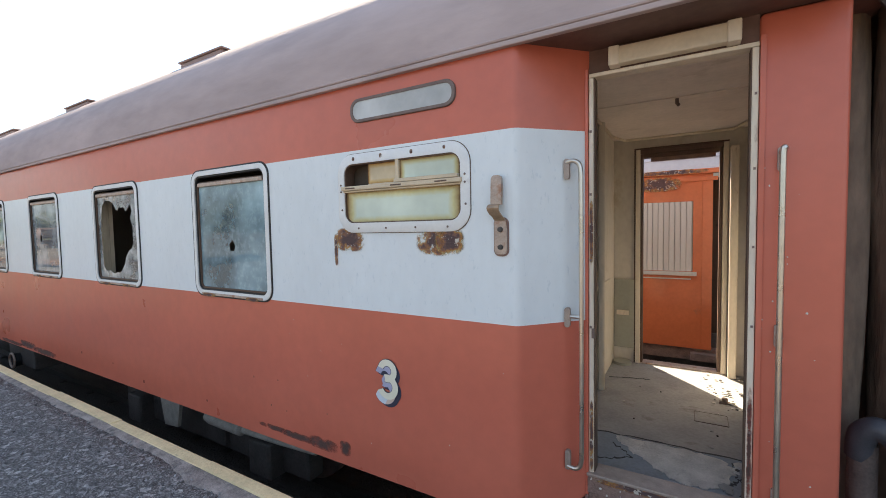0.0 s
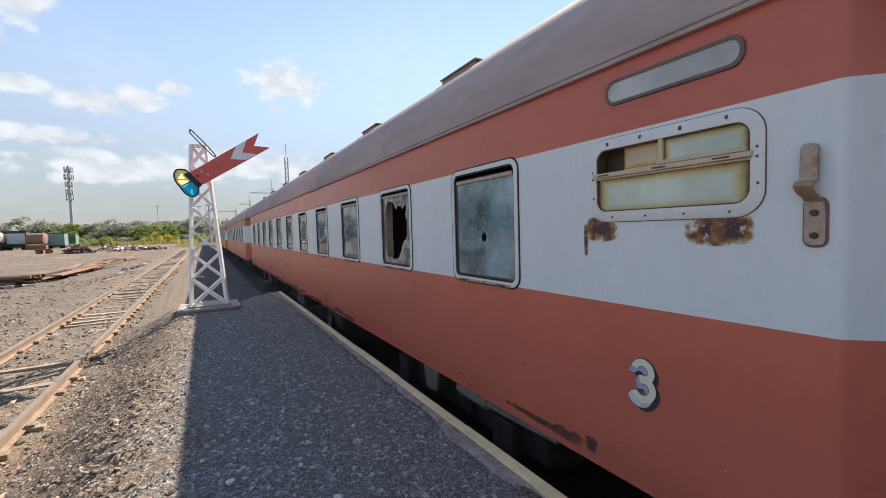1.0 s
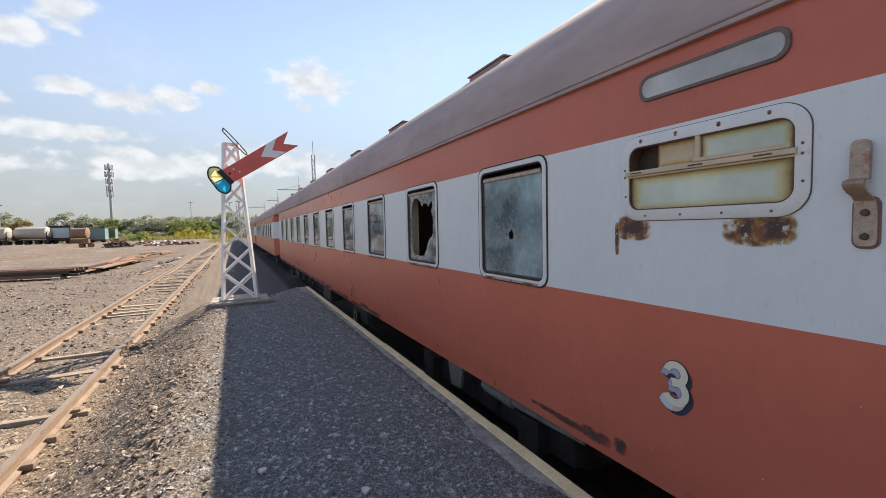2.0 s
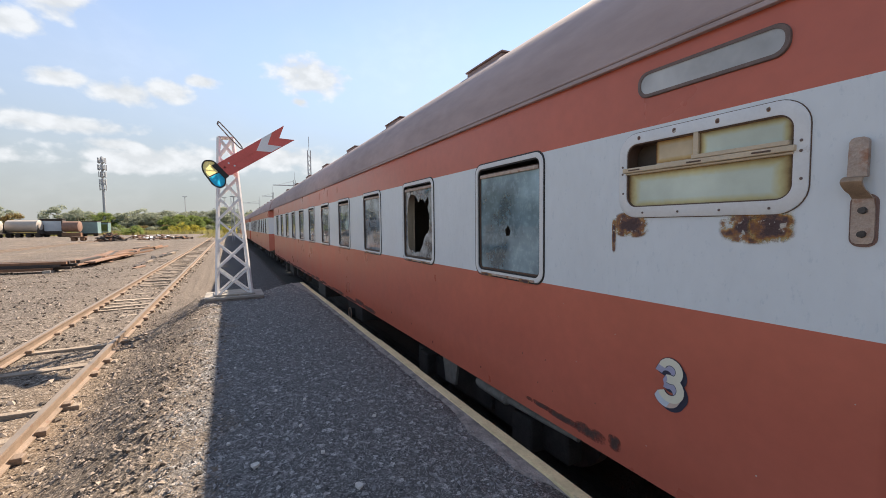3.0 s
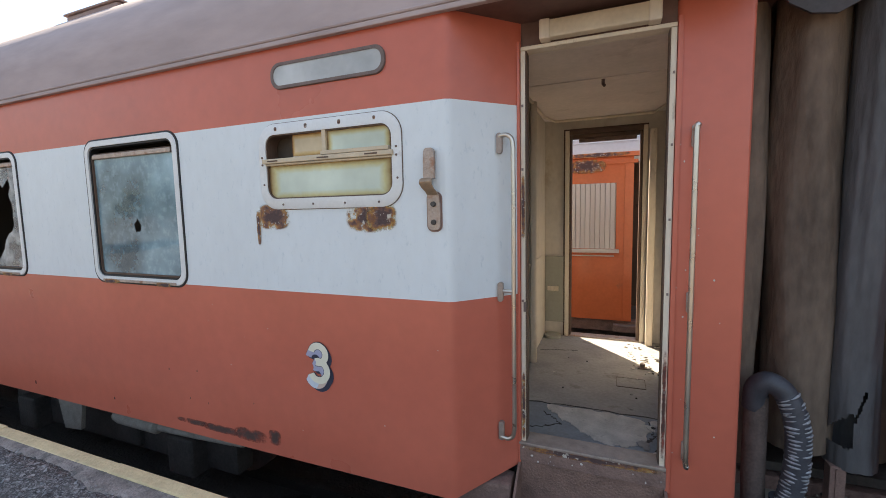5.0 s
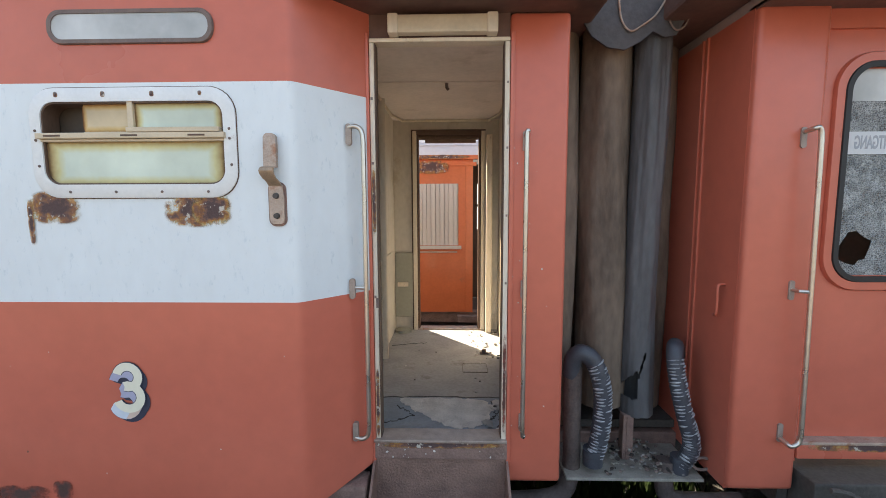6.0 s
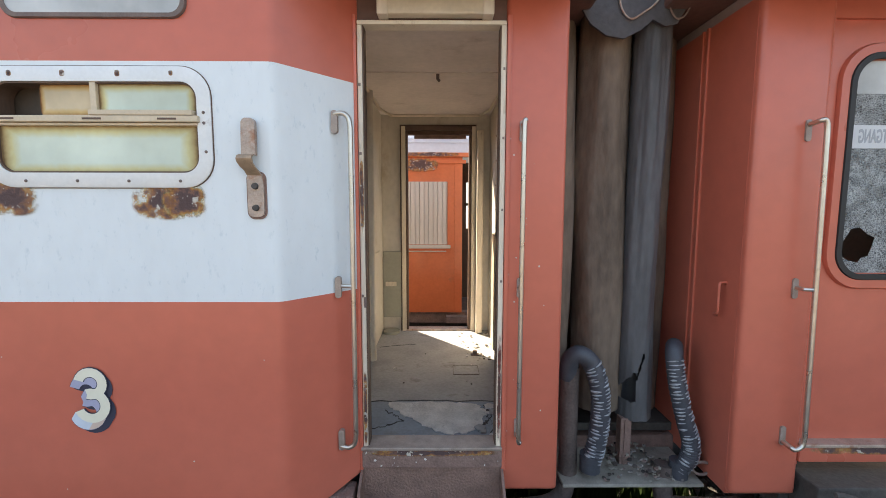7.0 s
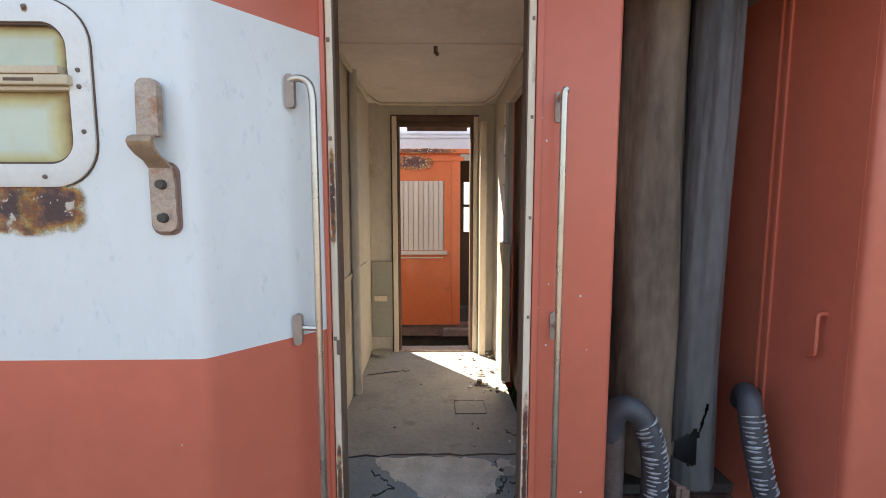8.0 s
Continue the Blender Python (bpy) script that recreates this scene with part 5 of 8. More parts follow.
def build_vestibule(coach):
    XL, XR, YN, YX, F, C = -0.66, 0.40, YD + 0.06, 4.40, 0.12, 2.26
    part("vestibule_floor", boxed(XL, XR, YD + 0.02, YX + 0.05, F - 0.04, F), LINO, coach, "scuffed dusty lino floor")
    part("vestibule_ceiling", boxed(XL, XR, YN, YX, C, C + 0.03), CEIL, coach, "stained cream ceiling")
    # rounded cove with a pale bead
    bm = tube(bmesh.new(), [(XL + 0.1, YX - 0.03, C - 0.012), (XR - 0.1, YX - 0.03, C - 0.012)], 0.012, 8)
    tube(bm, [(XL + 0.1, YX - 0.03, C - 0.012), (XL + 0.03, YX - 0.3, C - 0.012), (XL + 0.02, YN + 0.1, C - 0.012)], 0.012, 8)
    tube(bm, [(XR - 0.1, YX - 0.03, C - 0.012), (XR - 0.03, YX - 0.3, C - 0.012), (XR - 0.02, YN + 0.1, C - 0.012)], 0.012, 8)
    part("ceiling_bead", bm, CREAM, coach, "", True)
    part("vestibule_wall", boxed(XL - 0.04, XL, YN, YX, F, C), INNER, coach, "cream panelled vestibule wall")
    part("dado_rail", boxed(XL, XL + 0.012, YN + 0.4, YX - 0.25, 0.93, 0.96, 0.003), INNER, coach)
    part("corner_post", tube(bmesh.new(), [(XL + 0.03, 3.55, F), (XL + 0.03, 3.55, C)], 0.028, 12), INNER, coach, "", True)
    # far wall round the opposite door
    bm = boxed(XL, -0.45, YX, YX + 0.05, F - 0.1, C)
    box(bm, 0.25, XR, YX, YX + 0.05, F - 0.1, C)
    box(bm, -0.45, 0.25, YX, YX + 0.05, 2.12, C)
    part("far_wall", bm, INNER, coach)
    bm = boxed(-0.465, -0.425, YX - 0.03, YX + 0.06, F, 2.15, 0.006)
    box(bm, 0.224, 0.264, YX - 0.03, YX + 0.06, F, 2.15, 0.006)
    part("far_door_frame", bm, CREAM, coach, "worn cream frame of the opposite door")
    part("far_door_head", boxed(-0.425, 0.224, YX - 0.028, YX + 0.06, 2.11, 2.15, 0.006), BROWN, coach, "dark brown head of the opposite door")
    part("header_board", boxed(-0.34, 0.17, YX + 0.0, YX + 0.02, 2.035, 2.074, 0.008), POST, coach, "loose brown board under the door head")
    bm = boxed(-0.424, -0.404, YX - 0.012, YX + 0.07, F, 2.108, 0.004)
    box(bm, 0.198, 0.223, YX - 0.012, YX + 0.07, F, 2.108, 0.004)
    box(bm, -0.403, 0.197, YX - 0.012, YX + 0.07, 2.075, 2.108, 0.004)
    part("door_rebate", bm, BROWN, coach, "dark brown worn door rebate")
    # thin dark strips drawn in as the frame's shadow line
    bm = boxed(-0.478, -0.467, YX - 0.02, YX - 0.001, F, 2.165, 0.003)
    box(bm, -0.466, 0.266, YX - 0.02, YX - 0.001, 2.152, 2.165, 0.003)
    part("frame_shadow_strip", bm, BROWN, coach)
    part("far_sill", boxed(-0.45, 0.25, YX - 0.02, YX + 0.1, F - 0.12, F + 0.012, 0.004), WORN, coach)
    part("low_locker", boxed(-0.655, -0.475, YX - 0.025, YX - 0.002, 0.26, 0.93, 0.004), INNER_G, coach, "grey-green low locker door")
    part("locker_latch", boxed(-0.63, -0.52, YX - 0.04, YX - 0.024, 0.58, 0.625, 0.004), CREAM, coach)
    part("kick_basin", tube(bmesh.new(), [(-0.57, YX - 0.09, F), (-0.57, YX - 0.09, F + 0.028)], 0.085, 18), INNER_G, coach, "", True)
    # wall towards the gangway, with its open doorway
    bm = boxed(XR, XR + 0.04, 3.72, YX, F, C)
    box(bm, XR, XR + 0.04, YN, 2.72, F, C)
    box(bm, XR, XR + 0.04, 2.72, 3.72, 2.1, C)
    part("gangway_wall", bm, INNER, coach, "cream wall beside the gangway doorway")
    bm = boxed(XR - 0.02, XR, 3.70, 3.76, F, 2.1, 0.003)
    strip = part("door_edge_strip", bm, FRAME_W, coach, "pale bolted edge strip")
    for i in range(9):
        bm = bmesh.new()
        bmesh.ops.create_uvsphere(bm, u_segments=7, v_segments=4, radius=0.008, matrix=Matrix.Translation((XR - 0.02, 3.728, 0.35 + 0.2 * i)))
        part("screw", bm, WORN, strip)
    part("door_stop", boxed(XR - 0.05, XR, 3.55, 3.72, 0.2, 1.15, 0.004), SASH, coach)
    part("corner_pillar", boxed(0.27, 0.33, YX - 0.12, YX - 0.001, F, 2.1, 0.01), CREAM, coach)
    part("gangway_door", boxed(XR + 0.06, XR + 0.09, 2.66, 3.80, F, 2.2, 0.004), BROWN, coach, "dark brown closed gangway door")
    # ceiling lamp stub
    part("lamp_stub", tube(bmesh.new(), [(-0.10, 3.15, C), (-0.10, 3.15, C - 0.03), (-0.09, 3.14, C - 0.045)], 0.011, 8), PIPE, coach, "", True)
    part("ceiling_joint", boxed(XL, XR, 3.10, 3.112, C - 0.006, C + 0.001), CEIL, coach)
    # broken floor near the door
    rr = random.Random(8)
    bm = bmesh.new()
    part("front_lino", boxed(XL, XR, YD + 0.09, 2.808, F, F + 0.003), LINO_B, coach, "blue-grey torn lino beside the door")
    pts = [(-0.41, 2.785), (-0.2, 2.80), (0.0, 2.79), (0.146, 2.765), (0.20, 2.68), (0.17, 2.55), (0.13, 2.47), (0.07, 2.43), (-0.02, 2.41), (-0.08, 2.44), (-0.16, 2.50), (-0.233, 2.574), (-0.30, 2.62), (-0.33, 2.68), (-0.387, 2.72)]
    torn = []
    for (ax, ay), (bx, by) in zip(pts, pts[1:] + pts[:1]):
        for k in range(6):
            t = k / 6
            torn.append((ax + (bx - ax) * t + (rr.uniform(-0.012, 0.012) if k else 0), ay + (by - ay) * t + (rr.uniform(-0.012, 0.012) if k else 0)))
    pts = torn
    lo = [bm.verts.new((x, y, F)) for x, y in pts]
    hi = [bm.verts.new((x, y, F + 0.0075)) for x, y in pts]
    bm.faces.new(hi)
    for i in range(len(pts)):
        j = (i + 1) % len(pts)
        bm.faces.new((lo[i], lo[j], hi[j], hi[i]))
    part("bare_patch", bm, SCREED, coach, "bare pale screed where the lino has torn away")
    for k, (x0, y0, x1, y1) in enumerate(((-0.62, 2.815, 0.40, 2.812), (-0.62, 3.87, -0.31, 3.945), (-0.5, 2.45, -0.3, 2.56), (0.2, 2.42, 0.24, 2.76), (0.28, 3.05, 0.39, 2.96), (0.13, 2.44, 0.21, 2.58), (0.21, 2.58, 0.19, 2.76), (-0.42, 2.7, -0.3, 2.56), (0.24, 2.6, 0.36, 2.5))):
        bm = bmesh.new()
        n = 14
        prev = None
        for i in range(n + 1):
            t = i / n
            x, y = x0 + (x1 - x0) * t, y0 + (y1 - y0) * t
            dx, dy = rr.uniform(-0.012, 0.012), rr.uniform(-0.012, 0.012)
            w = 0.004 + 0.006 * rr.random()
            a, b = bm.verts.new((x + dx, y + dy - w, F + 0.0035)), bm.verts.new((x + dx, y + dy + w, F + 0.0035))
            if prev:
                bm.faces.new((prev[0], a, b, prev[1]))
            prev = (a, b)
        part("floor_crack", bm, BLACK, coach)
    for i in range(74):
        x, y, s = rr.uniform(0.14, 0.38), rr.uniform(2.36, 2.78), rr.uniform(0.008, 0.04)
        if i > 20:
            x, y, s = rr.uniform(-0.5, 0.38), rr.uniform(2.25, 4.3), rr.uniform(0.004, 0.014)
        if i > 33:
            x, y, s = 0.39 - 0.3 * rr.random() ** 1.6, rr.uniform(3.5, 4.3), rr.uniform(0.004, 0.018)
        bm = slab(bmesh.new(), [(rr.uniform(0.7, 1.2) * s * math.cos(a), rr.uniform(0.7, 1.2) * s * math.sin(a)) for a in (0, 1.1, 2.3, 3.4, 4.6, 5.5)], 0, 0.006)
        bmesh.ops.rotate(bm, verts=bm.verts, cent=(0, 0, 0), matrix=Matrix.Rotation(radians(90), 3, "X"))
        bmesh.ops.translate(bm, verts=bm.verts, vec=(x, y, F + 0.008 + 0.004 * (i % 9) / 9))
        part("lino_fragment", bm, (LINO, SCREED, DARKSCRAP)[i % 3], coach)
    hatch = part("floor_hatch", boxed(0.02, 0.21, 3.25, 3.42, F, F + 0.004), LINO, coach, "small square floor hatch")
    part("hatch_rim", ring(bmesh.new(), rrect(0, 0, 0.196, 0.176, 0.008), rrect(0, 0, 0.19, 0.17, 0.006), 0, 0.004), SEAL, hatch)
    rim = hatch.children[0]
    rim.data.transform(Matrix.Translation((0.115, 3.335, F + 0.001)) @ Matrix.Rotation(radians(90), 4, "X") @ Matrix.Translation(-Vector((0, 0, 0))) @ Matrix.Translation(ORIGIN[rim.name]))
    rim.data.transform(Matrix.Translation(-ORIGIN[rim.name]))
    bm = tube(bmesh.new(), [(0.213, 3.67, F), (0.213, 3.67, F + 0.04)], 0.02, 10)
    box(bm, 0.178, 0.248, 3.65, 3.69, F, F + 0.012)
    part("floor_bolt", bm, PIPE, coach, "", True)


def build_doorway(coach):
    x0, x1 = -0.447, 0.212
    bm = boxed(x0, x0 + 0.022, YD - 0.012, YD + 0.06, 0.2, 2.160, 0.005)
    part("door_jamb", bm, CREAM, coach, "chipped cream door jamb")
    part("door_jamb", boxed(x1 - 0.024, x1, YD - 0.012, YD + 0.06, 0.2, 2.160, 0.005), CREAM, coach, "chipped cream door jamb")
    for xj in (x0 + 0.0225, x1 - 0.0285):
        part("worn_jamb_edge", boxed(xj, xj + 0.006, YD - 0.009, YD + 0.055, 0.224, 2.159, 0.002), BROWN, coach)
    rust_patch(coach, x0 + 0.002, x0 + 0.022, 0.22, 0.6, YD - 0.0126)
    rust_patch(coach, x0 + 0.002, x0 + 0.022, 1.25, 1.6, YD - 0.0126)
    rust_patch(coach, x1 - 0.022, x1 - 0.002, 0.22, 0.8, YD - 0.0126, SCAB)
    part("door_head", boxed(x0, x1, YD - 0.012, YD + 0.06, 2.161, 2.179, 0.004), CREAM, coach)
    part("jamb_fillet", boxed(x0 - 0.016, x0 - 0.002, YD - 0.022, YD + 0.03, 0.1, 2.2, 0.003), RED, coach)
    part("jamb_fillet", boxed(x1 + 0.002, x1 + 0.022, YD - 0.018, YD + 0.03, 0.1, 2.2, 0.003), RED, coach)
    for z in (0.5, 0.95, 1.28, 1.6, 1.9):
        part("jamb_screw", boxed(x0 + 0.004, x0 + 0.014, YD - 0.016, YD - 0.01, z, z + 0.012), PIPE, coach)
        part("jamb_screw", boxed(x1 - 0.014, x1 - 0.006, YD - 0.016, YD - 0.01, z + 0.07, z + 0.08), PIPE, coach)
    part("door_catch", boxed(x0 + 0.012, x0 + 0.026, YD - 0.014, YD + 0.02, 0.9, 0.95, 0.003), PIPE, coach)
    part("threshold", boxed(x0 - 0.01, x1 + 0.005, YD - 0.03, YD + 0.09, 0.205, 0.222, 0.006), PLATE, coach, "worn metal threshold")
    part("sill_plate", boxed(x0 - 0.012, x1 + 0.006, YD - 0.022, YD + 0.03, 0.115, 0.204, 0.006), POST, coach, "chipped red-brown sill plate")
    rust_patch(coach, x0, x1, 0.175, 0.215, YD - 0.0245)
    bm = boxed(x0 - 0.004, x1 + 0.0, YD - 0.012, YD + 0.01, -0.14, 0.112, 0.004)
    stepb = part("entry_step", bm, TREAD, coach, "dark ribbed steel entry step")
    part("tread", boxed(x0 - 0.004, x1, YD - 0.29, YD - 0.012, -0.16, -0.135, 0.006), TREAD, stepb)
    for x in (x0 - 0.014, x1 + 0.0):
        bm = bmesh.new()
        pts = [(YD + 0.01, 0.115), (YD - 0.05, 0.1), (YD - 0.2, -0.02), (YD - 0.28, -0.1), (YD - 0.3, -0.2), (YD + 0.01, -0.2)]
        a = [bm.verts.new((x, y, z)) for y, z in pts]
        b = [bm.verts.new((x + 0.012, y, z)) for y, z in pts]
        bm.faces.new(a), bm.faces.new(b[::-1])
        for i in range(len(pts)):
            j = (i + 1) % len(pts)
            bm.faces.new((a[i], a[j], b[j], b[i]))
        part("step_cheek", bm, TREAD, stepb)
    rr = random.Random(4)
    for i in range(5):
        for k in range(11):
            x = x0 + 0.04 + 0.055 * k
            m = Matrix.Translation((x, YD - 0.05 - 0.05 * i, -0.134)) @ Matrix.Rotation(radians(40 if (i + k) % 2 else -40), 4, "Z")
            part("tread_rib", boxed(-0.016, 0.016, -0.004, 0.004, 0, 0.004, m=m), TREAD, stepb)
    # rusted step carrier below the slanting corner
    part("step_carrier", boxed(-0.80, x0 - 0.03, 2.0, 2.14, -0.24, 0.05, 0.02), POST, coach, "rust-brown step carrier")
    # lamp housing over the door
    lamp = part("lamp_cover", boxed(-0.34, 0.135, YD - 0.055, YD, 2.186, 2.266, 0.012), LAMPC, coach, "yellowed cream lamp cover above the door")
    part("end_cap", boxed(-0.352, -0.305, YD - 0.062, YD + 0.002, 2.182, 2.27, 0.008), CREAM, lamp)
    part("end_cap", boxed(0.10, 0.15, YD - 0.062, YD + 0.002, 2.182, 2.27, 0.008), CREAM, lamp)


build_toilet_window(coach_a)
build_slot_window(coach_a)
rust_patch(coach_a, -1.865, -1.62, 1.325, 1.475)
rust_patch(coach_a, -1.868, -1.838, 1.235, 1.455)
for x, q in ((-2.925, 0.36), (-4.7, 0.3), (-6.475, 0.3)):
    rust_patch(coach_a, x - q + 0.02, x - q + 0.2, 0.966, 0.998, YF - 0.0175, RUST)
    rust_patch(coach_a, x + q - 0.17, x + q - 0.02, 0.966, 0.996, YF - 0.0175, RUST)
rust_patch(coach_a, -1.28, -0.975, 1.31, 1.475)
rust_patch(coach_a, -1.16, -0.985, 1.315, 1.47, YF - 0.0055)
rs = random.Random(14)
for i, (x, z, wide, q) in enumerate(((-2.45, 0.094, 0.22, 0.02), (-2.25, 0.09, 0.20, 0.026), (-2.02, 0.098, 0.14, 0.044), (-1.83, 0.118, 0.05, 0.05))):
    rust_patch(coach_a, x - wide, x + wide, z - q, z + q, YF - 0.003 - 0.0003 * i, SCAB)
for x, z, q in ((-2.52, 0.25, 0.006), (-2.36, 0.24, 0.005), (-1.98, 0.3, 0.005), (-2.7, 0.42, 0.007), (-2.44, 0.44, 0.006)):
    part("paint_pit", slab(bmesh.new(), [(x + 0.7 * q * rs.uniform(0.7, 1.2) * math.cos(a), z + 1.3 * q * rs.uniform(0.7, 1.2) * math.sin(a)) for a in (0, 0.9, 1.9, 2.9, 3.9, 5.1)], YF - 0.001, YF), BROWN, coach_a)
# corroded lower edge of the far skirt, a thin run of scabs, and single spots nearer
x = -6.3
while x > -22:
    q = rs.uniform(0.5, 1.1)
    low = ZB - 0.015 + rs.uniform(0, 0.035)
    rust_patch(coach_a, x - q, x, low, low + rs.uniform(0.05, 0.10), YF - 0.003 - 0.0006 * rs.random(), SCAB)
    x -= q * rs.uniform(0.6, 1.05)
for x, z, q in ((-5.62, 0.2, 0.014), (-4.9, 0.19, 0.01), (-4.3, 0.11, 0.014), (-3.3, 0.13, 0.009)):
    rust_patch(coach_a, x - q, x + q, z - 1.2 * q, z + 1.2 * q, YF - 0.003, SCAB)
build_numeral(coach_a)
build_lever(coach_a)
handrail(coach_a, -0.528, -0.462, YD - 0.112, YD - 0.098, 0.275, 1.76, 1.02, block=True)
handrail(coach_a, 0.288, 0.282, YD - 0.085, YD - 0.012, 0.28, 1.74, 1.0)
build_doorway(coach_a)
build_vestibule(coach_a)
chips = random.Random(61)
for i in range(44):
    if i < 18:
        x, z, y = 0.235 + 0.2 * chips.random() ** 2.5, chips.uniform(0.05, 2.0), YD - 0.0108
    elif i < 36:
        x, z, y = chips.uniform(-0.44, 0.2), chips.uniform(0.12, 0.2), YD - 0.0228
    else:
        x, z, y = chips.uniform(-2.6, -0.76), chips.uniform(0.12, 0.9), YF - 0.001
    q = chips.uniform(0.0012, 0.004) * (1.6 if 18 <= i < 36 else 1.0)
    part("paint_chip", slab(bmesh.new(), [(x + q * chips.uniform(0.6, 1.5) * math.cos(a), z + q * chips.uniform(0.6, 1.6) * math.sin(a)) for a in (0, 1.3, 2.4, 3.7, 5.1)], y, y + 0.0006), SCREED, coach_a)
for i, x in enumerate((-10.6, -9.7, -8.75)):
    part("faded_letter", boxed(x - 0.045, x + 0.045, YF - 0.0025, YF, 2.03 + 0.02 * i, 2.2), FADED, coach_a)

# ---- the neighbouring coach, its gangway and hoses ----
B_L, B_R = 1.33, 26.2
coach_b = thing("railway_coach", (13.8, 3.26, PIT), "red railway coach with a closed end door and shattered door window", "railway coach", "train coaches")
build_body(coach_b, B_L, B_R, [4.9 + 1.835 * i for i in range(10)], False)
build_roof(coach_b, B_L, B_R, [5.8, 8.6])
build_under(coach_b, B_L, B_R, False)
for x in [4.9 + 1.835 * i for i in range(10)]:
    build_window(coach_b, x, "plain", rng)


def build_b_end(coach):
    xe = B_L
    part("end_panel", boxed(xe, 1.655, YD - 0.02, YD + 0.06, -0.03, 2.30, 0.026), RED, coach, "", True)
    part("panel_seam", boxed(1.648, 1.662, YD - 0.005, YD + 0.05, 0.12, 2.26, 0.003), RED, coach)
    part("end_wall", boxed(xe - 0.002, xe + 0.05, YD + 0.012, 2.97, -0.04, ZG), RED, coach)
    part("end_wall", boxed(xe, xe + 0.05, 3.9, 4.37, -0.04, ZG), RED, coach)
    part("end_wall_lintel", boxed(xe, xe + 0.05, 2.97, 3.9, 2.15, ZG), RED, coach)
    bm = boxed(xe - 0.012, xe + 0.0, 2.50, 2.52, 0.1, 2.3, 0.004)
    box(bm, xe - 0.012, xe + 0.0, 2.545, 2.56, 0.1, 2.3, 0.004)
    part("end_bead", bm, RED, coach, "raised vertical bead")
    hd = smooth_path([(xe, 2.25, 1.0), (xe - 0.03, 2.248, 1.0), (xe - 0.04, 2.245, 0.98), (xe - 0.04, 2.245, 0.9), (xe - 0.038, 2.25, 0.85), (xe - 0.03, 2.285, 0.835), (xe, 2.30, 0.825)], 4)
    part("grab_handle", tube(bmesh.new(), hd, 0.0065, 8), RED, coach, "small painted grab handle", True)
    # closed door with a rounded window
    x0, x1, zs, zt = 1.665, 2.4, 0.22, 2.21
    cx, cz, w, h = 2.19, 1.545, 0.70, 1.03
    cx = 1.768 + w / 2
    x1 = cx + w / 2 + 0.1
    bm = bmesh.new()
    grid_wall(bm, [x0, x1], [zs, zt], [(cx - w / 2 + 0.03, cx + w / 2 - 0.03, cz - h / 2 + 0.03, cz + h / 2 - 0.03)], lambda u, z, d: (u, YD + 0.03 + d, z), 0.04, lambda z: 0)
    door = part("end_door", bm, (RED, WHITE, RED), coach, "closed red door with a shattered window")
    part("door_swell", ring(bmesh.new(), rrect(cx, cz, w + 0.09, h + 0.09, 0.17, 8), rrect(cx, cz, w, h, 0.13, 8), YD + 0.012, YD + 0.03, 0.012), RED, door, "", True)
    part("window_seal", ring(bmesh.new(), rrect(cx, cz, w + 0.004, h + 0.004, 0.132, 8), rrect(cx, cz, w - 0.05, h - 0.05, 0.11, 8), YD + 0.006, YD + 0.05, 0.006), BLACK, door, "", True)
    rr = random.Random(11)
    bm = bmesh.new()
    hole = [(1.885 + dx, 1.183 + dz) for dx, dz in ((-0.075, 0.01), (-0.05, 0.045), (-0.03, 0.085), (0.01, 0.092), (0.05, 0.06), (0.085, 0.045), (0.075, 0.0), (0.06, -0.045), (0.03, -0.05), (0.015, -0.075), (-0.03, -0.065), (-0.072, -0.04))]
    holed(bm, rrect(cx, cz, w - 0.04, h - 0.04, 0.11, 5), [hole], YD + 0.036)
    part("door_pane", bm, CRACK, door, "shattered safety glass with a hole")
    # added dark sheet in place of the unlit space behind the glass
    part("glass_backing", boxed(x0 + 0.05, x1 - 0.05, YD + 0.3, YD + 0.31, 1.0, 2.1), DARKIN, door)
    st = part("exit_sticker", boxed(1.796, cx + w / 2 - 0.03, YD + 0.0335, YD + 0.0355, 1.64, 1.745), STRIPW, door, "white strip with mirrored lettering")
    bm = lettering("UITGANG", 0.084, 0.0026, 0.0004)
    bmesh.ops.scale(bm, verts=bm.verts, vec=(-0.46, 1, 1))
    minx = min(v.co.x for v in bm.verts)
    bmesh.ops.translate(bm, verts=bm.verts, vec=(1.845 - minx, YD + 0.033, 1.692))
    part("lettering", bm, STRIPT, st, "grey mirrored word reading UITGANG")
    part("dust_film", boxed(1.80, cx + w / 2 - 0.03, YD + 0.0343, YD + 0.0356, 1.885, 2.03), MILK, door, "smooth grey film along the top of the glass")
    part("door_sill", boxed(1.657, 2.7, YD - 0.02, YD + 0.05, 0.14, 0.216, 0.008), RED, coach, "chipped red door sill")
    rust_patch(coach, 1.66, 2.7, 0.18, 0.23, YD - 0.023)
    part("sill_angle", boxed(1.657, 2.7, YD - 0.03, YD + 0.06, 0.218, 0.234, 0.004), WORN, coach)
    part("door_header", boxed(x0, 2.7, YD + 0.01, YD + 0.06, 2.205, ZG), RED, coach)
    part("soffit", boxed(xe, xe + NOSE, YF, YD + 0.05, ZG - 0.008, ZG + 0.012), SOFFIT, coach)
    part("far_panel", boxed(x1 + 0.002, 2.75, YD + 0.01, YD + 0.06, 0.2, 2.22), RED, coach)
    bm = bmesh.new()
    grid_wall(bm, [0, 1], [0.08, ZW0, ZW1, ZG], [], lambda u, z, d: (xe + 1.0 + 0.25 * u, YD - (YD - YF) * u + d, z), 0.04, band)
    part("corner_panel", bm, (RED, WHITE, DARKIN), coach)
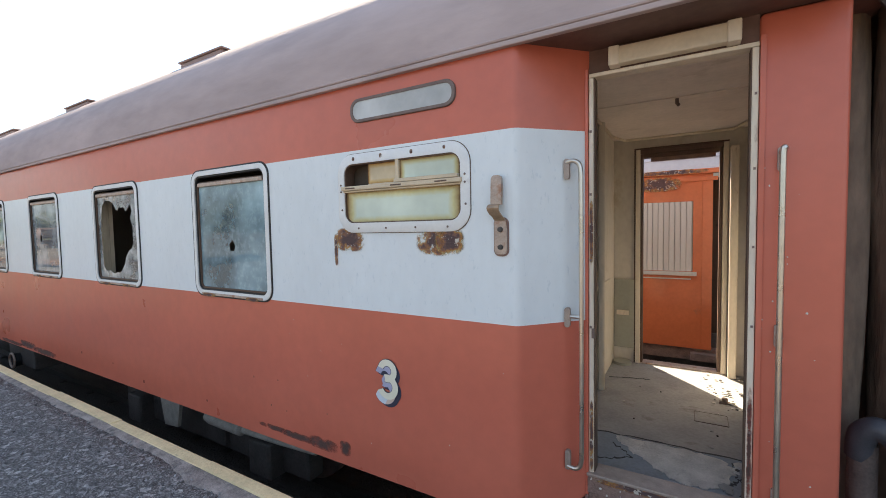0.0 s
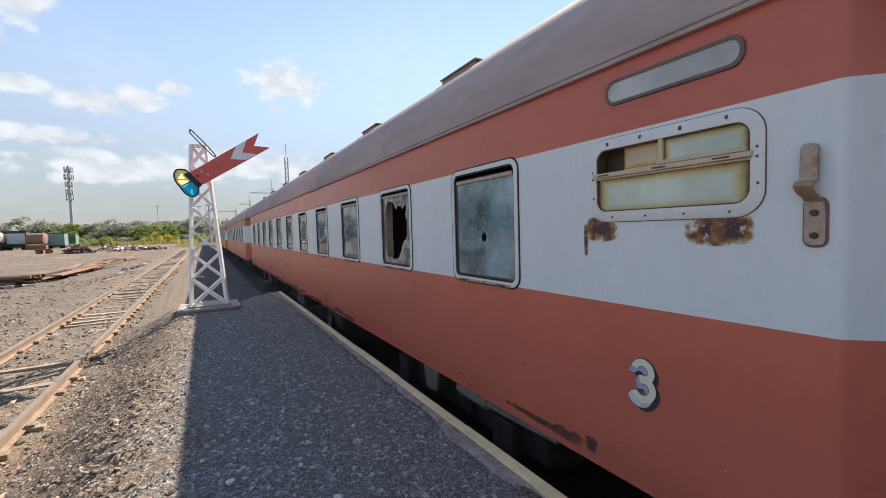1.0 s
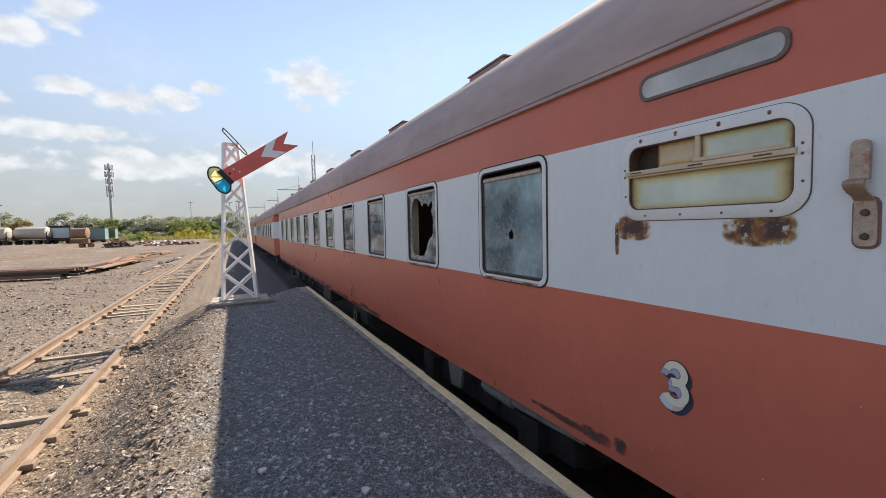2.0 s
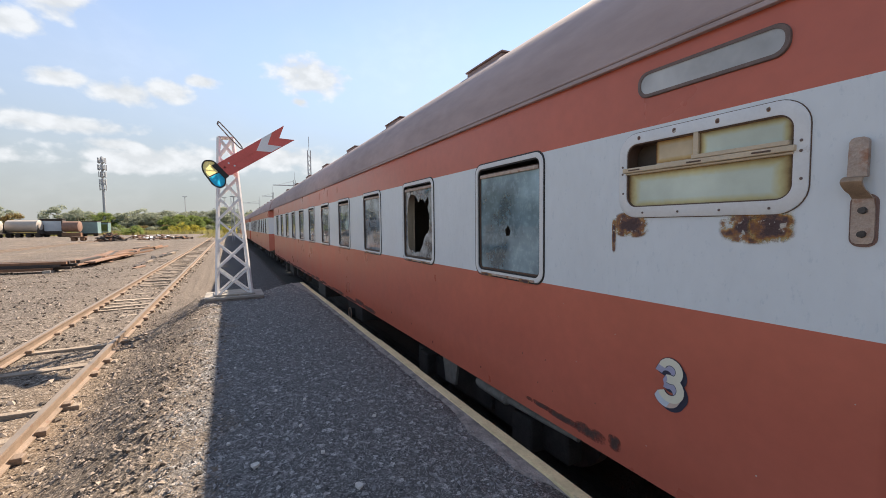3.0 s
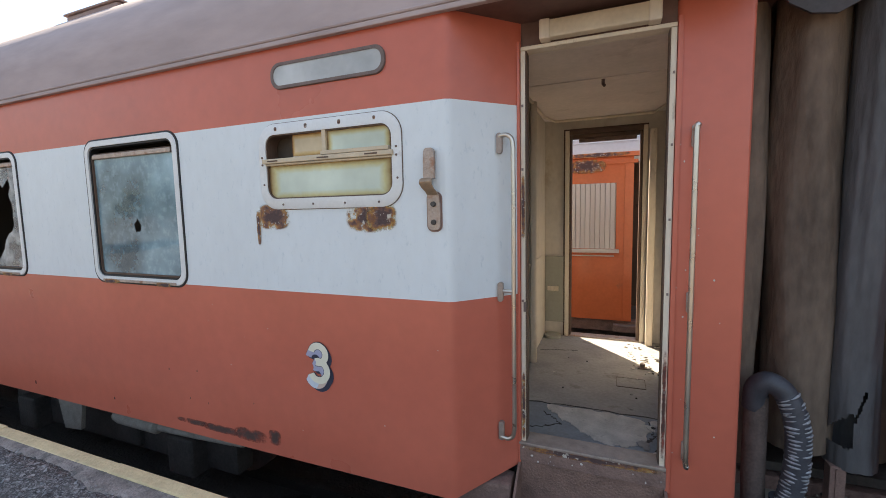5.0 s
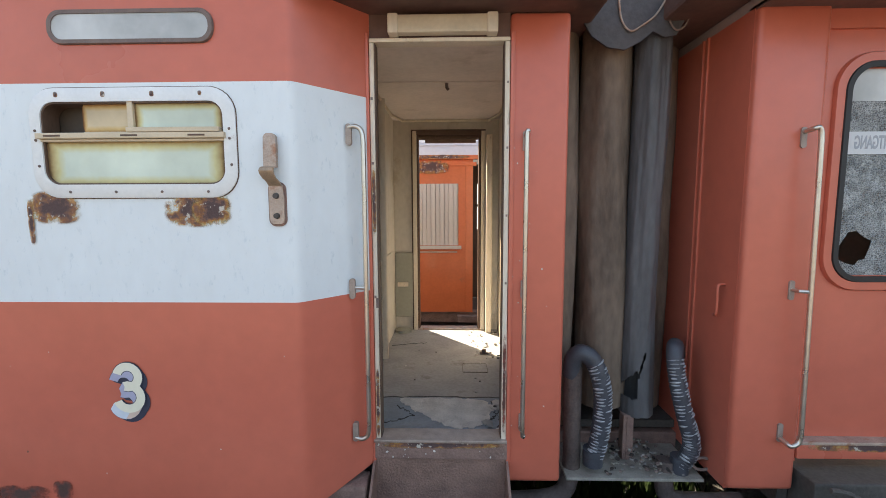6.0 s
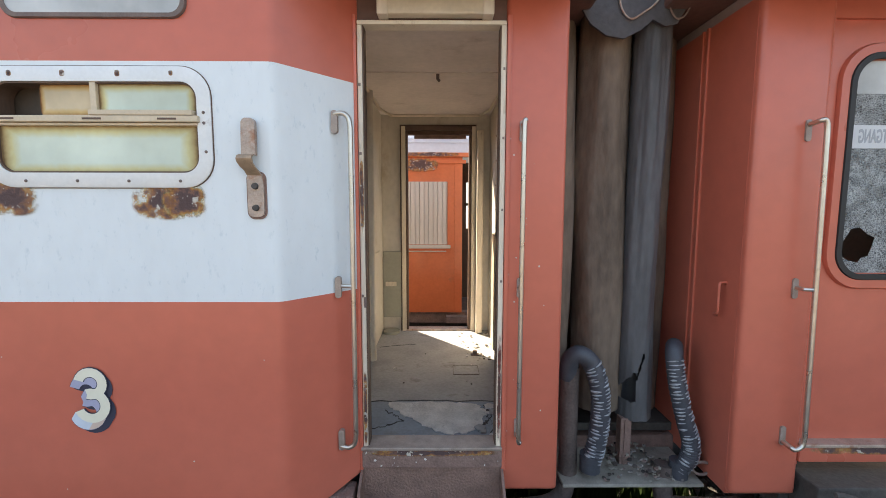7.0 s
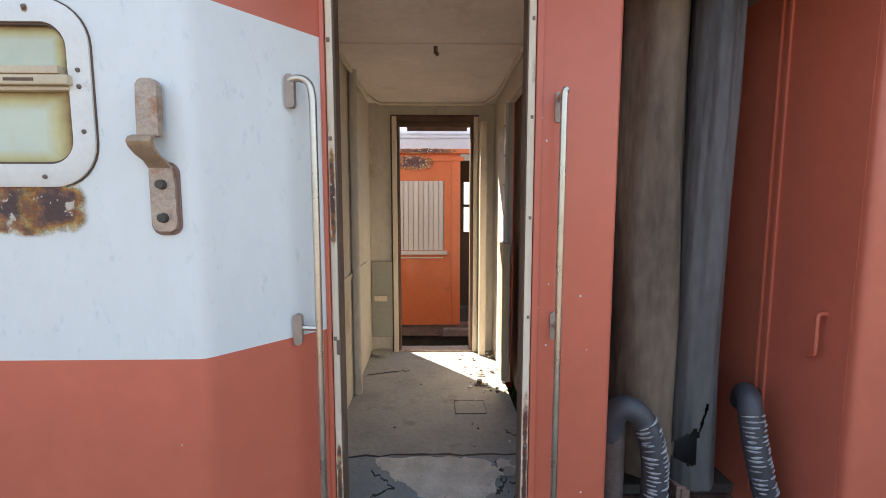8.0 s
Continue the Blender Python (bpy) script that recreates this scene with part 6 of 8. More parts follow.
    part("step_guard", tube(bmesh.new(), [(1.70, 1.98, 0.08)] + [(1.70 + 0.22 * math.sin(a), 1.98, -0.12 + 0.2 * math.cos(a)) for a in [0.2 * i for i in range(9)]], 0.012, 8), UNDER, coach, "", True)
    part("step_box", boxed(1.68, 2.5, 2.04, 2.2, -0.4, 0.07, 0.01), UNDER, coach)


build_b_end(coach_b)
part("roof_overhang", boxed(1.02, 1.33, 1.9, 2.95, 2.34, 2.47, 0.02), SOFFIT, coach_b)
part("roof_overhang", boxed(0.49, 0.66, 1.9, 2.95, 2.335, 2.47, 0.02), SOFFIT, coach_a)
handrail(coach_b, 1.562, 1.592, YD - 0.085, YD - 0.022, 0.245, 1.745, 1.0, lean=0.022)


def build_gangway():
    g = thing("gangway_bellows", (0.95, 3.2, PIT), "worn grey-black fabric gangway bellows between two coaches", "gangway")
    rr = random.Random(2)

    def fold(name, cx, cy, r, z0, z1, mt, squash, ragged_foot, torn=None):
        bm = bmesh.new()
        n, m = (104, 120) if torn else (40, 46)
        rows, levels = [], []
        for j in range(m + 1):
            t = (j / m) ** 1.6
            z = z0 + (z1 - z0) * t
            levels.append(z)
            row = []
            for k in range(n):
                a = 2 * math.pi * k / n
                rad = r * (1 + 0.13 * noise.noise((cx * 3 + 1.6 * math.cos(a), 1.6 * math.sin(a) + cy, z * 1.1)) + 0.05 * noise.noise((4 * math.cos(a) + cx, 4 * math.sin(a), z * 2.6)))
                rad *= 1.0 - 0.25 * step(t, 0.93, 1.0)
                zz = z + (ragged_foot * (rr.random() * 0.4 + 1.6 * max(0.0, noise.noise((2.2 * math.cos(a), 2.2 * math.sin(a), cx * 5)))) if j == 0 else 0)
                row.append(bm.verts.new((cx + 0.012 * math.sin(z * 2.1 + cx * 9) + rad * squash * math.cos(a), cy + rad * math.sin(a), zz)))
            rows.append(row)
        for j, (a, b) in enumerate(zip(rows, rows[1:])):
            for k in range(n):
                i = (k + 1) % n
                if torn and torn((360 * (k + 0.5) / n + 180) % 360 - 180, levels[j] + 0.014 * noise.noise((k * 0.35, j * 0.3, 1.0))):
                    continue
                bm.faces.new((a[k], a[i], b[i], b[k]))
        return part(name, bm, mt, g, "", True)

    def rent(a, z):
        """A torn-out corner with a slit running up from it."""
        return (-168 < a < -108 and 0.30 < z < 0.36 + 0.0018 * (a + 168)) or (z > 0.42 and abs(a + 106 - 170 * (z - 0.42)) < 4 and z < 0.57)
    fold("bellows_fold", 0.575, 2.60, 0.10, 0.1, 2.62, TARP, 0.8, 0.02)
    fold("bellows_fold", 0.82, 2.60, 0.145, 0.22, 2.6, TARP, 0.95, 0.03)
    fold("bellows_fold", 1.025, 2.52, 0.10, 0.19, 2.62, TARP_B, 0.92, 0.03, rent)
    fold("bellows_fold", 1.22, 2.86, 0.13, 0.1, 2.62, TARP, 0.8, 0.02)
    part("inner_wall", boxed(0.5, 1.32, 2.92, 2.98, 0.0, 2.5, 0.01), TARP, g)
    part("top_hood", boxed(0.53, 1.31, 2.45, 3.9, 2.44, 2.56, 0.05), TARP, g)
    part("fabric_flap", slab(bmesh.new(), [(0.56, 2.7), (0.58, 2.4), (0.66, 2.27), (0.74, 2.215), (0.83, 2.2), (0.91, 2.24), (0.97, 2.29), (1.03, 2.26), (1.09, 2.27), (1.15, 2.38), (1.2, 2.7)], 2.385, 2.40), HOODF, g, "drooping torn flap")
    part("piping_edge", tube(bmesh.new(), smooth_path([(0.78, 2.375, 2.55), (0.80, 2.375, 2.36), (0.85, 2.375, 2.29), (0.91, 2.375, 2.315), (0.98, 2.375, 2.37), (1.04, 2.375, 2.47)], 5), 0.005, 6), WORN, g, "", True)
    part("piping_edge", tube(bmesh.new(), smooth_path([(1.02, 2.375, 2.43), (1.05, 2.375, 2.33), (1.09, 2.375, 2.29), (1.14, 2.375, 2.34), (1.17, 2.375, 2.52)], 5), 0.005, 6), PIPE, g, "", True)
    part("foot_plate", boxed(0.5, 1.325, 2.64, 3.9, 0.02, 0.07, 0.006), UNDER, g)
    part("buffer_beam", boxed(0.5, 1.33, 2.62, 2.78, -0.32, 0.0, 0.01), POST, g, "red-rusted beam below the gangway")
    part("deck_plate", boxed(0.56, 1.30, 2.27, 2.62, -0.088, -0.07, 0.005), UNDERGREY, g, "grey littered plate")
    bm = boxed(0.925, 0.985, 2.44, 2.50, -0.068, 0.2, 0.004)
    box(bm, 0.945, 0.953, 2.434, 2.442, -0.068, 0.19, 0.002)
    part("bracket_post", bm, POST, g, "rust-brown post under the gangway")
    for i in range(150):
        px, py, q = 1.0 + 0.28 * rr.uniform(-1, 1) * abs(rr.uniform(-1, 1)) ** 0.4, rr.uniform(2.28, 2.58), rr.uniform(0.004, 0.016)
        bm = slab(bmesh.new(), [(q * rr.uniform(0.6, 1.3) * math.cos(a), q * rr.uniform(0.6, 1.3) * math.sin(a)) for a in (0, 1.2, 2.4, 3.5, 4.7)], 0, 0.008)
        bmesh.ops.rotate(bm, verts=bm.verts, cent=(0, 0, 0), matrix=Euler((radians(90) + rr.uniform(-0.3, 0.3), rr.uniform(-0.3, 0.3), 0)).to_matrix())
        bmesh.ops.translate(bm, verts=bm.verts, vec=(px, py, -0.064 + 0.09 * max(0.0, 1 - abs(px - 1.0) / 0.2) * rr.random()))
        part("litter", bm, rr.choice((STONE, UNDERGREY, PIPE, DARKSCRAP)), g)
    part("chain_ring", tube(bmesh.new(), [(1.3 + 0.05 * math.cos(a), 2.3, 0.0 + 0.035 * math.sin(a)) for a in [0.45 * i for i in range(14)]], 0.008, 6), PIPE, g, "", True)
    return g


def build_hose(name_label, pts, r, pipe_pts, taped):
    base = Vector(pts[-1])
    h = thing("brake_hose", (base.x, base.y, PIT), name_label, "hose", "hoses between the coaches")
    path = smooth_path(pts, 12)
    part("hose", tube(bmesh.new(), path, r, 14, radius=lambda t, i: r * (1.0 + (0.0 if t < taped[0] else 0.045 if i % 2 else -0.035))), HOSE, h, "ribbed black rubber hose", True)
    n = len(path)
    rr = random.Random(int(base.x * 100))
    run = [i for i in range(n - 1) if taped[0] <= i / n < taped[1]]
    length = sum((path[i + 1] - path[i]).length for i in run)
    turns = int(length / 0.0175)
    for k in range(turns):
        want, i = (k + 0.5) / turns * length, run[0]
        while want > (path[i + 1] - path[i]).length and i < run[-1]:
            want -= (path[i + 1] - path[i]).length
            i += 1
        d = (path[i + 1] - path[i]).normalized()
        c = path[i] + d * want
        u = (Vector((1, 0, 0)) - d * d.x).normalized()
        v = d.cross(u)
        if v.y > 0:
            v = -v
        slant = rr.uniform(0.0, 0.008)
        for lo, hi in ((0.25, 1.45), (1.75, 2.95)):
            if rr.random() < 0.12:
                continue
            a0, a1, wide = lo + rr.uniform(-0.2, 0.35), hi + rr.uniform(-0.45, 0.15), rr.uniform(0.0015, 0.0052)
            arc = [c + (u * math.cos(a) + v * math.sin(a)) * r * 1.03 + d * slant * (a - 1.5) for a in [a0 + (a1 - a0) * q / 7 for q in range(8)]]
            part("wire_coil", tube(bmesh.new(), arc, 0.003, 5, radius=lambda q, k: 0.0014 + wide * math.sin(math.pi * q)), TAPE, h, "", True)
    part("steam_pipe", tube(bmesh.new(), smooth_path(pipe_pts, 6), 0.05, 12), PIPE_D, h, "", True)
    part("coupling_head", tube(bmesh.new(), [path[-1] + Vector((0, 0, 0.05)), path[-1] - Vector((0, 0, 0.04))], r * 1.12, 14), HOSE, h, "", True)


gangway = build_gangway()
for x in (-23.94, -48.84, -73.74):
    copy_thing(gangway, pose(x, 3.2, PIT))
build_hose("ribbed black brake hose bound with silver wire", [(0.605, 2.39, 0.46), (0.610, 2.37, 0.56), (0.650, 2.35, 0.60), (0.710, 2.335, 0.555), (0.752, 2.32, 0.42), (0.758, 2.32, 0.25), (0.740, 2.32, 0.1), (0.715, 2.32, 0.02)], 0.048,
           [(0.615, 2.39, 0.52), (0.615, 2.39, 0.2), (0.610, 2.38, -0.12), (0.530, 2.36, -0.24), (0.270, 2.34, -0.26)], (0.42, 0.95))
build_hose("ribbed black brake hose bound with dull wire", [(1.30, 2.60, 0.50), (1.235, 2.50, 0.585), (1.175, 2.40, 0.625), (1.150, 2.352, 0.585), (1.160, 2.325, 0.44), (1.200, 2.31, 0.26), (1.240, 2.31, 0.13), (1.235, 2.32, 0.04), (1.200, 2.34, -0.03)], 0.043,
           [(1.140, 2.37, -0.02), (1.130, 2.36, -0.16), (1.170, 2.35, -0.24), (1.350, 2.34, -0.25), (1.550, 2.34, -0.25)], (0.38, 0.97))


# ---- the old orange coach on the next track ----
def build_orange_coach():
    Y = 6.2
    c = thing("old_wooden_coach", (-3.0, 7.6, PIT), "old orange coach with a boarded grey shutter and silver roof", "railway coach")
    bm = bmesh.new()
    grid_wall(bm, [-14, 0.225], [-0.15, 2.12], [(-0.76, 0.015, 0.84, 1.73)], lambda u, z, d: (u, Y + d, z), 0.06, lambda z: 0)
    part("side_wall", bm, (ORANGE, ORANGE, DARKIN), c, "glossy orange boarded side")
    part("top_rail", boxed(-14, 0.275, Y - 0.02, Y - 0.003, 1.98, 2.03, 0.005), ORANGE, c)
    part("edge_board", boxed(0.115, 0.225, Y - 0.012, Y - 0.003, -0.15, 1.98, 0.004), ORANGE, c)
    sh = part("shutter", boxed(-0.76, 0.015, Y + 0.03, Y + 0.04, 0.84, 1.73), SHUTTER, c, "grey boarded window shutter")
    me = None
    for i in range(12):
        if me is None:
            ob = part("board", boxed(-0.76, -0.701, Y - 0.008, Y + 0.03, 0.84, 1.73, 0.005), SHUTTER, sh)
            me = ob.data
        else:
            ob = new("board", me)
            ob.parent = sh
            ob.location = (0.064 * i, 0, 0)
    part("shutter_sill", boxed(-0.84, 0.06, Y - 0.04, Y - 0.002, 0.785, 0.835, 0.006), SHUTTER, c)
    part("sill_strip", boxed(-0.84, 0.0, Y - 0.02, Y - 0.002, 0.735, 0.75, 0.003), SHUTTER, c)
    bm = bmesh.new()
    prof = [(Y - 0.04, 2.12), (Y - 0.03, 2.25), (Y + 0.05, 2.38), (Y + 0.3, 2.52), (Y + 0.8, 2.66), (Y + 1.4, 2.72), (Y + 2.0, 2.66), (Y + 2.7, 2.2)]
    a = [bm.verts.new((-14, y, z)) for y, z in prof]
    b = [bm.verts.new((8, y, z)) for y, z in prof]
    for i in range(len(prof) - 1):
        bm.faces.new((a[i], b[i], b[i + 1], a[i + 1]))
    bm.faces.new(a), bm.faces.new(b[::-1])
    part("roof", bm, SILVER, c, "weathered silver roof", True)
    part("roof_bead", boxed(-14, 8, Y - 0.045, Y - 0.036, 2.26, 2.275, 0.003), SILVER, c)
    part("roof_bead", boxed(-14, 8, Y - 0.012, Y + 0.002, 2.315, 2.327, 0.003), SILVER, c)
    part("cornice", boxed(-14, 8, Y - 0.05, Y + 0.03, 2.07, 2.13, 0.01), ORANGE, c)
    rust_patch(c, -0.62, -0.1, 1.86, 2.06, Y - 0.024)
    rust_patch(c, -0.62, 0.2, 2.07, 2.135, Y - 0.0525)
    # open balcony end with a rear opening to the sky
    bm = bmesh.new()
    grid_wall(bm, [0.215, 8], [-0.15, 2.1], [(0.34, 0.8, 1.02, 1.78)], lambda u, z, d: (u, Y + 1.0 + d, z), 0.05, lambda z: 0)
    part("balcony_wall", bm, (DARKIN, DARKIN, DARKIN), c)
    part("return_wall", boxed(0.165, 0.225, Y + 0.06, Y + 1.0, -0.15, 2.1), ORANGE, c)
    part("balcony_bar", boxed(0.3, 0.85, Y + 0.98, Y + 0.995, 1.4, 1.44), DARKSCRAP, c)
    part("underframe", boxed(-14, 8, Y + 0.2, Y + 2.2, -0.5, -0.16), UNDER, c)
    part("solebar", boxed(-14, 0.5, Y + 0.05, Y + 0.18, -0.32, -0.155, 0.01), PIPE, c)
    part("balcony_step", boxed(0.0, 0.55, Y - 0.05, Y + 0.3, -0.3, -0.2, 0.01), PIPE, c)


build_orange_coach()


# ---- tracks ----
def rail_profile(bm, x0, x1, y, top):
    prof = [(-0.027, 0), (0.027, 0), (0.029, -0.026), (0.008, -0.036), (0.008, -0.105), (0.05, -0.118), (0.05, -0.13), (-0.05, -0.13), (-0.05, -0.118), (-0.008, -0.105), (-0.008, -0.036), (-0.029, -0.026)]
    a = [bm.verts.new((x0, y + p, top + q)) for p, q in prof]
    b = [bm.verts.new((x1, y + p, top + q)) for p, q in prof]
    for i in range(len(prof)):
        j = (i + 1) % len(prof)
        f = bm.faces.new((a[i], a[j], b[j], b[i]))
        f.material_index = 1 if i in (0,) else 0
    bm.faces.new(a), bm.faces.new(b[::-1])
    return bm


def build_track(name, label, y1, y2, top, x0, x1, dx, rng, steel=(RAIL, RAILTOP), wood=SLEEPER):
    tr = thing(name, ((x0 + x1) / 2, (y1 + y2) / 2, top - 0.2), label, "railway track", "", "structure")
    for y in (y1, y2):
        part("rail", rail_profile(bmesh.new(), x0, x1, y, top), steel, tr)
    lo, hi = min(y1, y2) - 0.32, max(y1, y2) + 0.32
    me, n = None, 0
    x = x1 - 0.5
    while x > x0 and n < 110:
        if me is None:
            first = part("sleeper", boxed(x - 0.06, x + 0.06, lo + 0.15, hi - 0.15, top - 0.2, top - 0.128, 0.012), wood, tr)
            me, fx = first.data, x
            ch = part("rail_chair", boxed(x - 0.05, x + 0.05, y1 + 0.03, y1 + 0.11, top - 0.14, top - 0.085, 0.012), steel[0], tr)
            ch2 = part("rail_chair", boxed(x - 0.05, x + 0.05, y1 - 0.11, y1 - 0.03, top - 0.14, top - 0.085, 0.012), steel[0], tr)
        else:
            ob = new("sleeper", me)
            ob.parent = tr
            k = rng.uniform(0.72, 1.08)
            mid, turn = (y1 + y2) / 2 - ORIGIN[tr.name].y, radians(rng.uniform(-3.5, 3.5))
            ob.scale = (rng.uniform(0.7, 1.3), k, 1.0)
            ob.rotation_euler = (rng.uniform(-0.02, 0.02), 0, turn)
            px = fx - ORIGIN[tr.name].x
            ob.location = (x - fx + px - px * ob.scale[0] * math.cos(turn) + mid * k * math.sin(turn), mid - mid * k - px * ob.scale[0] * math.sin(turn) + rng.uniform(-0.13, 0.13), rng.uniform(-0.024, 0.02))
            if x > -22:
                for c in (ch, ch2):
                    for yy in (y1, y2):
                        o2 = new("rail_chair", c.data)
                        o2.parent = tr
                        o2.location = (x - fx, yy - y1, 0)
        x -= dx * rng.uniform(0.55, 1.5)
        n += 1
    return tr


rng = random.Random(21)
build_track("siding_track", "rusty narrow siding with weathered sleepers half buried in gravel", -1.71, -2.83, -0.26, -150, 8, 0.78, rng)
build_track("train_track", "dark rails under the parked train", 2.73, 3.80, PIT + 0.1, -120, 30, 1.0, rng, (SHADERAIL, SHADERAIL), SHADERAIL)


yard = thing("yard_track", (-70, -16.4, -0.5), "rusty rails half buried in the yard gravel", "railway track", "", "structure")
for y in (-15.8, -16.87):
    part("rail", rail_profile(bmesh.new(), -112, -30, y, -0.31), (RAIL, RAIL), yard)


# ---- semaphore signal ----
def build_signal():
    X = -9.45
    s = thing("semaphore_signal", (X, -0.07, 0.0), "white lattice semaphore signal with a raised red arm", "signal")
    # darker material below the slab paints the shadow on the base's sides
    part("footing", boxed(X - 0.40, X + 0.40, -0.56, 0.43, -0.3, 0.034, 0.02), MARGIN, s, "footing coloured darker for its shaded sides")
    part("base_slab", boxed(X - 0.42, X + 0.42, -0.58, 0.45, 0.036, 0.085, 0.012), CONCRETE, s, "pale concrete base slab")
    z0, z1 = 0.085, 3.13
    yl0, yr0, yl1, yr1 = -0.37, 0.235, -0.235, 0.01
    w0, w1 = 0.28, 0.12

    def corner(t, sx, sy):
        yl, yr, w = yl0 + (yl1 - yl0) * t, yr0 + (yr1 - yr0) * t, w0 + (w1 - w0) * t
        return Vector((X + sx * w, yr if sy > 0 else yl, z0 + (z1 - z0) * t))

    def bar(name, p, q, a, b):
        d = q - p
        m = Matrix.Translation(p) @ d.to_track_quat("Z", "Y").to_matrix().to_4x4()
        part(name, boxed(-a / 2, a / 2, -b / 2, b / 2, 0, d.length, m=m), SIGWHITE, s)
    for sx in (-1, 1):
        for sy in (-1, 1):
            bar("leg", corner(0, sx, sy), corner(1, sx, sy), 0.05, 0.05)
    ts = [0.0, 0.17, 0.33, 0.48, 0.62, 0.75, 0.88, 1.0]
    for i, (a, b) in enumerate(zip(ts, ts[1:])):
        for sx in (-1, 1):
            bar("brace", corner(a, sx, -1) + Vector((sx * 0.014, 0, 0)), corner(b, sx, 1) + Vector((sx * 0.014, 0, 0)), 0.012, 0.038)
            bar("brace", corner(a, sx, 1) - Vector((sx * 0.014, 0, 0)), corner(b, sx, -1) - Vector((sx * 0.014, 0, 0)), 0.012, 0.038)
        for sy in (-1, 1):
            bar("brace", corner(a, -1 if i % 2 else 1, sy), corner(b, 1 if i % 2 else -1, sy), 0.038, 0.012)
    part("foot_rail", boxed(X - 0.33, X + 0.33, -0.42, 0.3, 0.086, 0.12, 0.006), CONCRETE, s)
    part("top_plate", boxed(X - 0.15, X + 0.15, -0.25, 0.025, 3.13, 3.15, 0.004), SIGWHITE, s)
    # arm
    XA = X + 0.36
    piv = Vector((XA, -0.17, 2.49))
    ang = math.atan2(3.245 - 2.53, 1.03 + 0.05)
    ux, uz = math.cos(ang), math.sin(ang)

    def at(u, v):
        return (piv.y + ux * u - uz * v, piv.z + uz * u + ux * v)

    def plate(pts, x, t):
        bm = bmesh.new()
        a = [bm.verts.new((x, *at(u, v))) for u, v in pts]
        b = [bm.verts.new((x - t, *at(u, v))) for u, v in pts]
        bm.faces.new(a), bm.faces.new(b[::-1])
        for i in range(len(pts)):
            j = (i + 1) % len(pts)
            bm.faces.new((a[i], a[j], b[j], b[i]))
        return bm
    arm = part("arm", plate([(-0.04, -0.14), (1.42, -0.16), (1.20, 0.0), (1.42, 0.16), (-0.04, 0.14)], XA, 0.012), SIGRED, s, "red fishtail arm")
    part("chevron", plate([(0.92, -0.153), (1.145, -0.156), (0.94, 0.0), (1.145, 0.156), (0.92, 0.153), (0.69, 0.0)], XA + 0.004, 0.003), SIGWHITE, arm, "white chevron")
    part("arm_edge", plate([(0.03, -0.15), (1.425, -0.17), (1.42, -0.158), (0.03, -0.138)], XA + 0.006, 0.03), SIGRED, arm)
    part("arm_stiffener", plate([(0.05, -0.006), (0.68, -0.006), (0.68, 0.006), (0.05, 0.006)], XA + 0.008, 0.007), SIGRED, arm)
    part("hub", plate([(-0.13, 0.165), (-0.035, 0.15), (0.01, -0.15), (-0.08, -0.165)], XA + 0.008, 0.03), BLACK, arm)
    # kidney-shaped spectacle with two lenses
    rim = [(-0.449, 2.644), (-0.338, 2.640), (-0.268, 2.565), (-0.248, 2.480), (-0.205, 2.425), (-0.145, 2.36), (-0.137, 2.265), (-0.167, 2.183),
           (-0.244, 2.144), (-0.353, 2.193), (-0.435, 2.308), (-0.509, 2.430), (-0.526, 2.538), (-0.498, 2.611)]
    loop = smooth_path([(0, *p) for p in rim[-2:] + rim + rim[:3]], 5)
    k0 = min(range(len(loop) // 2), key=lambda i: (loop[i] - Vector((0, *rim[0]))).length)
    loop = [(p.y, p.z) for p in loop[k0:k0 + 5 * len(rim)]]

    def inset(d):
        out = []
        for i, (y, z) in enumerate(loop):
            (ya, za), (yb, zb) = loop[i - 1], loop[(i + 1) % len(loop)]
            n = Vector((za - zb, yb - ya)).normalized()
            out.append((y - n.x * d, z - n.y * d) if INWARD < 0 else (y + n.x * d, z + n.y * d))
        return out
    area = sum(a[0] * b[1] - b[0] * a[1] for a, b in zip(loop, loop[1:] + loop[:1]))
    INWARD = 1 if area > 0 else -1

    def disc(pts, x, t):
        bm = bmesh.new()
        a = [bm.verts.new((x, y, z)) for y, z in pts]
        b = [bm.verts.new((x - t, y, z)) for y, z in pts]
        bm.faces.new(a), bm.faces.new(b[::-1])
        for i in range(len(pts)):
            j = (i + 1) % len(pts)
            bm.faces.new((a[i], a[j], b[j], b[i]))
        return bm
    bm = bmesh.new()
    loops = [[bm.verts.new((x, y, z)) for y, z in inset(d)] for d, x in ((-0.004, XA + 0.004), (0.02, XA + 0.004), (0.02, XA - 0.016), (-0.004, XA - 0.016))]
    for p, q in zip(loops, loops[1:] + loops[:1]):
        for i in range(len(p)):
            bm.faces.new((p[i], p[(i + 1) % len(p)], q[(i + 1) % len(p)], q[i]))
    spec = part("spectacle", bm, BLACK, s, "black-rimmed signal spectacle")
    (y0, za), (y1, zb) = (-0.448, 2.32), (-0.245, 2.435)
    part("lens_bar", tube(bmesh.new(), [(XA - 0.004, y0, za), (XA - 0.004, y1, zb)], 0.009, 8), BLACK, spec)
    glass = inset(0.015)
    upper = [p for p in glass if p[1] > za + (zb - za) * (p[0] - y0) / (y1 - y0) + 0.004]
    lower = [p for p in glass if p[1] < za + (zb - za) * (p[0] - y0) / (y1 - y0) - 0.004]
    part("upper_lens", disc(upper, XA - 0.002, 0.003), SIGYEL, spec, "cream yellow lens")
    part("lower_lens", disc(lower, XA - 0.002, 0.003), SIGBLUE, spec, "bright blue lens")
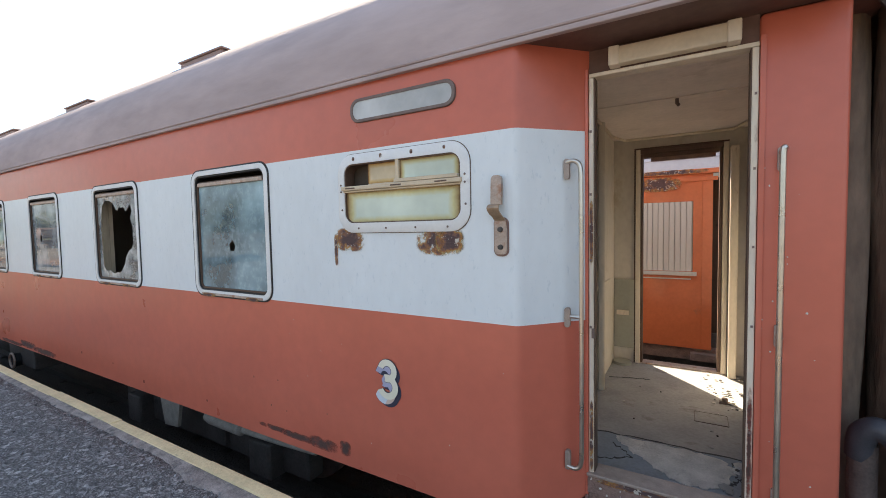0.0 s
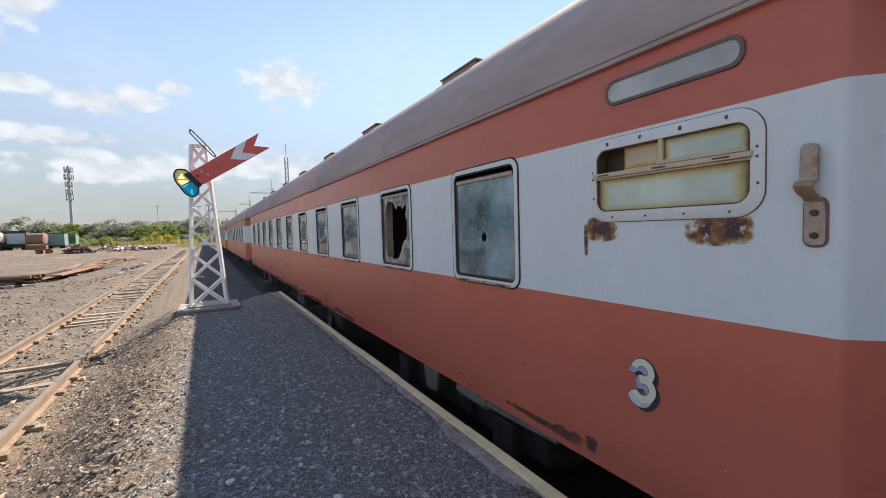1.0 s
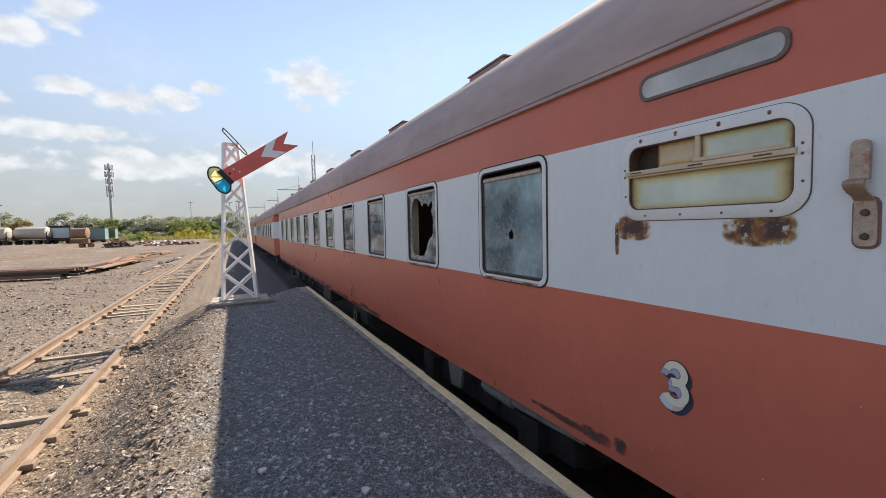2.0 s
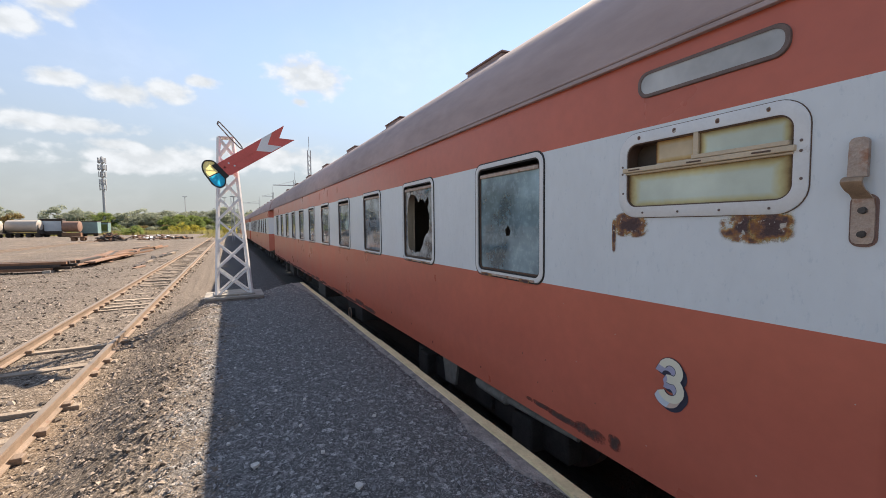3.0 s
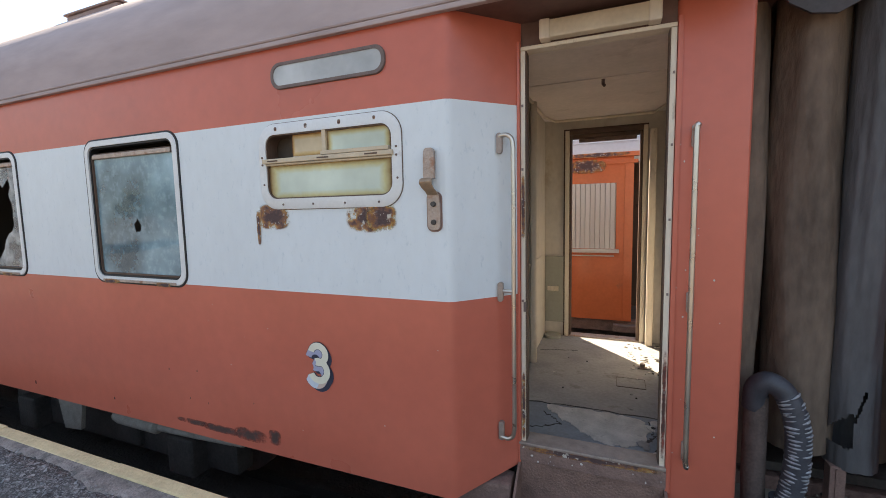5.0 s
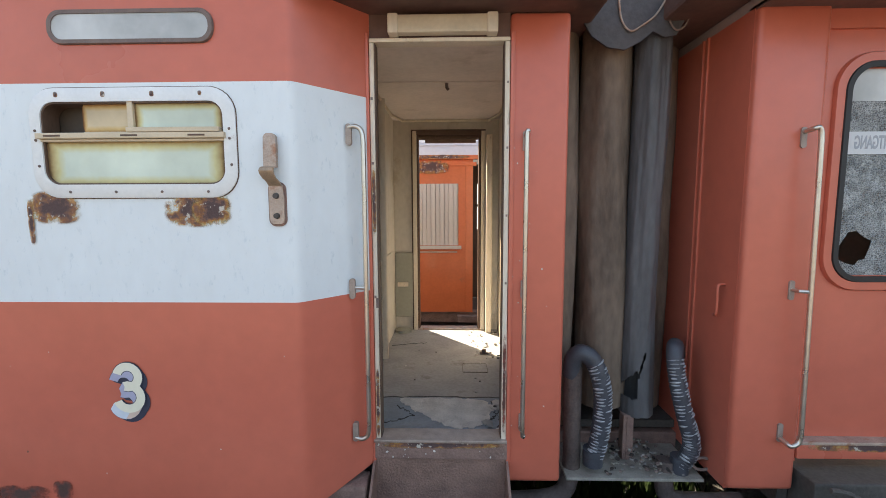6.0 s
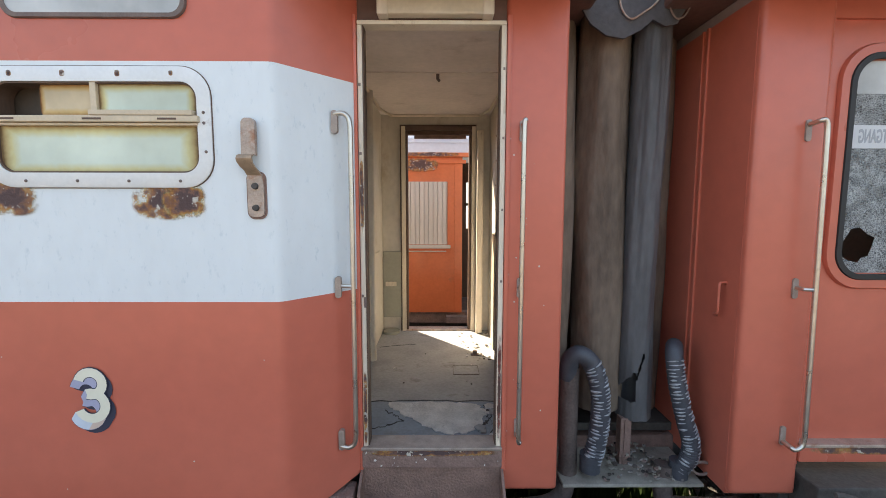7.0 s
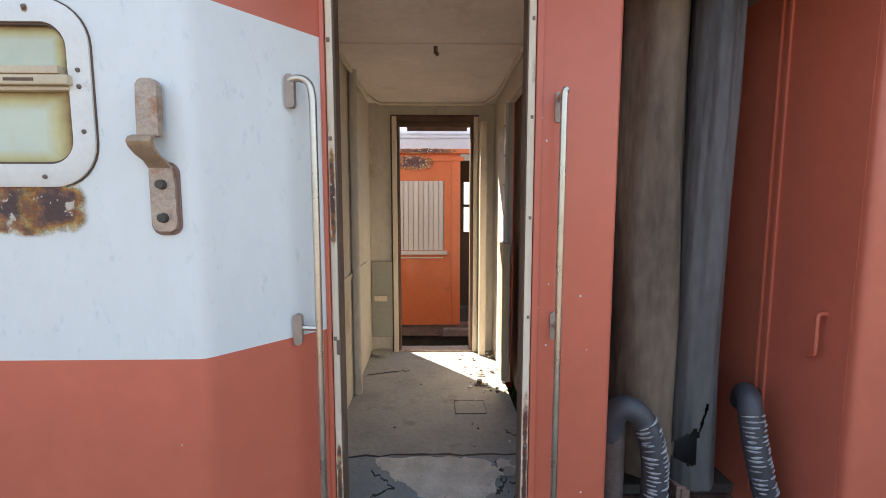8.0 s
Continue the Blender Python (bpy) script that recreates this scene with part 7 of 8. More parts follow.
    bm = tube(bmesh.new(), smooth_path([(XA, -0.23, 3.33), (XA, -0.2, 3.35), (XA, 0.13, 2.97), (XA, 0.11, 2.92), (XA, -0.22, 3.29), (XA, -0.23, 3.33)], 4), 0.012, 6)
    part("balance_link", bm, PIPE, s, "", True)
    for u, v in ((0.14, 0.05), (0.2, -0.04)):
        bm = bmesh.new()
        y, z = at(u, v)
        bmesh.ops.create_uvsphere(bm, u_segments=8, v_segments=5, radius=0.018, matrix=Matrix.Translation((XA + 0.006, y, z)))
        part("bolt", bm, SIGWHITE, arm)
    part("pivot_shaft", tube(bmesh.new(), [(X - 0.1, -0.15, 2.53), (XA, -0.15, 2.53)], 0.02, 8), PIPE, s, "", True)


build_signal()

# ---- yard clutter ----
def beam_between(p, q, w, h, name, mt, parent, roll=0.0):
    p, q = Vector(p), Vector(q)
    d = q - p
    m = Matrix.Translation(p) @ d.to_track_quat("X", "Z").to_matrix().to_4x4() @ Matrix.Rotation(roll, 4, "X")
    return part(name, boxed(0, d.length, -w / 2, w / 2, -h / 2, h / 2, 0.01, m=m), mt, parent)


def build_scrap_rails():
    rng = random.Random(31)
    g = thing("stacked_rails", (-23, -9, -0.42), "stack of dark rusty rails lying on blocks in the yard", "scrap pile")
    for i in range(18):
        lay, k = divmod(i, 6)
        off = 0.14 * k + 0.05 * lay + rng.uniform(-0.02, 0.02)
        slip = rng.uniform(-0.5, 0.3)
        z = -0.24 + 0.115 * lay
        beam_between((-22.6 - off, -6.2 + slip, z), (-23.4 - off, -13.0 + slip, z + rng.uniform(-0.02, 0.02)), 0.11, 0.11, "scrap_rail", DARKSCRAP if i % 4 else RUSTY, g)
    for t in (0.08, 0.45, 0.8):
        beam_between((-22.3 - 0.8 * t, -6.2 - 6.8 * t, -0.36), (-23.9 - 0.8 * t, -6.2 - 6.8 * t, -0.36), 0.25, 0.16, "block", CONCRETE, g)
    g2 = thing("timber_stack", (-31, -6.4, -0.42), "long low spread of rust-brown plates and weathered timbers", "scrap pile")
    for i in range(30):
        t = rng.random()
        x0, ln, z = -24.2 - 10 * t, rng.uniform(3.0, 6.5), -0.35 + 0.05 * rng.randint(0, 4)
        y0 = -6.25 - 0.35 * t + rng.uniform(-0.55, 0.55)
        beam_between((x0, y0, z), (x0 - ln, y0 + rng.uniform(-0.7, 0.5), z + rng.uniform(-0.03, 0.06)), rng.uniform(0.25, 0.6), rng.uniform(0.04, 0.08), "plate", rng.choice((TIMBER, TIMBER, RUSTY)), g2)
    for i in range(34):
        t = rng.random()
        x0, ln, z = -24.6 - 20 * t, rng.uniform(1.5, 5.0), -0.36 + 0.07 * rng.randint(0, 3) * (1 - 0.5 * t)
        y0 = -6.3 + rng.uniform(-0.8, 0.75)
        beam_between((x0, y0, z), (x0 - ln, y0 + rng.uniform(-0.6, 0.8), z + rng.uniform(-0.04, 0.05)), rng.uniform(0.08, 0.2), rng.uniform(0.07, 0.13), "timber", rng.choice((TIMBER, RUSTY, DARKSCRAP, DARKSCRAP)), g2)
    g3 = thing("loose_sleepers", (-29, -3.9, -0.42), "row of broken dark sleepers beside the siding", "scrap pile")
    x0 = -22.4
    while x0 > -37:
        y0, ln = -4.0 - 0.015 * (x0 + 22) + rng.uniform(-0.14, 0.14), rng.uniform(0.5, 1.9)
        beam_between((x0, y0, -0.37), (x0 - ln, y0 + rng.uniform(-0.22, 0.22), -0.36 + rng.uniform(-0.02, 0.06)), rng.uniform(0.12, 0.24), rng.uniform(0.08, 0.15), "broken_sleeper", rng.choice((TIMBER, DARKSCRAP, DARKSCRAP, SLEEPER)), g3, rng.uniform(-0.3, 0.3))
        x0 -= ln * rng.uniform(0.7, 1.2)


def heap(name, label, x, y, rx, ry, h, n, mats, seed):
    rng = random.Random(seed)
    g = thing(name, (x, y, -0.42), label, "scrap pile")
    for i in range(n):
        a, k = rng.uniform(0, 6.28), rng.random() ** 0.6
        px, py = x + rx * k * math.cos(a), y + ry * k * math.sin(a)
        pz = -0.35 + h * (1 - k) * rng.uniform(0.5, 1.0)
        s = rng.uniform(0.12, 0.36)
        m = Matrix.Translation((px, py, pz)) @ Euler((rng.uniform(-0.5, 0.5), rng.uniform(-0.5, 0.5), rng.uniform(0, 3))).to_matrix().to_4x4()
        part("scrap_piece", boxed(-s * rng.uniform(0.6, 2.5), s, -s * 0.5, s * 0.5, -0.15 * s, 0.3 * s, 0.02, m=m), rng.choice(mats), g)


build_scrap_rails()
heap("scrap_heap", "black heap of scrap metal in the yard", -72.0, -14.5, 1.2, 1.5, 1.25, 190, (DARKSCRAP, DARKSCRAP, DARKSCRAP, RUSTY), 1)
heap("scrap_heap", "low pile of pale and rusty oddments", -74.5, -9.4, 2.0, 2.6, 0.9, 60, (RUSTY, SIGWHITE, DARKSCRAP, TIMBER), 2)
heap("scrap_heap", "long low pile of rusty iron", -74.8, -6.9, 1.4, 2.4, 0.6, 40, (RUSTY, DARKSCRAP), 3)
heap("scrap_heap", "small pile of white and rusty parts", -82, -12.5, 1.4, 2.6, 0.8, 34, (SIGWHITE, RUSTY, TIMBER), 4)


def wheelset(owner, m, r=0.45):
    """A pair of wheels on an axle that lies along x in the frame m."""
    axle = bmesh.new()
    bmesh.ops.create_cone(axle, cap_ends=True, segments=8, radius1=0.07, radius2=0.07, depth=1.2, matrix=m @ Matrix.Translation((0, 0, r)) @ Matrix.Rotation(radians(90), 4, "Y"))
    part("axle", axle, DARKSCRAP, owner)
    for s in (-0.55, 0.55):
        bm = bmesh.new()
        bmesh.ops.create_cone(bm, cap_ends=True, segments=14, radius1=r, radius2=r, depth=0.14, matrix=m @ Matrix.Translation((s, 0, r)) @ Matrix.Rotation(radians(90), 4, "Y"))
        part("wheel", bm, DARKSCRAP, owner)


def build_tank(x, y, ln, label):
    t = thing("tank_wagon", (x, y, -0.42), label, "tank wagon", "wagons across the yard")
    bm = lathe_x(bmesh.new(), -ln / 2, ln / 2, 0, 0, 1.25, 24, 0.3)
    bmesh.ops.rotate(bm, verts=bm.verts, cent=(0, 0, 0), matrix=Matrix.Rotation(radians(78), 3, "Z"))
    bmesh.ops.translate(bm, verts=bm.verts, vec=(x, y, 2.0))
    part("tank", bm, TANK, t, "", True)
    m = Matrix.Translation((x, y, 0)) @ Matrix.Rotation(radians(78), 4, "Z")
    part("solebar", boxed(-ln / 2 - 0.6, ln / 2 + 0.6, -0.9, 0.9, 0.4, 0.62, m=m), DARKSCRAP, t)
    for s in (-1, 1):
        part("end_disc", boxed(s * (ln / 2 + 0.12) - 0.05, s * (ln / 2 + 0.12) + 0.05, -0.9, 0.9, 0.6, 2.3, 0.2, m=m), DARKSCRAP, t)
        for k in (-0.8, 0.8):
            wheelset(t, Matrix.Translation((x, y, -0.42)) @ Matrix.Rotation(radians(78), 4, "Z") @ Matrix.Translation((s * ln * 0.32 + k, 0, 0)) @ Matrix.Rotation(radians(90), 4, "Z"))


build_tank(-117.0, -44.3, 5.6, "grey tank wagon on rusty bogies")
build_tank(-119.0, -38.6, 5.4, "weathered grey-brown tank wagon on rusty bogies")


def box_wagon(name, label, x, y, ln, w, z0, z1, mt, mt_end, roof_mt):
    t = thing(name, (x, y, -0.42), label, "wagon", "wagons across the yard")
    part("body", boxed(x - w / 2, x + w / 2, y - ln / 2, y + ln / 2, z0, z1, 0.05), mt, t)
    part("side_panel", boxed(x + w / 2, x + w / 2 + 0.05, y - ln / 2 + 0.25, y + ln / 2 - 0.15, z0 + 0.5, z1 - 0.4, 0.02), mt_end, t)
    part("roof", boxed(x - w / 2 - 0.1, x + w / 2 + 0.1, y - ln / 2 - 0.1, y + ln / 2 + 0.1, z1, z1 + 0.14, 0.04), roof_mt, t)
    part("chassis", boxed(x - w / 2 + 0.2, x + w / 2 - 0.2, y - ln / 2, y + ln / 2, z0 - 0.3, z0), DARKSCRAP, t)
    for dy in (-ln / 2 + 0.7, ln / 2 - 0.7):
        wheelset(t, Matrix.Translation((x, y + dy, -0.42)), (z0 + 0.2) / 2 + 0.1)
    return t


box_wagon("tender_wagon", "dark wagon with a pale blue-grey panel", -120.6, -34.4, 3.7, 2.4, 0.4, 3.45, DARKSCRAP, PALEBLUE, DARKSCRAP)
box_wagon("container_wagon", "teal container wagon with a dark end", -122.0, -28.4, 3.4, 3.0, 0.3, 2.9, TEAL, TEAL, DARKSCRAP)
box_wagon("container_wagon", "green wagon behind the others", -137.0, -29.0, 2.2, 3.0, 0.2, 2.8, TEAL, LEAF_L, DARKSCRAP)


def build_boiler():
    t = thing("rusty_boiler", (-118.3, -30.6, -0.42), "rusted boiler shell lying on a wagon frame", "boiler", "wagons across the yard")
    bm = lathe_x(bmesh.new(), -1.4, 1.4, 0, 0, 1.15, 18, 0.2)
    bmesh.ops.rotate(bm, verts=bm.verts, cent=(0, 0, 0), matrix=Matrix.Rotation(radians(82), 3, "Z"))
    bmesh.ops.translate(bm, verts=bm.verts, vec=(-118.3, -30.6, 1.85))
    part("shell", bm, BOILER, t, "", True)
    part("frame", boxed(-119.2, -117.4, -32.2, -29.0, -0.42, 0.5, 0.05), RUSTY, t)
    c = thing("hand_trolley", (-77.7, -19.5, -0.42), "small rusty rail trolley", "trolley")
    part("deck", boxed(-78.4, -77.0, -20.3, -18.6, 0.1, 0.26, 0.03), RUSTY, c)
    for y in (-19.95, -18.95):
        for s in (-0.55, 0.55):
            bm = bmesh.new()
            bmesh.ops.create_cone(bm, cap_ends=True, segments=14, radius1=0.28, radius2=0.28, depth=0.14, matrix=Matrix.Translation((-77.7 + s, y, -0.12)) @ Matrix.Rotation(radians(90), 4, "Y"))
            part("wheel", bm, RUSTY, c)


build_boiler()


# ---- masts ----
def build_tower():
    x, y = -186.1, -39.0
    t = thing("antenna_mast", (x, y, -0.42), "tall grey steel antenna mast with stacked panel aerials", "mast")
    part("pole", tube(bmesh.new(), [(x, y, -0.42), (x, y, 26.4)], 0.5, 12, radius=lambda q, i: 0.52 - 0.22 * q), GALV, t, "", True)
    for z, n, r in ((25.0, 6, 1.1), (22.6, 6, 1.2), (20.2, 5, 1.0), (17.6, 5, 0.95), (15.6, 4, 0.9)):
        for k in range(n):
            a = 2 * math.pi * k / n
            m = Matrix.Translation((x + r * math.cos(a), y + r * math.sin(a), z)) @ Matrix.Rotation(a, 4, "Z")
            part("aerial", boxed(-0.12, 0.12, -0.28, 0.28, -0.95, 0.95, 0.05, m=m), GALV, t)
        part("platform_ring", tube(bmesh.new(), [(x, y, z - 0.6), (x, y, z - 0.5)], r * 0.95, 14), GALV, t)


def build_catenary(x, y, h, arm, label="grey lattice overhead-line mast"):
    t = thing("catenary_mast", (x, y, PIT if y > 2 else -0.42), label, "mast", "overhead-line masts")
    z0 = PIT if y > 2 else -0.42
    for dx, dy in ((-0.14, -0.14), (-0.14, 0.14), (0.14, -0.14), (0.14, 0.14)):
        part("upright", boxed(x + dx - 0.03, x + dx + 0.03, y + dy - 0.03, y + dy + 0.03, z0, h), GALV, t)
    z, k = z0 + 0.3, 0
    while z < h - 0.4:
        for dx in (-0.14, 0.14):
            s = 1 if k % 2 else -1
            p, q = Vector((x + dx, y - 0.14 * s, z)), Vector((x + dx, y + 0.14 * s, z + 0.45))
            m = Matrix.Translation(p) @ (q - p).to_track_quat("Z", "Y").to_matrix().to_4x4()
            part("lacing", boxed(-0.012, 0.012, -0.02, 0.02, 0, (q - p).length, m=m), GALV, t)
        z += 0.45
        k += 1
    part("spike", tube(bmesh.new(), [(x, y, h), (x, y, h + 1.4)], 0.03, 6), GALV, t)
    if arm:
        part("arm", boxed(x - 0.06, x + 0.06, y - arm, y, h - 1.0, h - 0.86), GALV, t)
        part("stay", tube(bmesh.new(), [(x, y, h - 0.1), (x, y - arm * 0.8, h - 0.9)], 0.025, 6), GALV, t)


build_tower()
build_catenary(-45.4, 7.5, 9.2, 0)
build_catenary(-79.6, 10.6, 9.6, 3.6)
build_catenary(-112.0, 9.8, 9.8, 2.5)
build_catenary(-150.0, 9.0, 10.0, 5.0)
build_catenary(-62.0, 0.35, 5.2, 0)
for px, py, ph in ((-229.0, -18.0, 15.5), (-190.0, -1.5, 13.0), (-150.0, -55.0, 9.5), (-150.0, -62.0, 9.5), (-120.0, 1.2, 9.0), (-170.0, 3.0, 10.0)):
    t = thing("light_pole", (px, py, -0.42), "thin grey lighting pole", "pole", "far poles")
    part("pole", tube(bmesh.new(), [(px, py, -0.42), (px, py, ph)], 0.12, 8), GALV, t)
    part("lamp_head", boxed(px - 0.3, px + 0.3, py - 0.9, py + 0.9, ph, ph + 0.25, 0.05), GALV, t)


# ---- trees ----
def leaf_cloud(bm, c, r, n, size, rng, flat=0.6):
    for i in range(n):
        d = Vector((rng.gauss(0, 1), rng.gauss(0, 1), rng.gauss(0, 1))).normalized() * (r * rng.uniform(0.55, 1.0))
        p = Vector(c) + Vector((d.x, d.y, d.z * flat))
        nrm = (d.normalized() + Vector((rng.uniform(-0.7, 0.7), rng.uniform(-0.7, 0.7), rng.uniform(-0.3, 0.9)))).normalized()
        u = nrm.orthogonal().normalized()
        v = nrm.cross(u)
        a = rng.uniform(0, 6.28)
        u, v = u * math.cos(a) + v * math.sin(a), v * math.cos(a) - u * math.sin(a)
        s = size * rng.uniform(0.6, 1.4)
        vs = [bm.verts.new(p + u * s * k + v * s * j * 0.6) for k, j in ((-1, 0), (0, -1), (1, 0), (0, 1))]
        bm.faces.new(vs)


def make_tree(seed, h, spread, leaf, label, clumps=60, per=115, size=0.2, at=(0, 0, -0.42)):
    rng = random.Random(seed)
    t = thing("tree", at, label, "tree", "far trees")
    o = Vector(at)
    bm = bmesh.new()
    tube(bm, smooth_path([o, o + Vector((0.1, 0.05, h * 0.2)), o + Vector((0.0, 0.1, h * 0.45))], 3), 0.3, 8, radius=lambda q, i: 0.32 * (1 - 0.5 * q))
    tips = []
    for i in range(7):
        a = 2 * math.pi * i / 7 + rng.uniform(-0.3, 0.3)
        e = o + Vector((spread * 0.6 * math.cos(a), spread * 0.6 * math.sin(a), h * rng.uniform(0.6, 0.85)))
        tube(bm, smooth_path([o + Vector((0, 0.1, h * rng.uniform(0.28, 0.45))), (o + Vector((0, 0, h * 0.5)) + e) / 2, e], 3), 0.1, 6, radius=lambda q, i: 0.14 * (1 - 0.75 * q))
        tips.append(e)
    part("trunk", bm, BARK, t, "", True)
    bm = bmesh.new()
    for i in range(clumps):
        a, k = rng.uniform(0, 6.28), math.sqrt(rng.random())
        rise = 1 - 0.55 * k * k
        c = o + Vector((spread * k * math.cos(a), spread * k * math.sin(a), h * (0.1 + 0.76 * rise * rng.uniform(0.2, 1.0))))
        leaf_cloud(bm, c, rng.uniform(0.16, 0.3) * spread, per, size, rng)
    part("crown", bm, leaf, t)
    return t


base = [make_tree(101, 8.6, 5.2, LEAF, "broad haze-paled green tree at the yard's edge", at=(-187.0, -31.5, -0.42)),
        make_tree(102, 9.4, 5.8, LEAF, "tall spreading green tree at the yard's edge", at=(-189.0, -26.0, -0.42)),
        make_tree(103, 7.2, 4.6, LEAF_L, "light green bushy tree at the yard's edge", at=(-170.0, -12.0, -0.42)),
        make_tree(104, 7.6, 4.6, LEAF_D, "dry ochre-leaved tree at the yard's edge", at=(-158.0, -54.5, -0.42))]
spots = [(0, -184.7, -46), (0, -196, -41), (1, -191, -36.5), (1, -194, -21), (0, -188.7, -19.5), (2, -166, -16), (1, -190, -11), (0, -181, -6.5), (1, -184, -1.0), (0, -196, 4.5), (2, -176, -9.5),
         (3, -150, -58.5), (0, -168, -60), (1, -172, -66), (0, -150, -70), (0, -190, -52), (2, -186, -40.5), (0, -201, -30), (1, -203, -14), (1, -200, -48), (0, -215, 9), (1, -220, 14)]
spots += [(1, -72, -45), (0, -80, -56), (0, -66, -52)]        # these show only as reflections in the window glass
rng = random.Random(77)
spots += [(i % 2, -140 + 17 * i, -86 + rng.uniform(-6, 3)) for i in range(15)]
for k, x, y in spots:
    copy_thing(base[k], pose(x, y, -0.42, 0, 0, rng.uniform(0, 360)) @ Matrix.Scale(rng.uniform(0.95, 1.28), 4))


def make_bush(name, label, x, y, r, h, leaf, seed, n=16, per=60, size=0.16):
    rng = random.Random(seed)
    t = thing(name, (x, y, -0.42), label, "bush", "bushes at the yard's edge")
    bm = bmesh.new()
    for i in range(7):
        a = rng.uniform(0, 6.28)
        tube(bm, [(x, y, -0.42), (x + 0.5 * r * math.cos(a), y + 0.5 * r * math.sin(a), h * 0.5)], 0.04, 5)
    part("stem", bm, BARK, t)
    bm = bmesh.new()
    for i in range(n):
        a, k = rng.uniform(0, 6.28), math.sqrt(rng.random())
        leaf_cloud(bm, (x + r * k * math.cos(a), y + r * k * math.sin(a), -0.3 + h * rng.uniform(0.15, 0.85) * (1 - 0.4 * k)), 0.34 * r, per, size, rng, 0.8)
    part("foliage", bm, leaf, t)


make_bush("bush", "yellow flowering bush before the trees", -139.6, -12.4, 2.6, 3.6, LEAF_Y, 1)
make_bush("bush", "yellow flowering bush before the trees", -140.8, -9.0, 2.4, 3.4, LEAF_Y, 2)
make_bush("bush", "bright green leafy shrub", -118.5, -19.9, 1.8, 3.0, LEAF_L, 3)
make_bush("bush", "low green shrub in the yard", -134.0, -24.0, 2.0, 2.0, LEAF_L, 4)
make_bush("bush", "low green shrub in the yard", -150.0, -36.5, 2.5, 2.6, LEAF, 5)
make_bush("bush", "dry brown shrub in the yard", -146.0, -48.5, 3.0, 3.0, LEAF_D, 6)
make_bush("bush", "light green shrub beside the train", -150.0, -2.0, 2.5, 3.4, LEAF_L, 7)
make_bush("bush", "yellow-green shrub beside the line", -125.0, 0.0, 1.6, 2.6, LEAF_Y, 8)


for i in range(26):
    r2 = random.Random(200 + i)
    make_bush("bush", "green undergrowth below the trees", -168 - r2.uniform(0, 14), -62 + 2.6 * i + r2.uniform(-1, 1), r2.uniform(2.2, 3.6), r2.uniform(2.4, 4.4), r2.choice((LEAF, LEAF, LEAF_L, LEAF_D)), 300 + i, 14, 80, 0.19)

# ---- loose cover ----
def grass_belt(name, label, x0, x1, y0, y1, n, h, mt, seed, z=-0.42):
    rng = random.Random(seed)
    verts, faces = [], []
    for i in range(n):
        x, y = rng.uniform(x0, x1), rng.uniform(y0, y1)
        a, s, hh = rng.uniform(0, 3.14), h * 0.12, h * rng.uniform(0.4, 1.2)
        dx, dy = math.cos(a) * s, math.sin(a) * s
        lx, ly = rng.uniform(-0.4, 0.4) * hh, rng.uniform(-0.4, 0.4) * hh
        k = len(verts)
        verts += [(x - dx, y - dy, z), (x + dx, y + dy, z), (x + lx, y + ly, z + hh)]
        faces.append((k, k + 1, k + 2))
    me = bpy.data.meshes.new(name)
    me.from_pydata(verts, [], faces)
    me.materials.append(mt)
    tagged(new(name, me), label, "grass", "", "stuff")


grass_belt("dry_grass", "belt of dry yellow grass before the trees", -175, -130, -50, 2, 9000, 1.1, GRASS, 1)
grass_belt("dry_grass", "sparse dry grass beside the line", -120, -80, -5, -0.5, 1500, 0.35, GRASS, 2)
grass_belt("weeds", "green weeds growing under the gangway", 0.3, 1.9, 1.75, 6.2, 3600, 0.26, WEED, 3, PIT)


OCTA = ((1, 0, 0), (-1, 0, 0), (0, 1, 0), (0, -1, 0), (0, 0, 1), (0, 0, -1))
FACETS = ((0, 2, 4), (2, 1, 4), (1, 3, 4), (3, 0, 4), (2, 0, 5), (1, 2, 5), (3, 1, 5), (0, 3, 5))


def scatter(name, label, mt, seed, n, spot):
    """Loose chips of stone; spot(rng, i) gives place, size, flatness and tilt, or None."""
    rng = random.Random(seed)
    verts, faces = [], []
    for i in range(n):
        got = spot(rng, i)
        if got is None:
            continue
        x, y, s, flat, lean = got
        z = height(x, y)
        a, tilt = rng.uniform(0, 6.28), rng.uniform(-lean, lean)
        k = len(verts)
        sx, sy, sz = s * rng.uniform(0.7, 1.5), s * rng.uniform(0.6, 1.1), s * rng.uniform(0.35, 0.7) * flat
        for p, q, r in OCTA:
            p, q, r = p * sx * rng.uniform(0.7, 1.2), q * sy * rng.uniform(0.7, 1.2), r * sz
            verts.append((x + p * math.cos(a) - q * math.sin(a), y + p * math.sin(a) + q * math.cos(a), z + r + sz * 0.3 + p * tilt))
        faces += [tuple(k + v for v in t) for t in FACETS]
    me = bpy.data.meshes.new(name)
    me.from_pydata(verts, [], faces)
    me.materials.append(mt)
    tagged(new(name, me), label, "stones", "", "stuff")


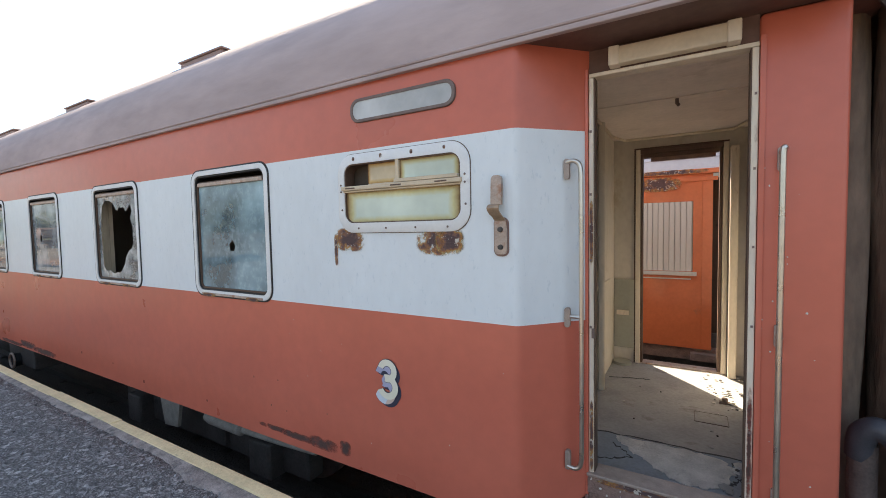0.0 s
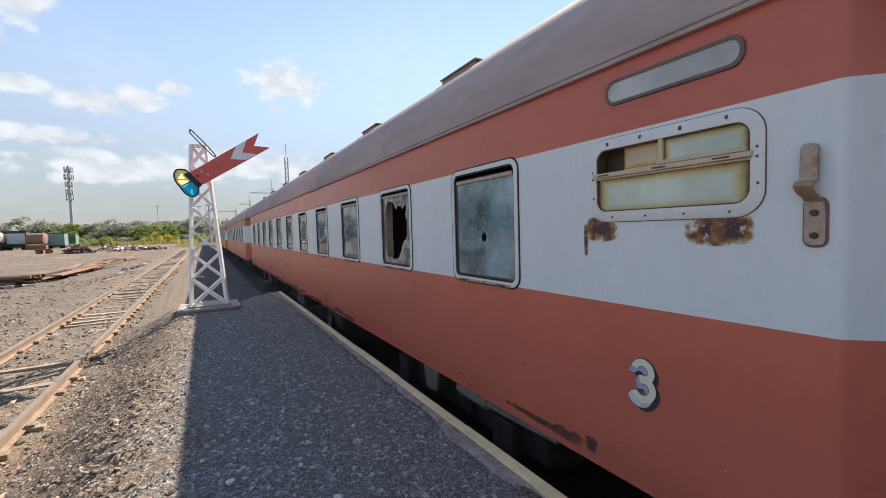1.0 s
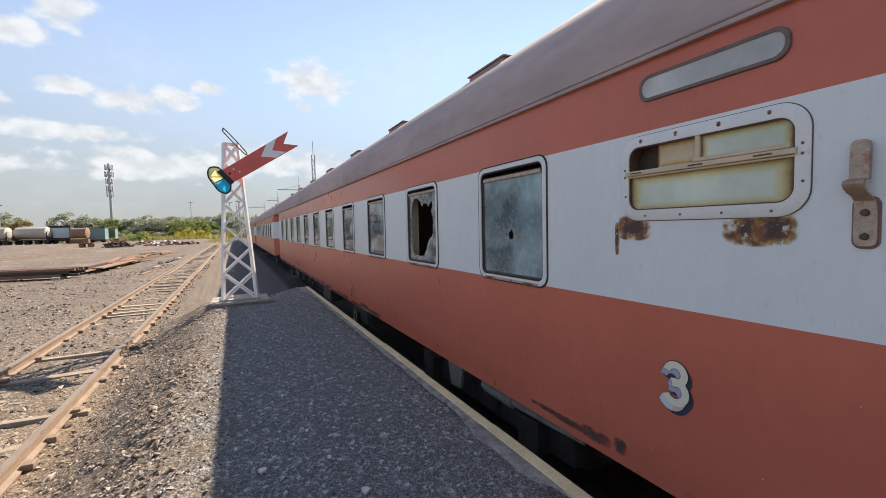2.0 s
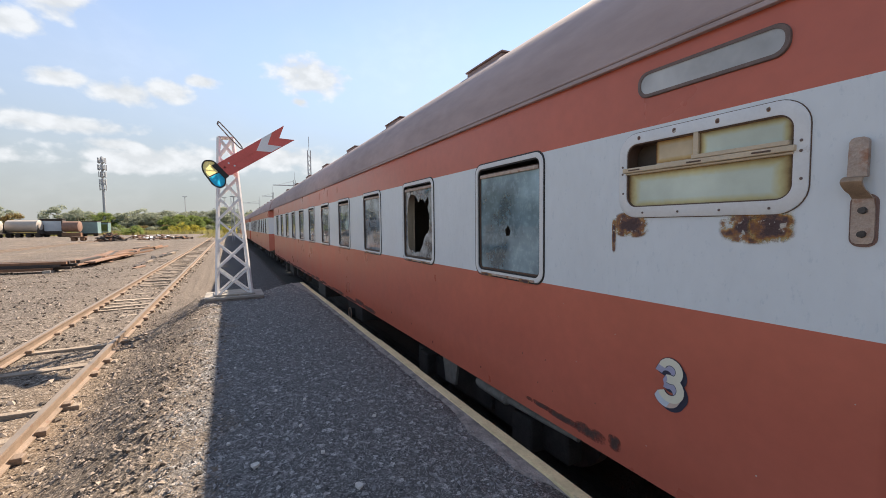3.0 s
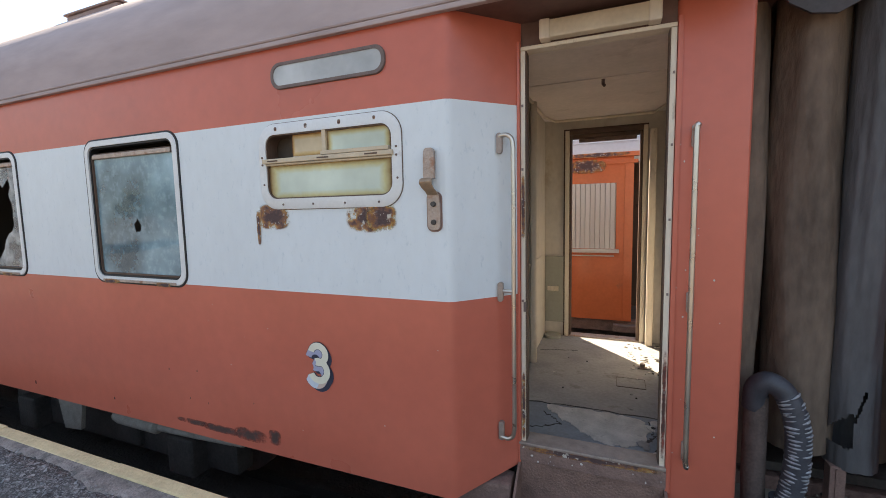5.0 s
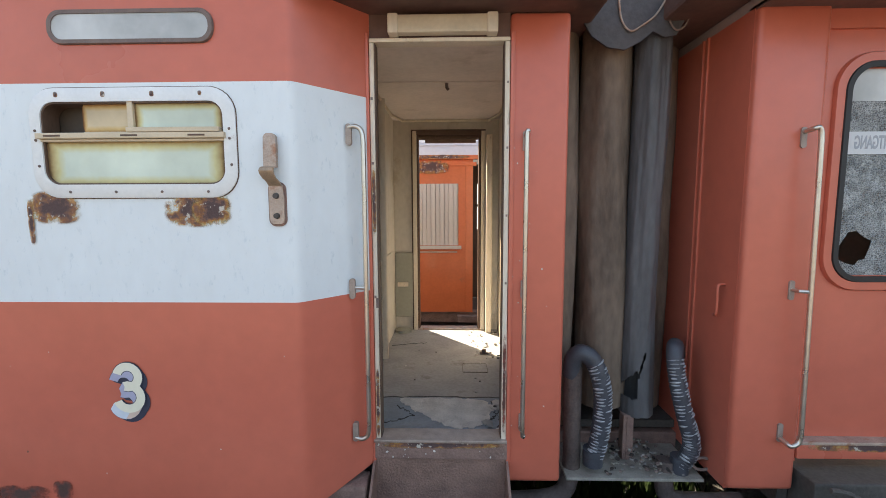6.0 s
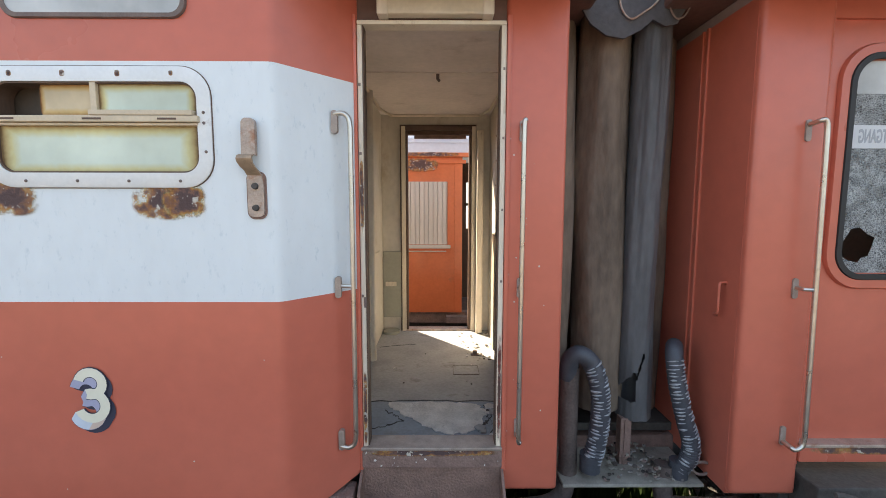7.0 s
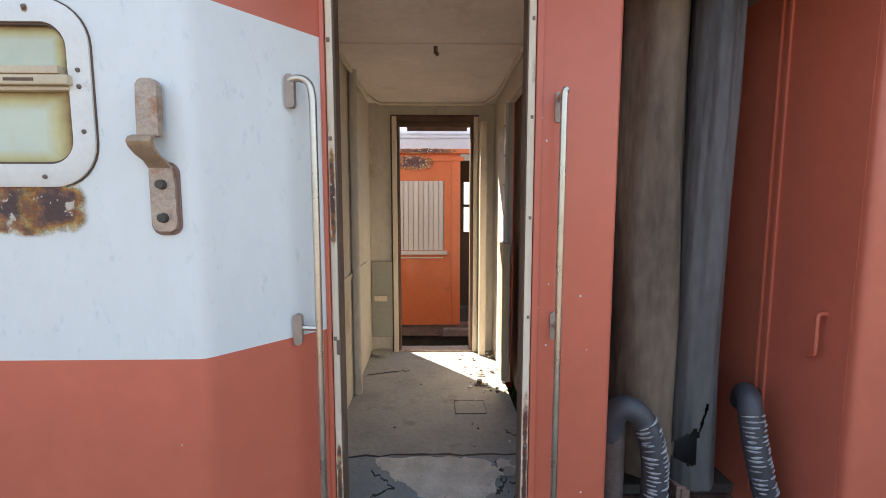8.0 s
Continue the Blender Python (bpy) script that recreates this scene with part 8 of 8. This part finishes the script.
def yard_spot(rng, i):
    if i < 9500:
        return 1.0 - 11.5 * rng.random() ** 1.3, rng.uniform(-1.65, -0.2), 0.005 + 0.02 * rng.random() ** 4, 1.0, 0.5
    if i < 34000:
        return -2.5 - 26 * rng.random() ** 1.2, -1.4 - 9.5 * rng.random() ** 1.2, 0.008 + 0.042 * rng.random() ** 4, 1.0, 0.5
    # flat slaty chips lying in drifts on the bank
    x, y = -0.5 - 9 * rng.random() ** 1.4, -0.85 + rng.gauss(0, 0.28)
    if noise.noise((x * 2.3, y * 2.3, 4.0)) < -0.1 or y < -1.55 or y > -0.15:
        return None
    return x, y, 0.006 + 0.017 * rng.random() ** 3, 0.5, 1.0


def platform_spot(rng, i):
    return -9 + 10 * rng.random() ** 0.6, rng.uniform(-0.55, 1.35), 0.0032 + 0.011 * rng.random() ** 4, 0.8, 0.9


def stones_mat(name, col, lo, hi):
    m = mat(name, col, 0.85, var=0.2, scale=20)
    nt = m.node_tree
    N, L = nt.nodes.new, nt.links.new
    b = nt.nodes["Principled BSDF"]
    link = b.inputs["Base Color"].links[0]
    geo, h, mr = N("ShaderNodeNewGeometry"), N("ShaderNodeHueSaturation"), N("ShaderNodeMapRange")
    mr.inputs["To Min"].default_value, mr.inputs["To Max"].default_value = lo, hi
    L(geo.outputs["Random Per Island"], mr.inputs["Value"]), L(mr.outputs[0], h.inputs["Value"]), L(link.from_socket, h.inputs["Color"])
    L(h.outputs["Color"], b.inputs["Base Color"])
    return m


scatter("loose_stones", "loose brown and pale stone chips on the bank and yard", stones_mat("stone_chips", (0.165, 0.133, 0.108), 0.18, 2.3), 9, 52000, yard_spot)
scatter("platform_grit", "fine grey grit and pale chips on the platform", stones_mat("grit_chips", (0.185, 0.182, 0.18), 0.3, 2.1), 19, 44000, platform_spot)


def flat_stones():
    """A few pale flat stones lying on the platform."""
    rng = random.Random(40)
    for i, (x, y) in enumerate([(-2.77, -0.03), (-2.28, 0.45), (-4.72, -0.11), (-3.12, -0.17), (-3.9, 0.19), (-3.6, 0.38), (-2.72, 0.35), (-3.05, 0.78), (-3.15, 0.28)]):
        q = 0.012 + (0.014 if i < 2 else 0.008 * rng.random())
        t = thing("flat_stone", (x, y, 0.0), "small pale flat stone lying on the gravel platform", "stone", "pale stones on the platform")
        pts = [(q * rng.uniform(0.7, 1.4) * math.cos(a), q * rng.uniform(0.6, 1.1) * math.sin(a)) for a in (0.2, 1.0, 1.9, 2.8, 3.9, 4.7, 5.6)]
        bm = slab(bmesh.new(), pts, 0, 0.012)
        bmesh.ops.rotate(bm, verts=bm.verts, cent=(0, 0, 0), matrix=Euler((radians(90 + rng.uniform(-9, 9)), rng.uniform(-0.1, 0.1), 0)).to_matrix())
        bmesh.ops.translate(bm, verts=bm.verts, vec=(x, y, height(x, y) + 0.016))
        part("stone", bm, SCREED, t)


flat_stones()
